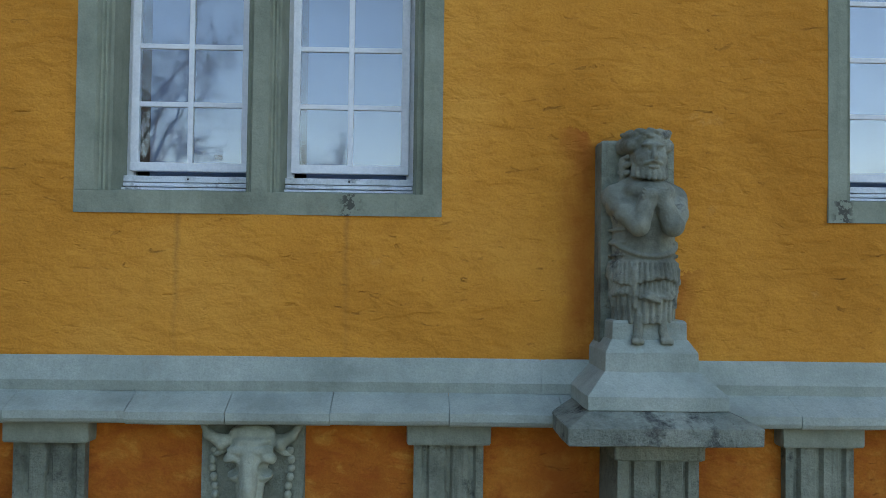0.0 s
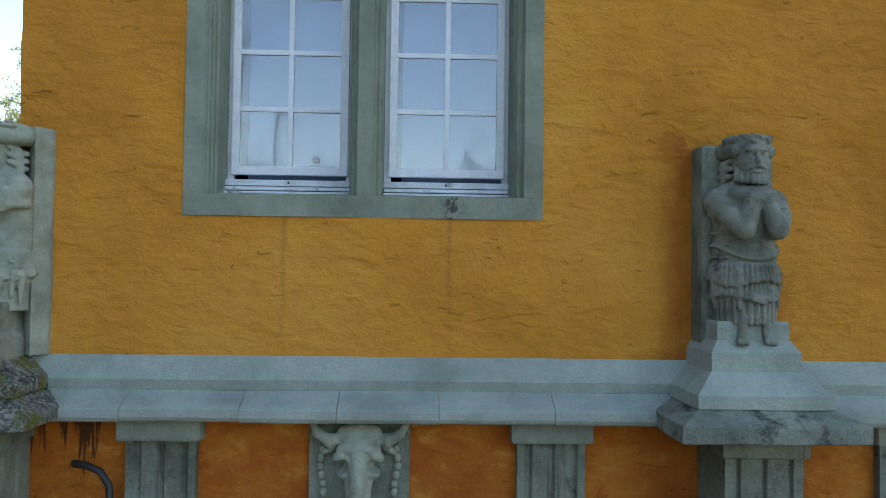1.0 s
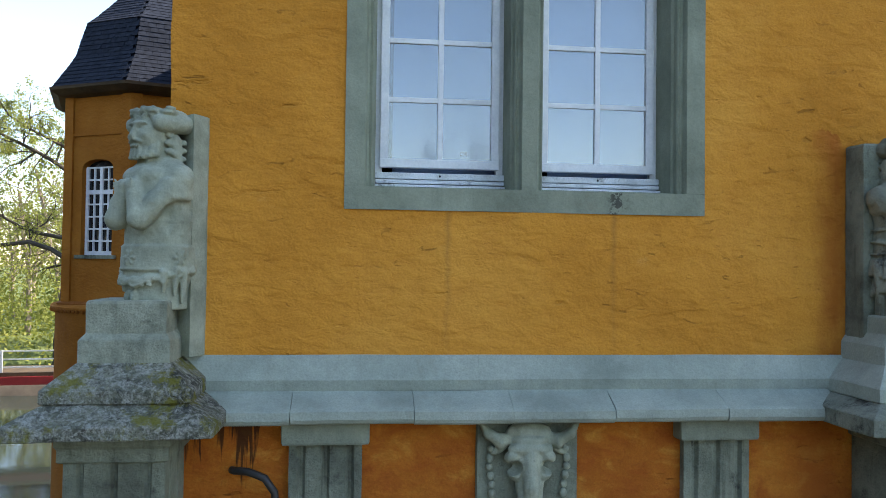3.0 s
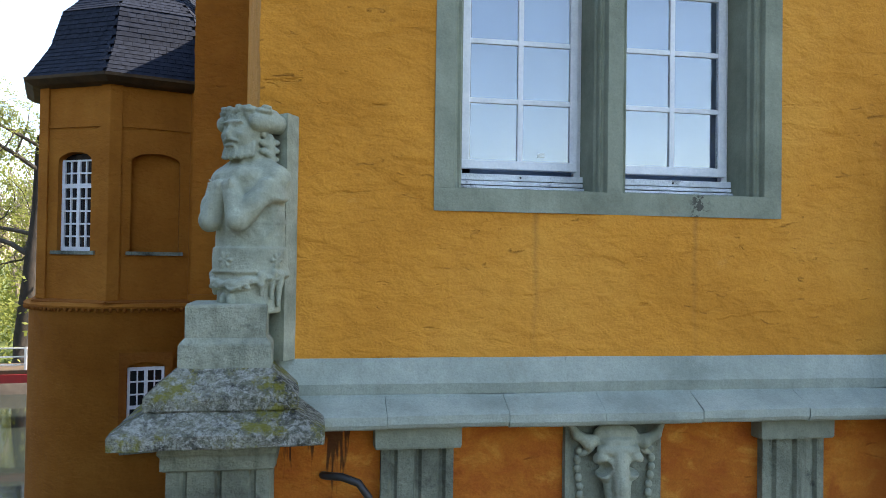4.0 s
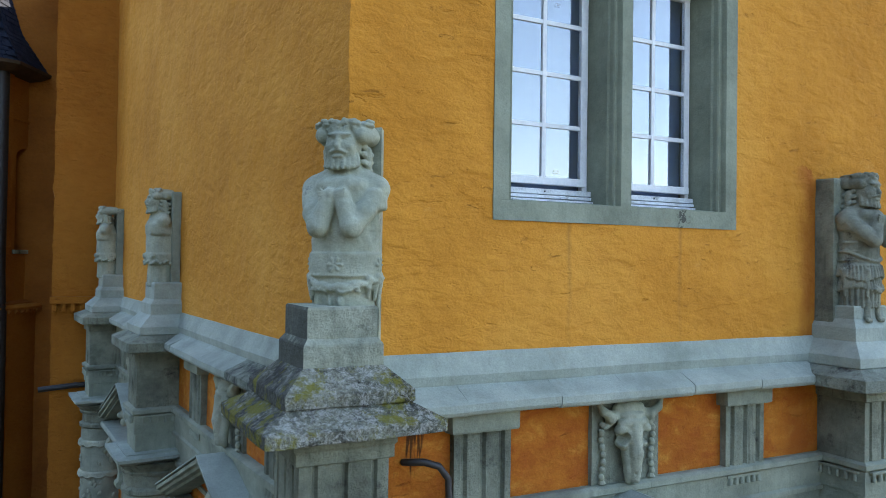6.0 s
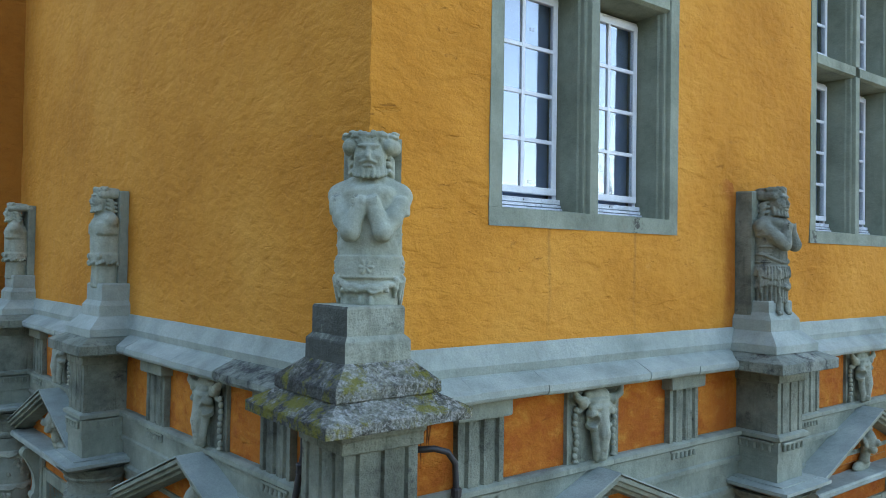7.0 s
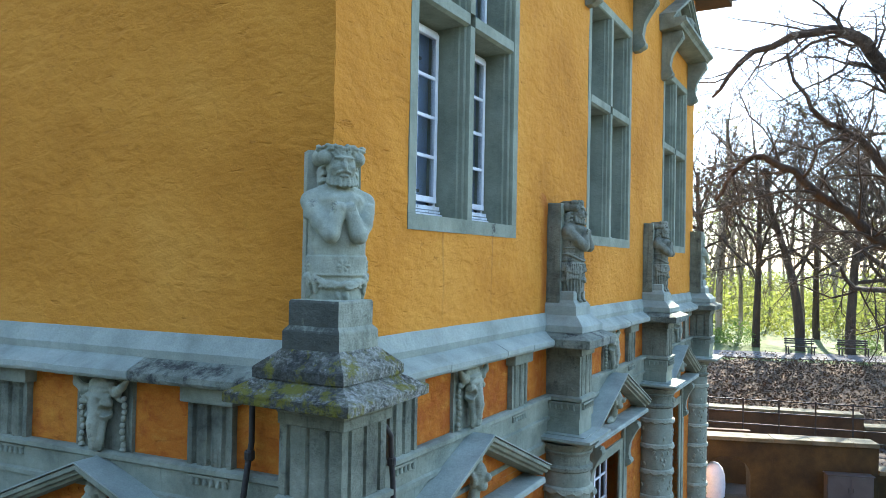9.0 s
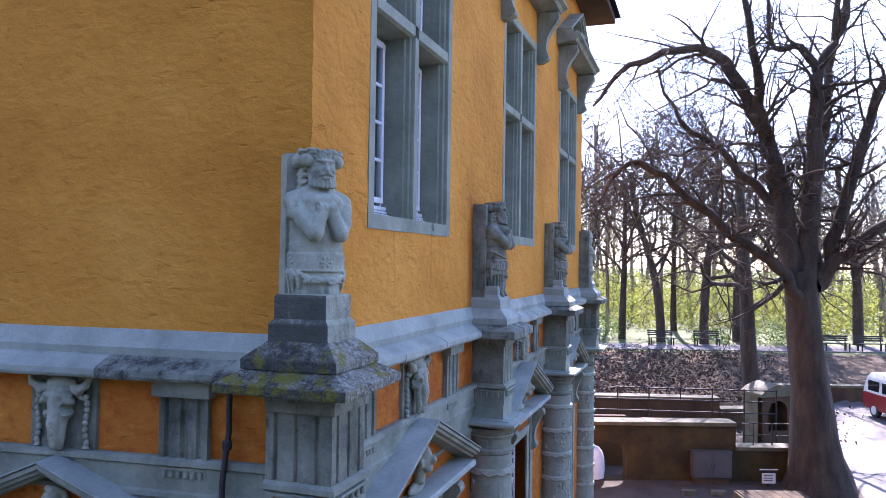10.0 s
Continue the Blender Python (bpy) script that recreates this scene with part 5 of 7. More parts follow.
def lower_window(m, label):
    t = empty("gabled_window", label, "window", "gabled ground-floor windows", m=m)
    half, apex, end = 1.42, 4.95, 4.36
    for s in (-1, 1):
        part("gable_slope", raking(half, apex, end, s), STONE, t)
        ls = part("cover_slab", cube(0, math.hypot(half, apex - end) + 0.01, -0.305, -0.0, 0.0, 0.012, 0.002), LEDGE, t)
        ls.matrix_basis = Matrix.Translation((0, 0, apex + 0.034)) @ Matrix.Rotation(math.atan2(apex - end, half) if s > 0 else math.pi - math.atan2(apex - end, half), 4, "Y") @ Matrix.Diagonal((1, 1, 1 if s > 0 else -1, 1))
        part("bracket", scroll(0.7, 0.22, 0.13), STONE, t, m=pose(s * 0.92, -0.0, 4.14))
        part("side_moulding", cube(s * 0.86 - 0.09, s * 0.86 + 0.09, -0.05, 0.0, 1.2, 4.12, 0.01), STONE, t)
    bm2 = bmesh.new()
    a = [(-half + 0.25, 4.38), (half - 0.25, 4.38), (0, 4.88)]
    f0 = [bm2.verts.new((x, -0.04, z)) for x, z in a]
    f1 = [bm2.verts.new((x, 0.02, z)) for x, z in a]
    bm2.faces.new(f0), bm2.faces.new(f1[::-1])
    for i in range(3):
        bm2.faces.new((f0[i], f0[(i + 1) % 3], f1[(i + 1) % 3], f1[i]))
    part("tympanum", bm2, FRIEZE, t, "orange plastered gable field")
    part("gable_cornice", run(bmesh.new(), [(-0.01, 4.14), (-0.01, 4.28), (0.25, 4.28), (0.265, 4.26), (0.265, 4.22), (0.22, 4.19), (0.18, 4.16), (0.1, 4.14)], -1.36, 1.36), LEDGE, t)
    c = Clay((-0.25, -0.34, 4.26), (0.25, 0.02, 4.86), 0.011)
    c.ball((0, -0.14, 4.62), (0.075, 0.09, 0.115))
    c.ball((0, -0.24, 4.61), (0.025, 0.035, 0.045))
    for i in range(18):
        q = i / 18 * 6.28
        c.ball((0.09 * math.cos(q), -0.12 + 0.03 * math.sin(3 * q), 4.64 + 0.12 * math.sin(q)), 0.028)
    c.ball((0, -0.07, 4.32), (0.2, 0.05, 0.06))
    c.tube([(0, -0.12, 4.52), (0, -0.1, 4.4)], [0.05, 0.055])
    c.ball((0, -0.19, 4.53), (0.05, 0.05, 0.05))
    for s in (-1, 1):
        c.ball((s * 0.035, -0.245, 4.645), (0.02, 0.025, 0.014), None, 0.006, True)
    c.erode(0.002, 20, 5)
    part("carved_boss", c.mesh("carved_boss"), CARVED, t, "carved stone mask-like boss")
    fr = [(-LOW[0] - 0.16, -LOW[0]), (LOW[0], LOW[0] + 0.16)]
    for x0, x1 in fr:
        part("stone_jamb", cube(x0, x1, -0.03, 0.3, LOW[1] - 0.1, LOW[2] + 0.14, 0.01), JAMB, t)
    part("stone_lintel", cube(-LOW[0], LOW[0], -0.028, 0.3, LOW[2], LOW[2] + 0.139, 0.01), JAMB, t)
    part("stone_sill", cube(-LOW[0], LOW[0], -0.05, 0.3, LOW[1] - 0.1, LOW[1], 0.01), JAMB, t)
    part("white_frame", cube(-LOW[0], LOW[0], 0.17, 0.22, LOW[2] - 0.06, LOW[2]), WHITE, t)
    for x in (-LOW[0] + 0.03, -0.02, 0.02, LOW[0] - 0.03):
        part("sash_stile", cube(x - 0.025, x + 0.025, 0.165, 0.215, LOW[1], LOW[2] - 0.06), WHITE, t)
    for i in range(1, 7):
        z = LOW[1] + i * (LOW[2] - LOW[1]) / 7
        part("muntin", cube(-LOW[0], LOW[0], 0.172, 0.208, z - 0.014, z + 0.014), WHITE, t)
    for x in (-LOW[0] / 2, LOW[0] / 2):
        part("muntin", cube(x - 0.014, x + 0.014, 0.174, 0.206, LOW[1], LOW[2] - 0.06), WHITE, t)
    part("pane", cube(-LOW[0], LOW[0], 0.186, 0.194, LOW[1], LOW[2] - 0.06), DARKGLASS, t, "dark window panes")
    return t


lw = lower_window(FRONT @ pose(BAYS[0], 0, 0), "ground-floor window under a grey stone gable")
for m, x in [(FRONT, c) for c in BAYS[1:]] + [(LEFT, c) for c in LEFT_BAYS]:
    copy_thing(lw, m @ pose(x, 0, 0))


# ---- gables over the upper windows ----
def upper_gable(m):
    t = empty("window_gable", "grey stone gable on scroll brackets over an upper window", "pediment", "upper gables", m=m)
    for s in (-1, 1):
        part("bracket", scroll(0.85, 0.36, 0.15), STONE, t, m=pose(s * (WIN_HALF + 0.11), -0.0, 10.75))
        part("gable_slope", raking(1.45, 11.75, 11.0, s), STONE, t)
    part("gable_cornice", run(bmesh.new(), [(-0.01, 10.752), (-0.01, 10.95), (0.44, 10.95), (0.46, 10.93), (0.46, 10.88), (0.4, 10.85), (0.36, 10.8), (0.1, 10.752)], -1.42, 1.42), STONE, t)
    bm2 = bmesh.new()
    a = [(-1.15, 10.95), (1.15, 10.95), (0, 11.62)]
    f0 = [bm2.verts.new((x, -0.05, z)) for x, z in a]
    f1 = [bm2.verts.new((x, 0.02, z)) for x, z in a]
    bm2.faces.new(f0), bm2.faces.new(f1[::-1])
    for i in range(3):
        bm2.faces.new((f0[i], f0[(i + 1) % 3], f1[(i + 1) % 3], f1[i]))
    part("tympanum", bm2, STAINED, t)
    c = Clay((-0.3, -0.42, 10.9), (0.3, 0.02, 11.5), 0.015)
    c.ball((0, -0.2, 11.2), (0.13, 0.14, 0.17))
    c.ball((0, -0.34, 11.19), (0.035, 0.045, 0.06))
    for i in range(16):
        q = i / 16 * 6.28
        c.ball((0.16 * math.cos(q), -0.15, 11.2 + 0.18 * math.sin(q)), 0.047)
    part("carved_boss", c.mesh("carved_boss"), CARVED_DARK, t)
    return t


ug = upper_gable(FRONT @ pose(BAYS[0], 0, 0))
for c in BAYS[1:]:
    copy_thing(ug, FRONT @ pose(c, 0, 0))

# ---- iron pipes ----
bm = tube(bmesh.new(), [(-2.62, -0.0, 5.335), (-2.6, -0.05, 5.345), (-2.52, -0.08, 5.345), (-2.43, -0.1, 5.315), (-2.375, -0.11, 5.24), (-2.365, -0.11, 5.1), (-2.365, -0.13, 4.9), (-2.37, -0.15, 4.4), (-2.37, -0.15, 0.1)], 0.021, 10)
pp = obj("drain_pipe", bm, IRON, "bent black iron drain pipe leaving the frieze", "pipe", m=FRONT, smooth=True)
part("clamp", lathe(bmesh.new(), [(0.03, 5.02), (0.034, 5.03), (0.034, 5.07), (0.03, 5.08)], 10, -2.365, -0.115), IRON, pp)
bm = tube(bmesh.new(), [(-0.575, -0.06, 5.6), (-0.575, -0.06, 5.25), (-0.58, -0.09, 5.1), (-0.58, -0.13, 4.9), (-0.58, -0.15, 4.4), (-0.58, -0.15, 0.1)], 0.022, 10)
pp = obj("drain_pipe", bm, IRON, "straight black iron drain pipe on the side wall", "pipe", m=LEFT, smooth=True)
part("clamp", lathe(bmesh.new(), [(0.03, 5.13), (0.036, 5.14), (0.036, 5.19), (0.03, 5.2)], 10, -0.578, -0.075), IRON, pp)


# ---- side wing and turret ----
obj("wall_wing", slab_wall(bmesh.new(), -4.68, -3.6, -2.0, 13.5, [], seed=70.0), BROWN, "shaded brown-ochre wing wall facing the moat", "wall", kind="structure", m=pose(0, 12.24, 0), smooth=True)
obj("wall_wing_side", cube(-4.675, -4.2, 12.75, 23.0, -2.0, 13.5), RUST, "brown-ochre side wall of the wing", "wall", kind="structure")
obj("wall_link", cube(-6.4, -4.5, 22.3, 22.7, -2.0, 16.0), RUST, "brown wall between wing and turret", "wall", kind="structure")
obj("roof_wing", cube(-5.1, -3.0, 11.8, 23.0, 13.5, 13.75, 0.03), DARKWALL, "dark eaves of the wing", "eaves", kind="structure")
bm = tube(bmesh.new(), [(-4.05, 12.18, 4.66), (-4.35, 12.14, 4.66), (-4.82, 12.14, 4.62)], 0.04, 8)
obj("pipe_stub", bm, IRON, "short black iron pipe along the wing wall", "pipe", smooth=True)
bm = bmesh.new()
for i in range(7):
    box(bm, -4.67 + i * 0.12, -4.61 + i * 0.12, 12.16, 12.24, 5.72, 5.83, 0.008)
box(bm, -4.7, -3.82, 12.14, 12.24, 5.83, 5.93, 0.008)
obj("dentil_trim", bm, BROWN, "small brown dentil band on the wing wall", "trim", kind="structure")

TC, TR = (-7.99, 23.64), 3.05
tur = empty("turret", "octagonal brown-ochre turret with slate roof on a round foot", "tower", m=pose(*TC, 0))
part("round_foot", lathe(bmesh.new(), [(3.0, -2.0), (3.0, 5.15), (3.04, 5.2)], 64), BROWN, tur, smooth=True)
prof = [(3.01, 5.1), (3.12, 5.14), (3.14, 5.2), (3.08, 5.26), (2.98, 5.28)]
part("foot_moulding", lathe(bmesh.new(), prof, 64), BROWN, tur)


def oct_pt(k, r):
    a = radians(-94 + 45 * k)
    return Vector((r * math.cos(a), r * math.sin(a), 0))


def facet_m(k):
    """Frame of facet k, between corners k and k+1: x along it, outside -y."""
    p, q = oct_pt(k, TR), oct_pt(k + 1, TR)
    mid, d = (p + q) / 2, (q - p).normalized()
    return Matrix.Translation(mid) @ Matrix.Rotation(math.atan2(d.y, d.x), 4, "Z"), (q - p).length / 2


def arch_poly(w, z0, z1, rise, n=9):
    pts = [(-w, z0), (w, z0), (w, z1 - rise)]
    for i in range(1, n):
        a = math.pi * i / n
        pts.append((w * math.cos(a), z1 - rise + rise * math.sin(a)))
    return pts + [(-w, z1 - rise)]


def prism_y(bm2, poly, y0, y1):
    a = [bm2.verts.new((x, y0, z)) for x, z in poly]
    b2 = [bm2.verts.new((x, y1, z)) for x, z in poly]
    n = len(poly)
    for i in range(n):
        bm2.faces.new((a[i], a[(i + 1) % n], b2[(i + 1) % n], b2[i]))
    bm2.faces.new(a[::-1]), bm2.faces.new(b2)
    return bm2


def ring_panel(w, z0, z1, hole, y0, y1):
    """A flat panel with an arched hole in it."""
    bm2 = bmesh.new()
    n = len(hole)
    hw = [h[0] for h in hole]
    outer = [(-w, z0), (w, z0), (w, z1), (-w, z1)]
    rows = []
    for y in (y0, y1):
        ho = [bm2.verts.new((x, y, z)) for x, z in hole]
        oo = [bm2.verts.new((x, y, z)) for x, z in outer]
        rows.append((ho, oo))
        right = [v for v in ho[1:n // 2 + 1]]
        left = [v for v in ho[n // 2 + 1:] + ho[:1]]
        bm2.faces.new([oo[0], oo[1]] + [ho[1], ho[0]])
        bm2.faces.new([oo[1], oo[2]] + right[::-1])
        bm2.faces.new([oo[3], oo[0]] + left[::-1])
        bm2.faces.new([oo[2], oo[3], left[0], right[-1]])
    for i in range(n):
        bm2.faces.new((rows[0][0][i], rows[0][0][(i + 1) % n], rows[1][0][(i + 1) % n], rows[1][0][i]))
    return bm2


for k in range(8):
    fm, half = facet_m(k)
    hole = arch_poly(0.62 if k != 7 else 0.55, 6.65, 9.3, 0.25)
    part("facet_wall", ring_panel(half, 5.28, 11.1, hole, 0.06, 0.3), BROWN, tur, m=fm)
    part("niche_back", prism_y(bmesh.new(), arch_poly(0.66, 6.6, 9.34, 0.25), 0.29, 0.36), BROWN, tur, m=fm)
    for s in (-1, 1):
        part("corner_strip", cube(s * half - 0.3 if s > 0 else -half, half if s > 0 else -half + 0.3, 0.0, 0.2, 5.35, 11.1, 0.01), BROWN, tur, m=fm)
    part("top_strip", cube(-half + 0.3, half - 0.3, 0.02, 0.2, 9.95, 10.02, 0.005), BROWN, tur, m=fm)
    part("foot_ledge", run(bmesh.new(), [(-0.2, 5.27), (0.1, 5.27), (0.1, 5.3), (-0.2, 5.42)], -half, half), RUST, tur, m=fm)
    part("niche_sill", cube(-0.72, 0.72, 0.0, 0.3, 6.55, 6.65, 0.01), STAINED, tur, m=fm)
    if k == 7:
        f = part("niche_window", prism_y(bmesh.new(), arch_poly(0.55, 6.66, 9.28, 0.25), 0.26, 0.28), DARKGLASS, tur, "white barred arched window", m=fm)
        for x in (-0.5, -0.25, 0.0, 0.25, 0.5):
            wd = 0.05 if x in (-0.5, 0.0, 0.5) else 0.02
            part("glazing_bar", cube(x - wd, x + wd, 0.2, 0.25, 6.66, 9.1), WHITE, f)
        for i in range(8):
            z = 6.7 + i * 0.34
            wd = 0.06 if i in (0, 5) else 0.022
            part("glazing_bar", cube(-0.55, 0.55, 0.205, 0.245, z - wd, z + wd), WHITE, f)
bm = bmesh.new()
for i in range(110):
    a = 2 * math.pi * i / 110
    ball(bm, (3.1 * math.cos(a), 3.1 * math.sin(a), 5.1), (0.05, 0.05, 0.06), None, 6)
part("bead_row", bm, RUST, tur)
# eaves and roof with slate courses
part("eaves_board", lathe(bmesh.new(), [(TR - 0.1, 11.02), (TR + 0.2, 11.08), (TR + 0.42, 11.2), (TR + 0.44, 11.28), (TR + 0.2, 11.3)], 8), DARKWALL, tur, m=pose(0, 0, 0, 0, 0, -94))
roof_profile = [(3.42, 11.27), (2.8, 12.25), (2.5, 13.3), (2.28, 13.5), (1.3, 14.6), (0.15, 17.5)]
rp = part("roof", lathe(bmesh.new(), [(r - 0.05, z) for r, z in roof_profile], 8), SLATE, tur, m=pose(0, 0, 0, 0, 0, -94))
bm = bmesh.new()
rng = random.Random(3)


def on_profile(s):
    for (r0, z0), (r1, z1) in zip(roof_profile, roof_profile[1:]):
        l = math.hypot(r1 - r0, z1 - z0)
        if s <= l:
            return r0 + (r1 - r0) * s / l, z0 + (z1 - z0) * s / l
        s -= l
    return None


row = 0
while row * 0.15 < 3.6:
    a, b2 = on_profile(row * 0.15), on_profile(row * 0.15 + 0.19)
    if b2 is None:
        break
    for k in (6, 7, 0, 1):
        p0, p1 = oct_pt(k, 1.0), oct_pt(k + 1, 1.0)
        length = (p1 - p0).length * a[0]
        n = max(1, round(length / 0.21))
        nrm = ((p0 + p1) / 2).normalized()
        for i in range(n):
            u0, u1 = (i + 0.5 * (row % 2) - 0.5) / n, (i + 0.5 * (row % 2) + 0.46) / n
            u0, u1 = max(0, u0), min(1, u1)
            lift = 0.022 + rng.uniform(-0.004, 0.008)
            lo0, lo1 = p0.lerp(p1, u0) * a[0] + nrm * lift, p0.lerp(p1, u1) * a[0] + nrm * lift
            hi0, hi1 = p0.lerp(p1, u0) * b2[0] + nrm * 0.004, p0.lerp(p1, u1) * b2[0] + nrm * 0.004
            q = [(*lo0.xy, a[1]), (*lo1.xy, a[1]), (*hi1.xy, b2[1]), (*hi0.xy, b2[1])]
            vs = [bm.verts.new(c) for c in q] + [bm.verts.new((c[0] - nrm.x * 0.018, c[1] - nrm.y * 0.018, c[2] - 0.006)) for c in q]
            for f in ((0, 1, 2, 3), (0, 4, 5, 1), (1, 5, 6, 2), (3, 2, 6, 7), (0, 3, 7, 4), (7, 6, 5, 4)):
                bm.faces.new([vs[c] for c in f])
    row += 1
tagged(part("slate_covering", bm, SLATE, tur, "overlapping dark blue slates"), kind="stuff")
# square window in the round foot
fm = Matrix.Translation(Vector((-7.2, 20.72, 0)) - Vector((*TC, 0))) @ Matrix.Rotation(radians(15), 4, "Z")
f = part("foot_window", cube(-0.46, 0.46, 0.02, 0.1, 1.5, 3.6), DARKGLASS, tur, "white barred window in the round foot", m=fm)
for x, wd in ((-0.42, 0.035), (-0.21, 0.018), (0, 0.045), (0.21, 0.018), (0.42, 0.035)):
    part("glazing_bar", cube(x - wd, x + wd, -0.03, 0.02, 1.5, 3.6), WHITE, f)
for i in range(7):
    wd = 0.045 if i in (0, 3, 6) else 0.018
    z = 1.55 + i * 0.335
    part("glazing_bar", cube(-0.455, 0.455, -0.025, 0.015, z - wd, z + wd), WHITE, f)
part("foot_window_sill", cube(-0.62, 0.62, -0.14, 0.1, 1.36, 1.48, 0.01), STAINED, f)
part("foot_window_head", ring_panel(0.66, 1.49, 4.0, arch_poly(0.465, 1.492, 3.75, 0.16), -0.1, 0.12), RUST, f, "brown plastered window surround")
# thicker than a real pipe: the shade of the gap is built into it
bm = tube(bmesh.new(), [(-6.1, 21.4, 11.3), (-6.1, 21.4, 6.0), (-6.05, 21.35, 5.0), (-6.05, 21.35, -1.0)], 0.16, 12)
obj("rain_pipe", bm, IRON, "black rainwater pipe by the turret, widened over the shadow gap", "pipe", smooth=True)


# ---- ground ----
def smooth_step(a, b2, x):
    k = min(1.0, max(0.0, (x - a) / (b2 - a)))
    return k * k * (3 - 2 * k)


def bank_axes(x, y):
    """Distance towards the bank and along it."""
    return 0.9435 * (x + 7.65) + 0.3314 * (y - 1.63), 0.3314 * (x + 7.65) - 0.9435 * (y - 1.63)


def bank_xy(k, l):
    return -7.65 + 0.9435 * k + 0.3314 * l, 1.63 + 0.3314 * k - 0.9435 * l


def ground_z(x, y):
    k, l = bank_axes(x, y)
    foot = 30.6 + 5.1 * smooth_step(14.3, 15.3, l)
    h = 0.8 * smooth_step(foot, foot + 0.6, k) + 0.8 * smooth_step(foot + 0.6, 42.5, k)
    h += 0.4 * smooth_step(60, 120, x)
    moat = smooth_step(-34, -32, x) * (1 - smooth_step(12.0, 12.6, x)) * smooth_step(-16, -14, y) * (1 - smooth_step(42, 44, y))
    h -= 2.6 * moat * (1 - smooth_step(-5.2, -4.4, x + 0.1 * y))
    h += 0.9 * smooth_step(44, 55, y) * smooth_step(5, -5, x)
    return h


def axis(lo, hi, dense, step):
    pts = [lo + (dense[0] - lo) * (i / 8) ** 0.5 for i in range(8)]
    n = int((dense[1] - dense[0]) / step)
    pts += [dense[0] + step * i for i in range(n + 1)]
    last = pts[-1]
    return pts + [last + (hi - last) * (i / 8) ** 2 for i in range(1, 9)]


xs, ys = axis(-900, 900, (-60, 80), 0.8), axis(-900, 900, (-50, 70), 0.8)
verts = [(x, y, ground_z(x, y) + 0.02 * noise.noise(Vector((x, y, 0)))) for y in ys for x in xs]
nx = len(xs)
faces = [(j * nx + i, j * nx + i + 1, (j + 1) * nx + i + 1, (j + 1) * nx + i) for j in range(len(ys) - 1) for i in range(nx - 1)]
gm = bpy.data.meshes.new("ground")
gm.from_pydata(verts, [], faces)
for mt in (EARTH, GRASS, LITTER, GRAVEL, COBBLE, COURT):
    gm.materials.append(mt)
for p in gm.polygons:
    x, y = p.center.x, p.center.y
    k, l = bank_axes(x, y)
    foot = 30.6 + 5.1 * smooth_step(14.3, 15.3, l)
    if x > 20 and k > foot:
        p.material_index = 2 if k < 41.8 else 1
    elif x > 10 and y < -2.5:
        p.material_index = 4
    elif -5 < x < 11.5 and -26 <= y < 5:
        p.material_index = 5
    elif x < -34 or y > 44:
        p.material_index = 1
    elif y < -26:
        p.material_index = 1
gm.shade_smooth()
obj("ground", gm, EARTH, "courtyard earth, park grass and leaf-strewn bank", "ground", kind="structure")
obj("moat_water", cube(-40, -3.3, -18, 46, -1.2, -1.0), WATER, "still moat water beside the house", "water", kind="structure")


# ---- trees ----
def branches(rng, p, d, r, length, level, top, out, spec):
    """Grows one branch and its children; out takes (level, points, radii)."""
    n = (9, 8, 6, 5, 4)[level]
    pts, rad = [p], [r]
    step = length / n
    wig, lift = spec["wiggle"][level], spec["lift"][level]
    for i in range(n):
        d = (d + Vector((rng.gauss(0, wig), rng.gauss(0, wig), rng.gauss(0, wig) + lift))).normalized()
        p = p + d * step
        pts.append(p)
        k = (i + 1) / n
        rad.append(max(spec["thin"], r * (1 - k * spec["taper"][level])))
    out.append((level, pts, rad))
    if level >= top:
        return
    count = spec["count"][level]
    for c in range(count):
        k = spec["from"][level] + (1 - spec["from"][level]) * (c + rng.random()) / count
        i = min(n - 1, int(k * n))
        f = k * n - i
        q = pts[i].lerp(pts[i + 1], f)
        along = (pts[i + 1] - pts[i]).normalized()
        side = along.cross(Vector((rng.gauss(0, 1), rng.gauss(0, 1), rng.gauss(0, 1)))).normalized()
        ang = radians(rng.uniform(*spec["angle"][level]))
        nd = along * math.cos(ang) + side * math.sin(ang)
        nr = rad[i] * rng.uniform(0.36, 0.6)
        branches(rng, q, nd, nr, length * spec["short"][level] * rng.uniform(0.65, 1.15) * (1.1 - 0.5 * k), level + 1, top, out, spec)


def tubes_mesh(name, runs, sides=(10, 8, 6, 4, 3)):
    verts, faces = [], []
    for level, pts, rad in runs:
        n = sides[level]
        base_i = len(verts)
        for i, p in enumerate(pts):
            d = (pts[min(i + 1, len(pts) - 1)] - pts[max(i - 1, 0)]).normalized()
            s = d.cross(Vector((0, 0, 1)) if abs(d.z) < 0.9 else Vector((1, 0, 0))).normalized()
            t = d.cross(s)
            for k in range(n):
                a = 2 * math.pi * k / n
                rr = rad[i] * (1 + (0.12 * noise.noise(p * 2 + Vector((k, 0, 0))) if level < 2 else 0))
                verts.append(p + rr * (math.cos(a) * s + math.sin(a) * t))
        for i in range(len(pts) - 1):
            for k in range(n):
                a, b2 = base_i + i * n + k, base_i + i * n + (k + 1) % n
                faces.append((a, b2, b2 + n, a + n))
    me = bpy.data.meshes.new(name)
    me.from_pydata(verts, [], faces)
    me.shade_smooth()
    return me


SPEC = dict(wiggle=(0.05, 0.16, 0.2, 0.25, 0.3), lift=(0.02, 0.05, 0.03, 0.0, -0.02), taper=(0.55, 0.75, 0.85, 0.9, 0.9), count=(7, 8, 7, 6),
            angle=((35, 75), (35, 80), (30, 80), (25, 80)), short=(0.95, 0.5, 0.5, 0.45), thin=0.004)
SPEC["from"] = (0.35, 0.15, 0.1, 0.1)


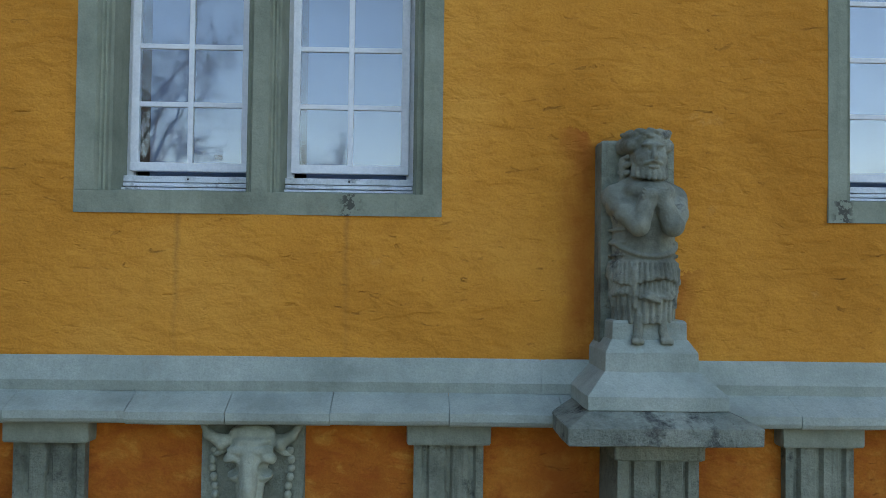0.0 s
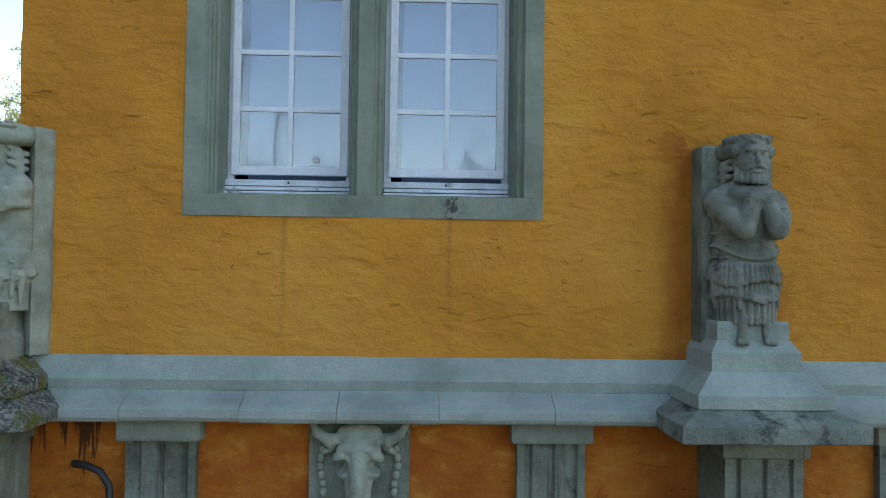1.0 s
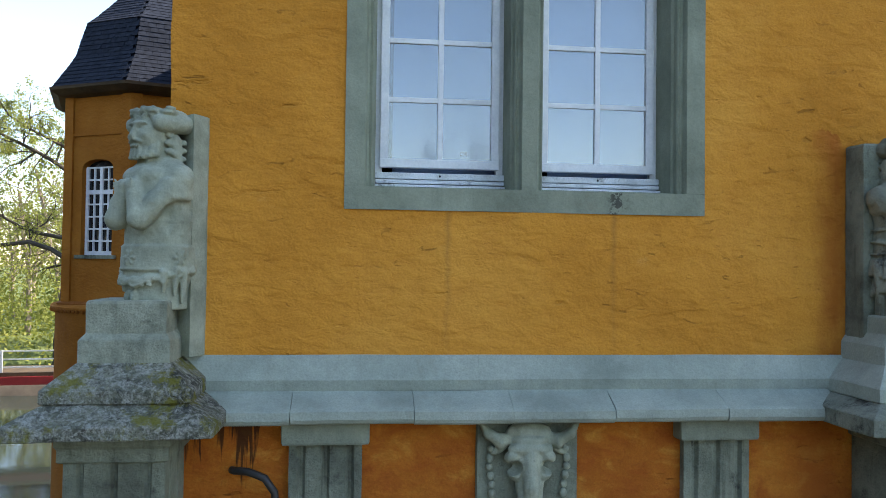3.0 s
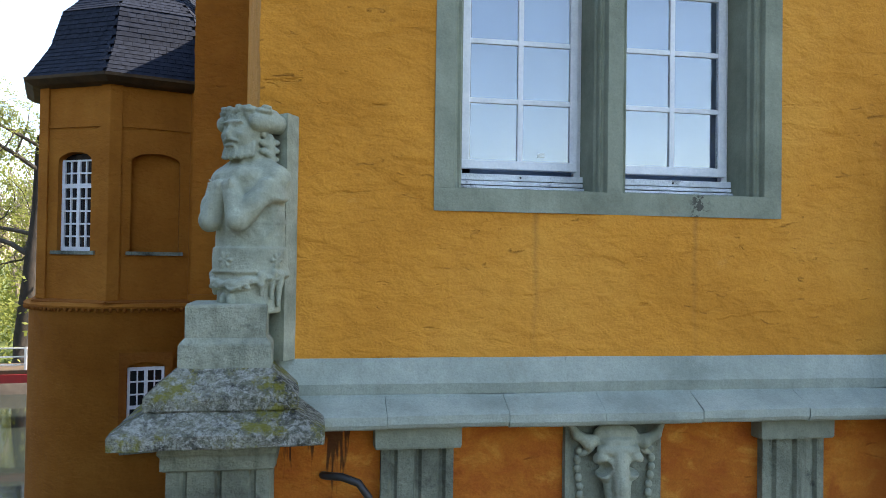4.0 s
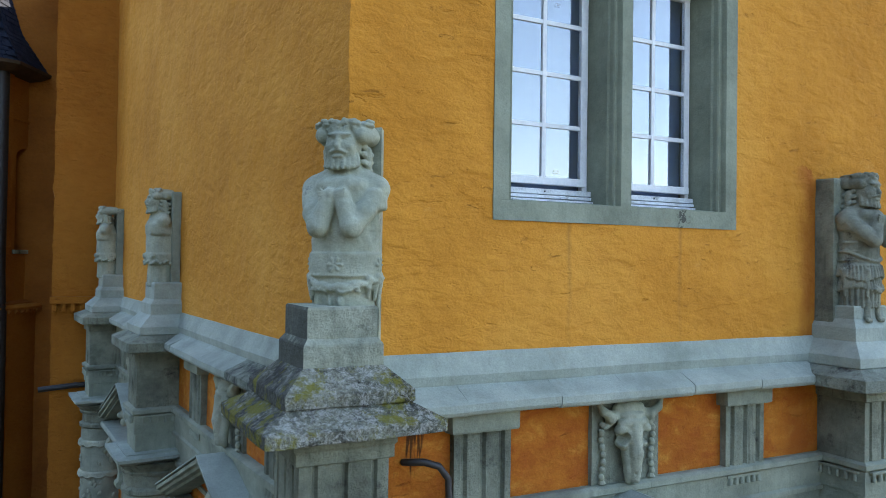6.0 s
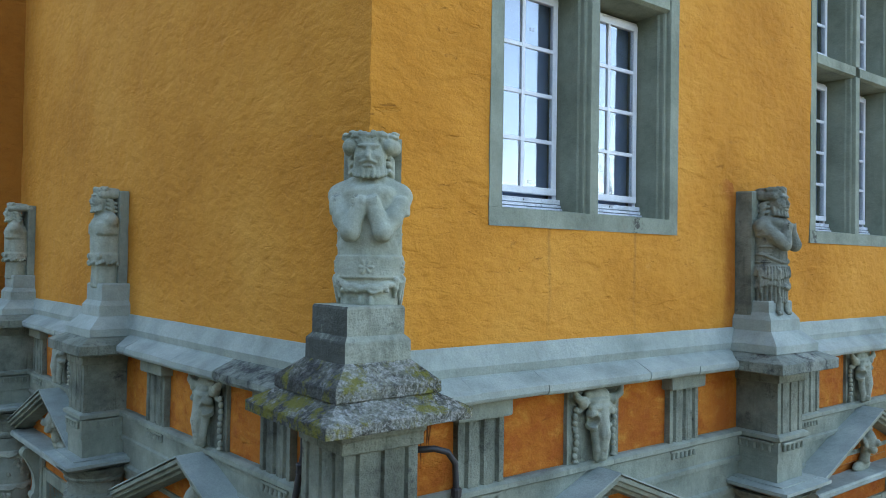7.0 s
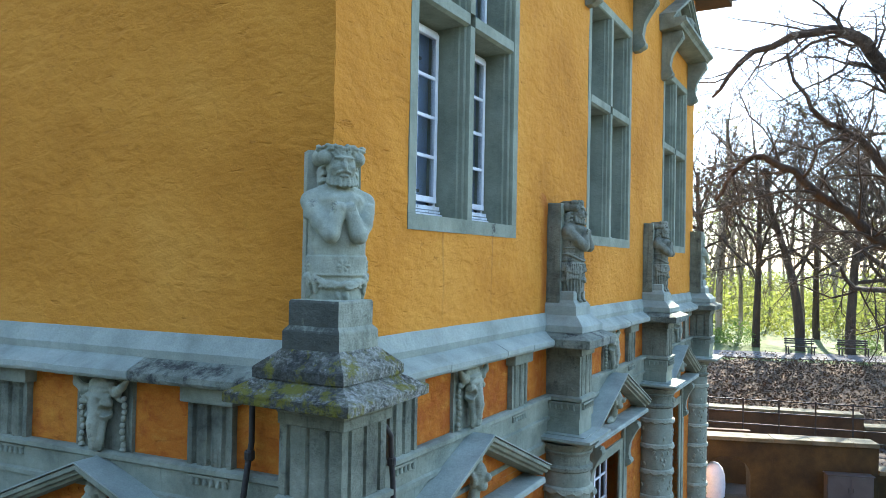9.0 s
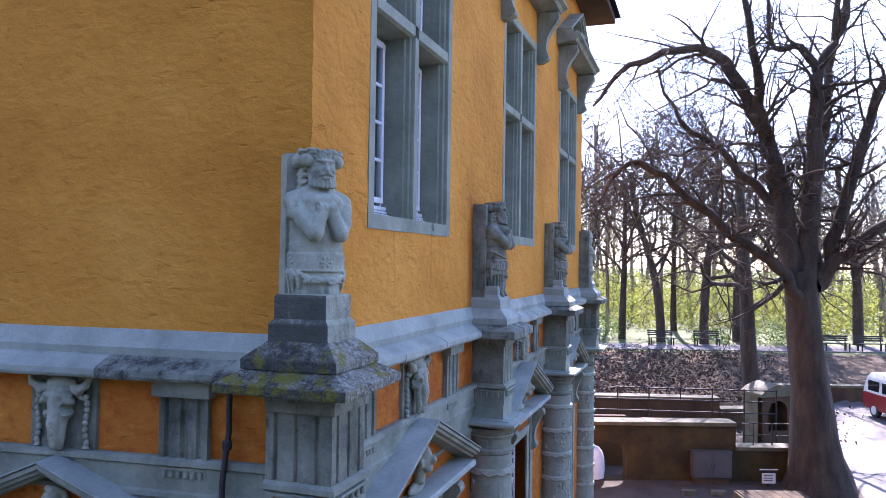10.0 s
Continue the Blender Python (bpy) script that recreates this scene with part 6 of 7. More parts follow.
def leaf_mesh(rng, runs, n, size):
    """Small young leaves scattered along the twigs."""
    tw = [r for r in runs if r[0] >= 3]
    verts, faces = [], []
    for _ in range(n):
        _, pts, _ = rng.choice(tw)
        p = pts[rng.randrange(1, len(pts))] + Vector((rng.gauss(0, 0.08), rng.gauss(0, 0.08), rng.gauss(0, 0.08)))
        a = Vector((rng.gauss(0, 1), rng.gauss(0, 1), rng.gauss(0, 1))).normalized() * size * rng.uniform(0.6, 1.3)
        b2 = a.cross(Vector((rng.gauss(0, 1), rng.gauss(0, 1), rng.gauss(0, 1)))).normalized() * size * 0.6
        i = len(verts)
        verts += [p, p + a * 0.5 + b2, p + a, p + a * 0.5 - b2]
        faces.append((i, i + 1, i + 2, i + 3))
    me = bpy.data.meshes.new("young_leaves")
    me.from_pydata(verts, [], faces)
    return me


def tree(label, x, y, z, height, radius, seed, top=4, spec=SPEC, bark=BARK, lean=(0, 0), limbs=None, leaves=0, leaf=0.05, flare=1.5, guided=()):
    rng = random.Random(seed)
    runs = []
    start = Vector((0, 0, -0.1))
    if limbs is None:
        branches(rng, start, Vector((lean[0], lean[1], 1)).normalized(), radius, height * 0.62, 0, top, runs, spec)
        lvl, pts, rad = runs[0]
        pts.insert(1, pts[0] + (pts[1] - pts[0]) * 0.12)
        rad.insert(0, radius * flare)
    else:
        pts = [start, Vector((0, 0, 0.5))] + [Vector((lean[0] * k, lean[1] * k, k)) for k in limbs[0]]
        rad = [radius * (1 + (flare - 1) * math.exp(-p.z / 1.3)) * (1 - 0.012 * p.z) for p in pts]
        runs.append((0, pts, rad))
        head = pts[-1]
        for dx, dy, dz, r, l in limbs[1]:
            branches(rng, head - Vector((0, 0, 0.35)), Vector((dx, dy, dz)).normalized(), r, l, 1, top, runs, spec)
        for k, dx, dy, dz, r, l in limbs[2]:
            branches(rng, Vector((lean[0] * k, lean[1] * k, k)), Vector((dx, dy, dz)).normalized(), r, l, 1, top, runs, spec)
    for way, r0, r1, kids in guided:                  # long limbs along chosen ways, with their side branches
        way = [Vector((*(Vector((0.399, -0.917)) * a + Vector((0.917, 0.399)) * b2), h)) for a, b2, h in way]
        pts = []
        for i in range(len(way) - 1):
            p0, p1, p2, p3 = way[max(i - 1, 0)], way[i], way[i + 1], way[min(i + 2, len(way) - 1)]
            for k in (0, 0.25, 0.5, 0.75):
                q = 0.5 * (2 * p1 + (p2 - p0) * k + (2 * p0 - 5 * p1 + 4 * p2 - p3) * k * k + (3 * p1 - p0 - 3 * p2 + p3) * k ** 3)
                pts.append(q + Vector((rng.gauss(0, 0.05), rng.gauss(0, 0.05), rng.gauss(0, 0.05))))
        pts.append(way[-1])
        rad = [r0 + (r1 - r0) * i / (len(pts) - 1) for i in range(len(pts))]
        runs.append((1, pts, rad))
        for c in range(kids):
            k = 0.12 + 0.88 * (c + rng.random()) / kids
            i = min(len(pts) - 2, int(k * (len(pts) - 1)))
            along = (pts[i + 1] - pts[i]).normalized()
            side = along.cross(Vector((rng.gauss(0, 1), rng.gauss(0, 1), rng.gauss(0, 1)))).normalized()
            ang = radians(rng.uniform(30, 80))
            branches(rng, pts[i], along * math.cos(ang) + side * math.sin(ang), min(0.07, rad[i] * rng.uniform(0.22, 0.42)), rng.uniform(1.4, 3.4), 2, top, runs, spec)
    t = empty("tree", label, "tree", "park trees", m=pose(x, y, z))
    part("trunk", tubes_mesh("trunk", [r for r in runs if r[0] == 0]), bark, t)
    part("crown", tubes_mesh("crown", [r for r in runs if r[0] > 0]), bark if top < 4 else TWIG if bark is BARK else bark, t)
    if leaves:
        part("young_leaves", leaf_mesh(rng, runs, leaves, leaf), BUD, t, "sparse yellow-green young leaves")
    return t


# the big old plane tree beside the yard
GNARLED = dict(SPEC, count=(7, 10, 8, 7), short=(0.95, 0.52, 0.5, 0.5), wiggle=(0.05, 0.2, 0.24, 0.28, 0.32), lift=(0.02, 0.04, 0.0, -0.04, -0.06), taper=(0.55, 0.72, 0.85, 0.9, 0.9), thin=0.005)
# its main limbs: (across, back, height) on the way, thickness at both ends, number of side branches
ARCH = ([(-0.8, 0.1, 6.2), (-1.1, 0.2, 8.9), (-1.4, 0.3, 10.0), (-2.5, 0.5, 12.3), (-3.5, 0.7, 13.1), (-5.5, 0.9, 12.5), (-6.6, 1.0, 11.3)], 0.34, 0.0375, 35)
ARCH_STEM = ([(-1.4, 0.3, 10.0), (-1.7, 0.2, 10.9), (-2.1, 0.0, 13.0), (-2.6, -0.2, 15.6)], 0.22, 0.06, 24)
MIDDLE = ([(-0.45, -0.1, 6.2), (-0.35, -0.2, 8.9), (-0.35, -0.3, 11.0), (-0.3, -0.4, 12.3), (0.3, -0.6, 13.8), (0.6, -0.8, 16.2)], 0.3, 0.0675, 27)
MIDDLE_SIDE = ([(-0.3, -0.4, 12.3), (-1.0, -0.3, 13.0), (-1.6, -0.2, 13.0), (-1.9, -0.2, 15.4)], 0.14, 0.0375, 16)
STEM_EAST = ([(-0.2, 0.1, 7.6), (-0.1, 0.3, 8.9), (0.5, 0.6, 11.1), (0.9, 0.9, 13.3), (1.3, 1.1, 16.2)], 0.26, 0.06, 24)
MOSSY = ([(-0.2, -0.1, 6.0), (0.2, -0.3, 7.3), (0.7, -0.6, 9.5), (1.1, -0.9, 11.4), (1.7, -1.1, 13.0), (2.3, -1.2, 15.5)], 0.24, 0.0525, 24)
LOW_EAST = ([(-0.2, -0.2, 5.9), (0.5, -0.5, 7.0), (2.0, -1.0, 8.2), (3.3, -1.3, 8.8), (5.2, -1.6, 10.2)], 0.22, 0.0375, 21)
LOW_WEST = ([(-0.6, -0.2, 5.4), (-1.6, -0.5, 6.5), (-3.0, -0.8, 7.4), (-4.5, -1.0, 8.5), (-5.7, -1.1, 9.3), (-6.4, -1.1, 9.1), (-7.0, -1.1, 8.2)], 0.2, 0.0375, 32)
RISING = ([(-0.9, 0.1, 7.9), (-2.2, 0.5, 9.3), (-3.0, 0.8, 10.2), (-3.9, 1.0, 11.0), (-4.5, 1.2, 12.6)], 0.16, 0.0375, 21)
TWIG_LOW = ([(-3.0, 0.8, 10.1), (-4.3, 0.6, 9.9), (-5.6, 0.4, 9.4)], 0.06, 0.015, 16)
TWIG_HIGH = ([(-2.0, 0.5, 11.7), (-3.1, 0.2, 12.0), (-4.0, 0.0, 11.5), (-5.3, -0.2, 10.9)], 0.06, 0.015, 16)
tree("huge bare old tree with mossy forked limbs", 16.5, -1.683, 0, 18, 0.5, 11, 4, dict(GNARLED, count=(7, 8, 8, 6), thin=0.004), PARKBARK, (-0.04, 0.092),
     ([0.9, 1.5, 2.2, 3.0, 4.5, 5.6, 6.4], [], []), flare=2.1,
     guided=[ARCH, ARCH_STEM, MIDDLE, MIDDLE_SIDE, STEM_EAST, MOSSY, LOW_EAST, LOW_WEST, RISING, TWIG_LOW, TWIG_HIGH])
tree("tall bare park tree on the bank", 28.03, -0.57, 0.75, 17, 0.38, 21, 4, GNARLED, PARKBARK, lean=(0.0, 0.0))
for i, (x, y, h, r) in enumerate(((41.4, 4.0, 18, 0.36), (41.5, 1.4, 19, 0.36), (42, 6.5, 17, 0.3), (44, -0.6, 18, 0.34), (45.5, -7.9, 19, 0.42), (47, -5.5, 18, 0.32), (43, 10.5, 18, 0.33), (50, 3.5, 19, 0.3), (38, -14.5, 17, 0.34))):
    tree("bare park tree behind the path", x, y, ground_z(x, y), h, r * 0.8, 40 + i, 4, dict(GNARLED, count=(12, 9, 6, 4), thin=0.01), PARKBARK)
# trees west and north-west, and those that mirror in the window panes
tree("broad tree with yellow-green young leaves by the moat", -20, 47, 0.2, 22, 0.5, 60, 4, GNARLED, leaves=26000, leaf=0.1)
tree("tree with young leaves behind the bridge", -29, 50, 0.5, 22, 0.45, 61, 4, GNARLED, leaves=26000, leaf=0.1)
for i, (x, y, h) in enumerate(((-12.4, -30, 22), (-7.8, -46, 18), (-19, -33, 22), (6, -52, 18))):
    tree("bare tree across the lawn", x, y, 0, h, 0.4, 80 + i, 4, dict(GNARLED, count=(9, 11, 9, 6), thin=0.011))


def woods(name, label, spots, seed, leaf_n, height):
    rng = random.Random(seed)
    vs, fs, lv, lf = [], [], [], []
    for x, y in spots:
        runs = []
        h = height * rng.uniform(0.75, 1.2)
        branches(rng, Vector((x, y, ground_z(x, y) - 0.2)), Vector((rng.gauss(0, 0.04), rng.gauss(0, 0.04), 1)).normalized(), rng.uniform(0.1, 0.26), h * 0.8, 0, 2, runs,
                 dict(SPEC, count=(11, 6, 4, 3), thin=0.014, short=(0.42, 0.5, 0.5, 0.5), lift=(0.02, 0.12, 0.05, 0, 0)))
        me = tubes_mesh("t", runs, (6, 3, 3, 3, 3))
        o = len(vs)
        vs += [v.co.copy() for v in me.vertices]
        fs += [tuple(o + i for i in p.vertices) for p in me.polygons]
        bpy.data.meshes.remove(me)
        tw = [r for r in runs if r[0] == 2]
        for _ in range(leaf_n):
            p = rng.choice(rng.choice(tw)[1]) + Vector((rng.gauss(0, 0.25), rng.gauss(0, 0.25), rng.gauss(0, 0.25)))
            a = Vector((rng.gauss(0, 1), rng.gauss(0, 1), rng.gauss(0, 1))).normalized() * 0.16
            b2 = a.cross(Vector((rng.gauss(0, 1), rng.gauss(0, 1), rng.gauss(0, 1)))).normalized() * 0.1
            i = len(lv)
            lv += [p - a, p + b2, p + a, p - b2]
            lf.append((i, i + 1, i + 2, i + 3))
    me = bpy.data.meshes.new(name)
    me.from_pydata(vs, [], fs)
    w = obj(name, me, HAZY_TWIG, label, "woods", kind="stuff")
    if lv:
        me = bpy.data.meshes.new("leaves")
        me.from_pydata(lv, [], lf)
        tagged(part("leaves", me, BUD, w), kind="stuff")


rng = random.Random(5)
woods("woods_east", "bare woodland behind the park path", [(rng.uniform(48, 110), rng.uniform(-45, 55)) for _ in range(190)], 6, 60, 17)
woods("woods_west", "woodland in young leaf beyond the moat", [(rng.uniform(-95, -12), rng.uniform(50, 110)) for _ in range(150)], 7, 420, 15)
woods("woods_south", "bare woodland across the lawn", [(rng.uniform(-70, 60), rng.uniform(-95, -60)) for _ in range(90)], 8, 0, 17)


# ---- yard walls, bank and path ----
def wall_run(name, label, p, q, z0, z1, thick, material, coping=True, kind="structure", seed=0.0):
    """A straight wall from p to q with a coping of separate stones."""
    d = Vector((q[0] - p[0], q[1] - p[1], 0))
    m = Matrix.Translation((p[0], p[1], 0)) @ Matrix.Rotation(math.atan2(d.y, d.x), 4, "Z")
    w = obj(name, slab_wall(bmesh.new(), 0, d.length, z0, z1, [], 0.0, thick, 0.5, 0.02, seed), material, label, "wall", kind=kind, m=m)
    if coping:
        rng2 = random.Random(name)
        x = 0.0
        while x < d.length - 0.1:
            l = min(rng2.uniform(0.7, 1.1), d.length - x)
            part("coping_stone", cube(x + 0.004, x + l - 0.004, -0.07, thick + 0.07, z1 + rng2.uniform(0.0, 0.006), z1 + 0.12, 0.012), COPING, w)
            x += l
    return w


# yard wall with an arched passage, facing the house
yw = obj("yard_wall", ring_panel(1.2, 0.0, 1.65, arch_poly(0.62, 0.01, 1.2, 0.5), 0.0, 0.5), BRICK, "brown brick yard wall with an arched passage and pale coping", "wall", kind="structure",
         m=pose(15.085, 4.28, 0, 0, 0, -70))
part("coping_stone", cube(-1.2, 1.2, -0.07, 0.57, 1.652, 1.76, 0.012), COPING, yw)
wall_run("yard_wall_long", "long brown brick yard wall with pale coping", (15.497, 3.15), (16.434, 0.587), 0, 1.65, 0.5, BRICK, seed=3)
wall_run("yard_wall_low", "low brown brick yard wall carrying an iron railing", (16.434, 0.587), (17.05, -1.1), 0, 0.92, 0.45, BRICK, seed=6)
low = empty("railing", "short black iron railing on the low yard wall", "railing", m=pose(16.64, 0.66, 1.04, 0, 0, -70))
for x in (0.03, 0.62, 1.2, 1.78):
    part("post", cube(x - 0.014, x + 0.014, -0.014, 0.014, 0, 0.68, 0.003), IRON, low)
for z in (0.3, 0.66):
    part("rail", tube(bmesh.new(), [(0.0, 0, z), (1.8, 0, z)], 0.014, 6), IRON, low)
# added wall: stops the sun behind the arch and gives the passage its dark
obj("passage_back", cube(-1.0, 1.0, 1.6, 1.8, 0.0, 1.6), DARKWALL, "dark wall added behind the arched passage to keep it dim", "wall", kind="structure", m=pose(15.085, 4.28, 0, 0, 0, -70))
wall_run("yard_wall_far", "brown brick yard wall running behind the house", (12.6, 11.2), (14.675, 5.41), 0, 1.65, 0.5, BRICK, seed=4)
wall_run("bank_wall", "dark brown retaining wall under the leaf-strewn bank", (21.5, 10.2), (24.26, 0.87), -0.4, 1.05, 0.5, DARKWALL, seed=7)
wall_run("bank_wall_low", "low dark kerb wall at the foot of the bank", (24.27, 0.84), bank_xy(30.2, 14.4), -0.4, 0.62, 0.5, DARKWALL, seed=8)
wall_run("bank_wall_side", "dark retaining wall beside the road", bank_xy(30.75, 14.5), bank_xy(35.3, 15.2), -0.4, 0.74, 0.4, DARKWALL, seed=9)
wall_run("bank_wall_road", "dark retaining wall along the pale road", bank_xy(35.4, 15.3), bank_xy(35.4, 40.0), -0.4, 0.74, 0.4, DARKWALL, seed=10)
# path behind the bank
obj("park_path", cube(-45.0, 45.0, 0, 3.0, 1.5, 1.64, 0.02), GRAVEL, "pale gravel park path", "path", kind="structure", m=pose(*bank_xy(42.6, 16.9), 0, 0, 0, -70.6))

fence = empty("railing", "black iron railing along the lane", "railing")
A, B = Vector((18.6, 6.5, 0)), Vector((20.6, -0.9, 0))
for i in range(8):
    p = A.lerp(B, i / 7)
    part("post", cube(p.x - 0.025, p.x + 0.025, p.y - 0.025, p.y + 0.025, 0.0, 2.2, 0.004), IRON, fence)
for z in (1.35, 1.75, 2.15):
    part("rail", tube(bmesh.new(), [(A.x, A.y, z), (B.x, B.y, z)], 0.022, 6), IRON, fence)

cab = empty("cabinet", "grey metal two-door service cabinet against the wall", "cabinet", m=pose(16.14, 1.36, 0.0, 0, 0, -70) @ Matrix.Diagonal((0.78, 0.78, 0.76, 1)))
part("body", cube(-0.75, 0.75, -0.4, -0.02, 0.22, 1.22, 0.015), METALGREY, cab)
for s in (-1, 1):
    d = part("door", cube(0.01 if s > 0 else -0.73, 0.73 if s > 0 else -0.01, -0.425, -0.402, 0.26, 1.18, 0.006), METALGREY, cab)
    part("handle", cube(s * 0.07 - 0.012, s * 0.07 + 0.012, -0.445, -0.425, 0.65, 0.8, 0.004), IRON, d)
part("plinth", cube(-0.7, 0.7, -0.36, -0.05, 0.0, 0.22), DARKWALL, cab)
part("top", cube(-0.78, 0.78, -0.44, -0.005, 1.221, 1.25, 0.008), METALGREY, cab)
for x in (-0.35, 0.5, 1.6):
    q = Matrix.Translation((15.35, 1.85, 0)) @ Matrix.Rotation(radians(-70), 4, "Z")
    obj("kerb_block", cube(-0.2, 0.2, -0.08, 0.08, 0.0, 0.14, 0.02), COPING, "low pale stone block on the yard", "stone", "kerb blocks", m=q @ pose(x, -0.8, 0))
sg = empty("sign", "small white sign board on a post", "sign", m=pose(16.12, -0.3, 0, 0, 0, -70))
part("board", cube(-0.2, 0.2, -0.03, 0.0, 0.12, 0.42, 0.008), CREAM, sg)
part("post", cube(-0.03, 0.03, 0.002, 0.05, 0.0, 0.5), IRON, sg)
part("hood", cube(-0.27, 0.27, -0.08, 0.04, 0.5, 0.535, 0.006), METALGREY, sg)
for z in (0.34, 0.27, 0.2):
    part("text_bar", cube(-0.15, 0.12, -0.034, -0.031, z, z + 0.025), METALGREY, sg)
# small roofed well house by the tree
hut = empty("well_house", "small stone well house with a dark arch and mossy rounded cap", "well house", m=pose(21.7, -0.75, 0, 0, 0, -52))
part("front_wall", ring_panel(0.72, 0.0, 1.85, arch_poly(0.42, 0.6, 1.7, 0.42), -0.45, -0.25), DARKWALL, hut)
for s in (-1, 1):
    part("side_wall", cube(s * 0.62 - 0.1, s * 0.62 + 0.1, -0.249, 0.5, 0, 1.85, 0.01), COPING, hut)
part("back_wall", cube(-0.52, 0.52, 0.35, 0.5, 0, 1.85), DARKWALL, hut)
part("cap", prism_y(bmesh.new(), [(-0.8, 1.852), (0.8, 1.852), (0.8, 1.95), (0.55, 2.12), (0.25, 2.24), (0.0, 2.28), (-0.25, 2.24), (-0.55, 2.12), (-0.8, 1.95)], -0.52, 0.56), COPING, hut)
# wooden lid in the lower yard
lid = empty("cellar_hatch", "low boarded cellar hatch on the yard", "hatch", m=pose(14.3, -0.4, 0, 0, 0, -70))
part("frame", cube(-0.95, 0.95, -0.7, 0.7, 0, 0.22, 0.02), COPING, lid)
for i in range(7):
    part("board", cube(-0.9 + i * 0.26, -0.655 + i * 0.26, -0.64, 0.64, 0.222, 0.25, 0.006), DARKWALL, lid)


# rounded white dome put in the arched passage for the bright patch there
bm = lathe(bmesh.new(), [(0.36, 0.02), (0.38, 0.3), (0.36, 0.6), (0.3, 0.8), (0.2, 0.92), (0.07, 0.96)], 24)
obj("white_dome", bm, WHITE, "rounded white dome in the arched passage", "cover", m=pose(15.2, 4.72, 0), smooth=True)

# ---- benches ----
def bench():
    t = empty("bench", "dark slatted park bench beside the path", "bench", "park benches")
    for i in range(4):
        part("seat_slat", cube(-0.8, 0.8, -0.22 + i * 0.11, -0.13 + i * 0.11, 0.42, 0.45, 0.005), IRON, t)
    for i in range(3):
        part("back_slat", cube(-0.8, 0.8, 0.25, 0.28, 0.55 + i * 0.12, 0.64 + i * 0.12, 0.005), IRON, t)
    for s in (-1, 1):
        for y in (-0.2, 0.22):
            part("leg", cube(s * 0.68 - 0.03, s * 0.68 + 0.03, y - 0.03, y + 0.03, 0, 0.42), IRON, t)
        part("back_post", cube(s * 0.68 - 0.025, s * 0.68 + 0.025, 0.28, 0.32, 0.0, 0.9), IRON, t)
    return t


bn = bench()
bn.matrix_basis = pose(*bank_xy(43.1, 23.1), 1.64, 0, 0, -70.6)
for k, l in ((43.1, 25.2), (44.9, 16.2), (44.9, 13.4)):
    copy_thing(bn, pose(*bank_xy(k, l), 1.64, 0, 0, -70.6))


# ---- parked van ----
van = empty("van", "parked red and cream van on the pale road", "van", m=pose(27.9, -6.8, 0, 0, 0, 200))
body = tiers(bmesh.new(), [(-2.1, 2.1, -0.85, 0.85, 0.35), (-2.15, 2.15, -0.88, 0.88, 0.55), (-2.15, 2.15, -0.88, 0.88, 1.05)])
part("lower_body", body, RED, van)
part("upper_body", tiers(bmesh.new(), [(-2.13, 2.12, -0.87, 0.87, 1.051), (-1.98, 2.0, -0.8, 0.8, 1.7), (-1.8, 1.85, -0.7, 0.7, 1.92)]), CREAM, van)
for s in (-1, 1):
    for x in (-1.4, -0.4, 0.6, 1.4):
        part("window", cube(x - 0.38, x + 0.38, min(s * 0.84, s * 0.87), max(s * 0.84, s * 0.87), 1.15, 1.6, 0.01), DARKGLASS, van)
    for x in (-1.35, 1.35):
        wh = part("wheel", lathe(bmesh.new(), [(0.2, -0.09), (0.32, -0.08), (0.33, 0.0), (0.32, 0.08), (0.2, 0.09)], 20), TYRE, van, m=pose(x, s * 0.78, 0.33, 90))
        part("rim", lathe(bmesh.new(), [(0.19, -0.1), (0.19, 0.1)], 16), CREAM, wh)
part("windscreen", cube(2.0, 2.06, -0.72, 0.72, 1.15, 1.62, 0.01), DARKGLASS, van, m=pose(0.02, 0, 0))
for s in (-1, 1):
    part("headlight", ball(bmesh.new(), (2.15, s * 0.6, 0.8), (0.04, 0.11, 0.11), None, 12), CREAM, van, smooth=True)
part("bumper", cube(2.14, 2.24, -0.88, 0.88, 0.35, 0.5, 0.02), CREAM, van)


# ---- shrubs and undergrowth ----
def shrub(x, y, r, h, material, seed, n=900, leaf=0.07):
    rng2 = random.Random(seed)
    vs, fs = [], []
    for _ in range(n):
        a, k = rng2.uniform(0, 6.28), rng2.random() ** 0.5
        p = Vector((r * k * math.cos(a), r * k * math.sin(a), h * rng2.random() ** 0.8 * (1 - 0.6 * k * k)))
        d = Vector((rng2.gauss(0, 1), rng2.gauss(0, 1), rng2.gauss(0, 1))).normalized() * leaf * rng2.uniform(0.6, 1.4)
        e = d.cross(Vector((rng2.gauss(0, 1), rng2.gauss(0, 1), rng2.gauss(0, 1)))).normalized() * leaf * 0.6
        i = len(vs)
        vs += [p - d, p + e, p + d, p - e]
        fs.append((i, i + 1, i + 2, i + 3))
    me = bpy.data.meshes.new("shrub")
    me.from_pydata(vs, [], fs)
    return obj("shrub", me, material, "loose evergreen shrub on the bank", "shrub", "park shrubs", m=pose(x, y, ground_z(x, y)))


for i, (x, y, r, h) in enumerate(((42.3, 7.6, 1.4, 1.7), (42.5, -2.6, 1.8, 1.9), (43.5, -4.2, 1.6, 1.6), (43.5, 9.5, 1.5, 1.2), (39, 13.5, 1.3, 1.5), (43, 1.0, 1.2, 1.0))):
    shrub(x, y, r, h, SHRUB, 200 + i)


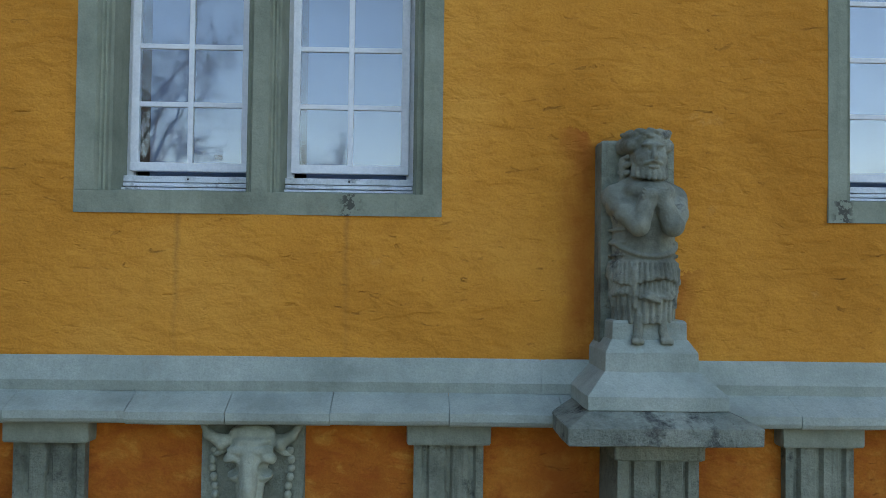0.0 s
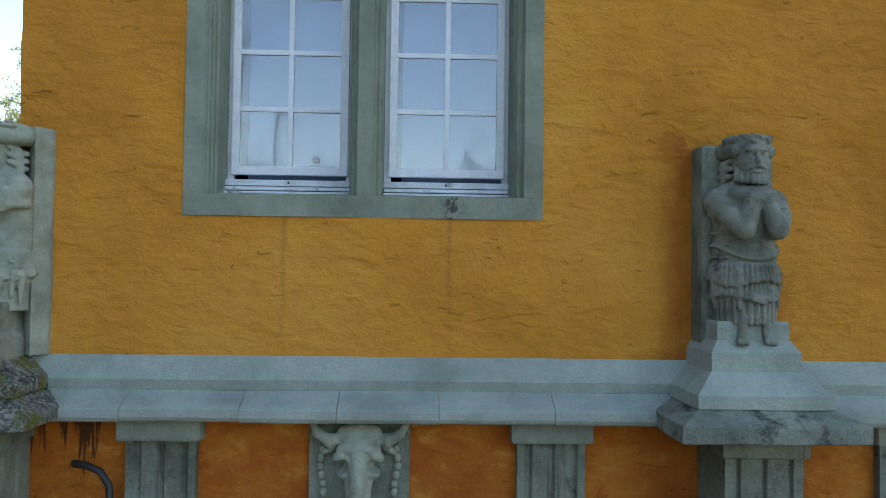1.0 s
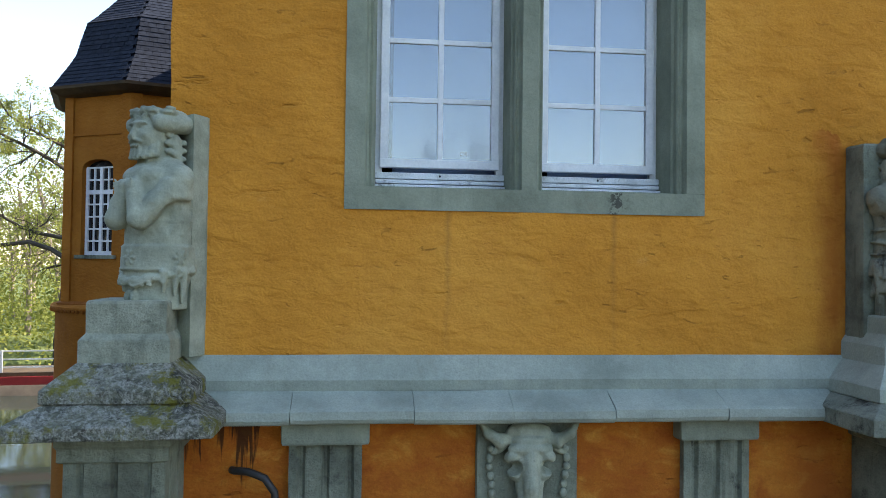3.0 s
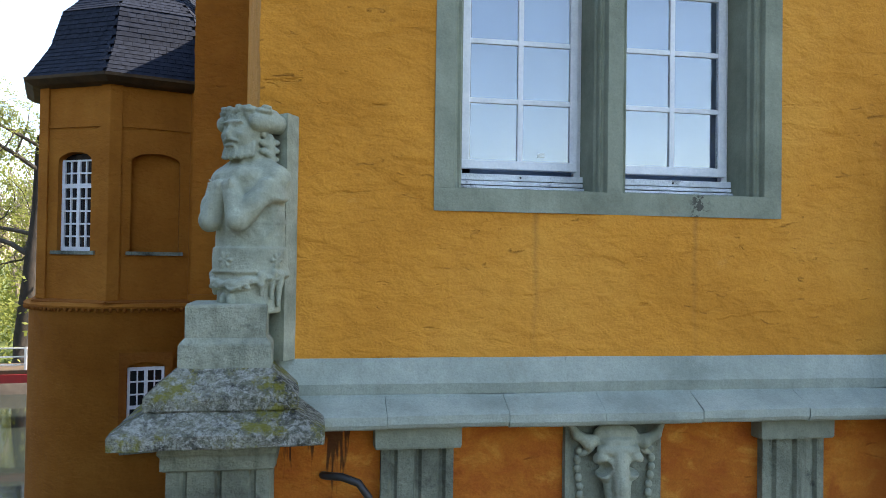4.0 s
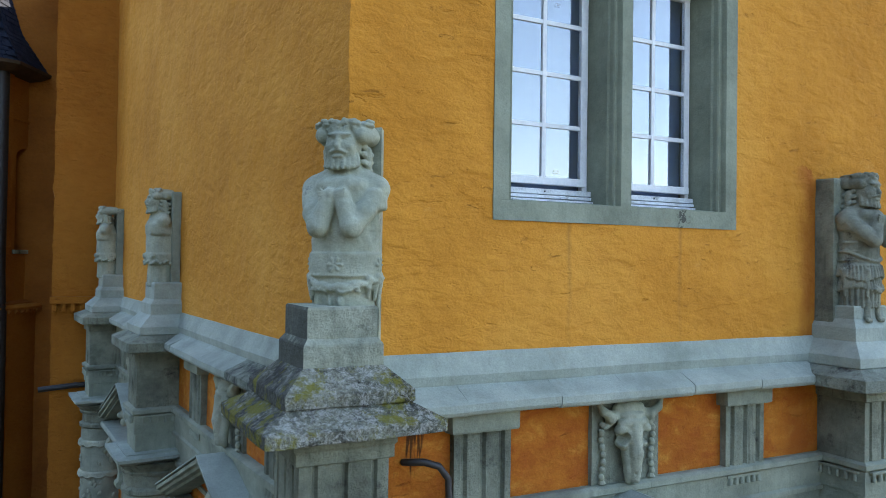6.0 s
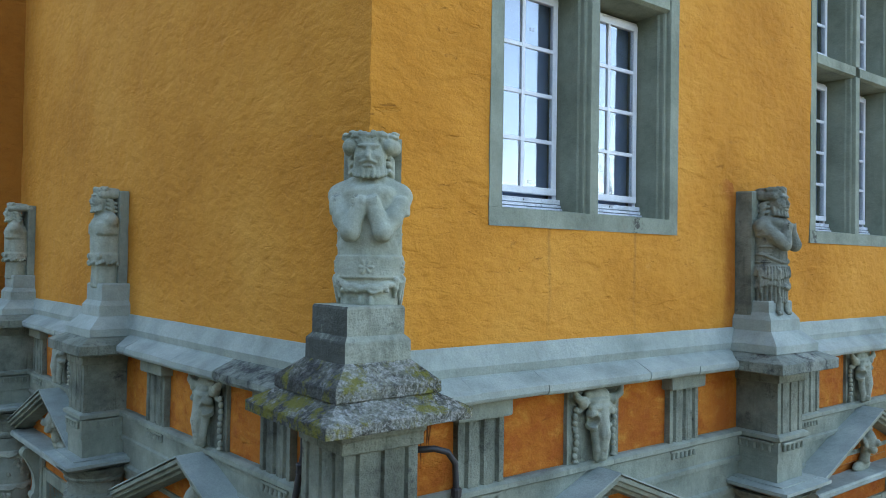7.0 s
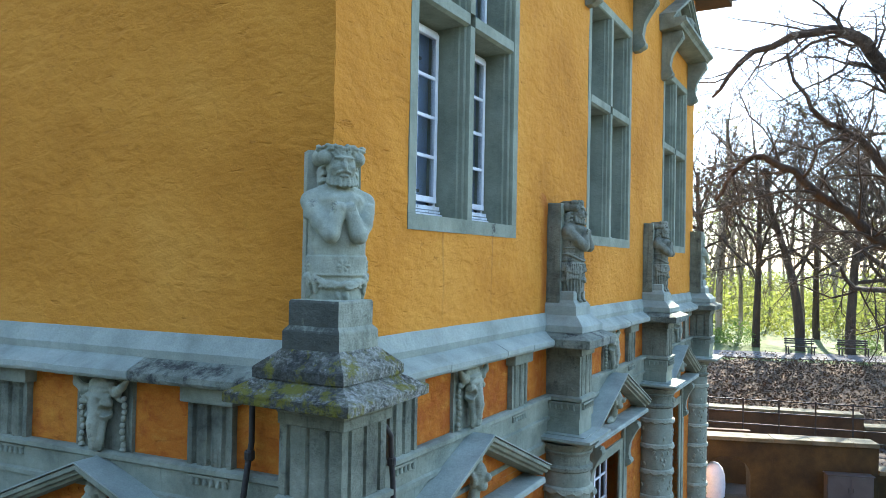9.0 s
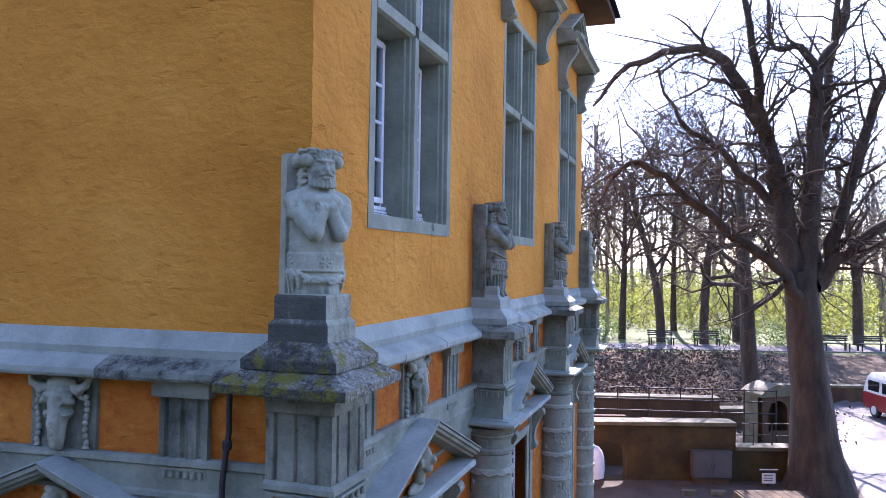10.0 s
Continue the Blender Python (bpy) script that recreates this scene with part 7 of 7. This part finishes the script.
def undergrowth(name, label, material, region, n, size, hmax, seed):
    """Scattered young growth close over the ground, far off."""
    rng2 = random.Random(seed)
    vs, fs = [], []
    clumps = [(rng2.uniform(*region[0]), rng2.uniform(*region[1]), rng2.uniform(0.4, 1.0)) for _ in range(n // 110)]
    for _ in range(n):
        cx, cy, ch = rng2.choice(clumps)
        x, y = cx + rng2.gauss(0, 1.3), cy + rng2.gauss(0, 1.3)
        p = Vector((x, y, ground_z(x, y) + rng2.random() ** 1.3 * hmax * ch))
        d = Vector((rng2.gauss(0, 1), rng2.gauss(0, 1), rng2.gauss(0, 1))).normalized() * size * rng2.uniform(0.5, 1.4)
        e = d.cross(Vector((rng2.gauss(0, 1), rng2.gauss(0, 1), rng2.gauss(0, 1)))).normalized() * size * 0.6
        i = len(vs)
        vs += [p - d, p + e, p + d, p - e]
        fs.append((i, i + 1, i + 2, i + 3))
    me = bpy.data.meshes.new(name)
    me.from_pydata(vs, [], fs)
    return obj(name, me, material, label, "undergrowth", kind="stuff")


undergrowth("undergrowth_east", "bright green spring undergrowth in the park wood", BUD, ((50, 95), (-45, 50)), 110000, 0.14, 5.0, 91)
undergrowth("undergrowth_west", "yellow-green spring undergrowth beyond the moat", BUD, ((-80, -10), (46, 90)), 50000, 0.16, 7.0, 92)
undergrowth("leaf_litter", "dead brown leaves on the bank", LITTER, ((24.5, 37), (-2, 14)), 16000, 0.07, 0.08, 93)

# the mirrored tree line, made dense to hold back light from the low sky
undergrowth("thicket_south", "dense bare thicket across the lawn, filled in to block low sky", TWIG, ((-70, 60), (-75, -58)), 30000, 0.5, 15.0, 94)

# added out of view: blocks low west sky so the side wall darkens
undergrowth("unseen_screen_west", "unseen thicket added to keep west sky light off the side wall", TWIG, ((-46, -31), (-55, 20)), 36000, 0.55, 28.0, 95)

# ---- bridge over the moat ----
br = empty("bridge", "moat bridge with a red beam and pale railing", "bridge", m=pose(-16.5, 36.0, 0, 0, 0, 8))
part("deck", cube(-16, 4, -1.2, 1.2, 1.3, 1.5, 0.02), DARKWALL, br)
part("beam", cube(-16, 4, -1.28, -1.205, 0.95, 1.32, 0.01), RED, br, "dark red painted beam")
for i in range(9):
    part("railing_post", cube(-15.9 + i * 2.4, -15.8 + i * 2.4, -1.19, -1.1, 1.5, 2.5, 0.008), CREAM, br)
for z in (1.7, 2.05, 2.42):
    part("railing_bar", cube(-16, 4, -1.17, -1.12, z, z + 0.06), CREAM, br)
for x in (-12, -5, 2):
    part("bridge_pier", cube(x - 0.5, x + 0.5, -1.0, 1.0, -2.4, 1.3, 0.03), BRICK, br)
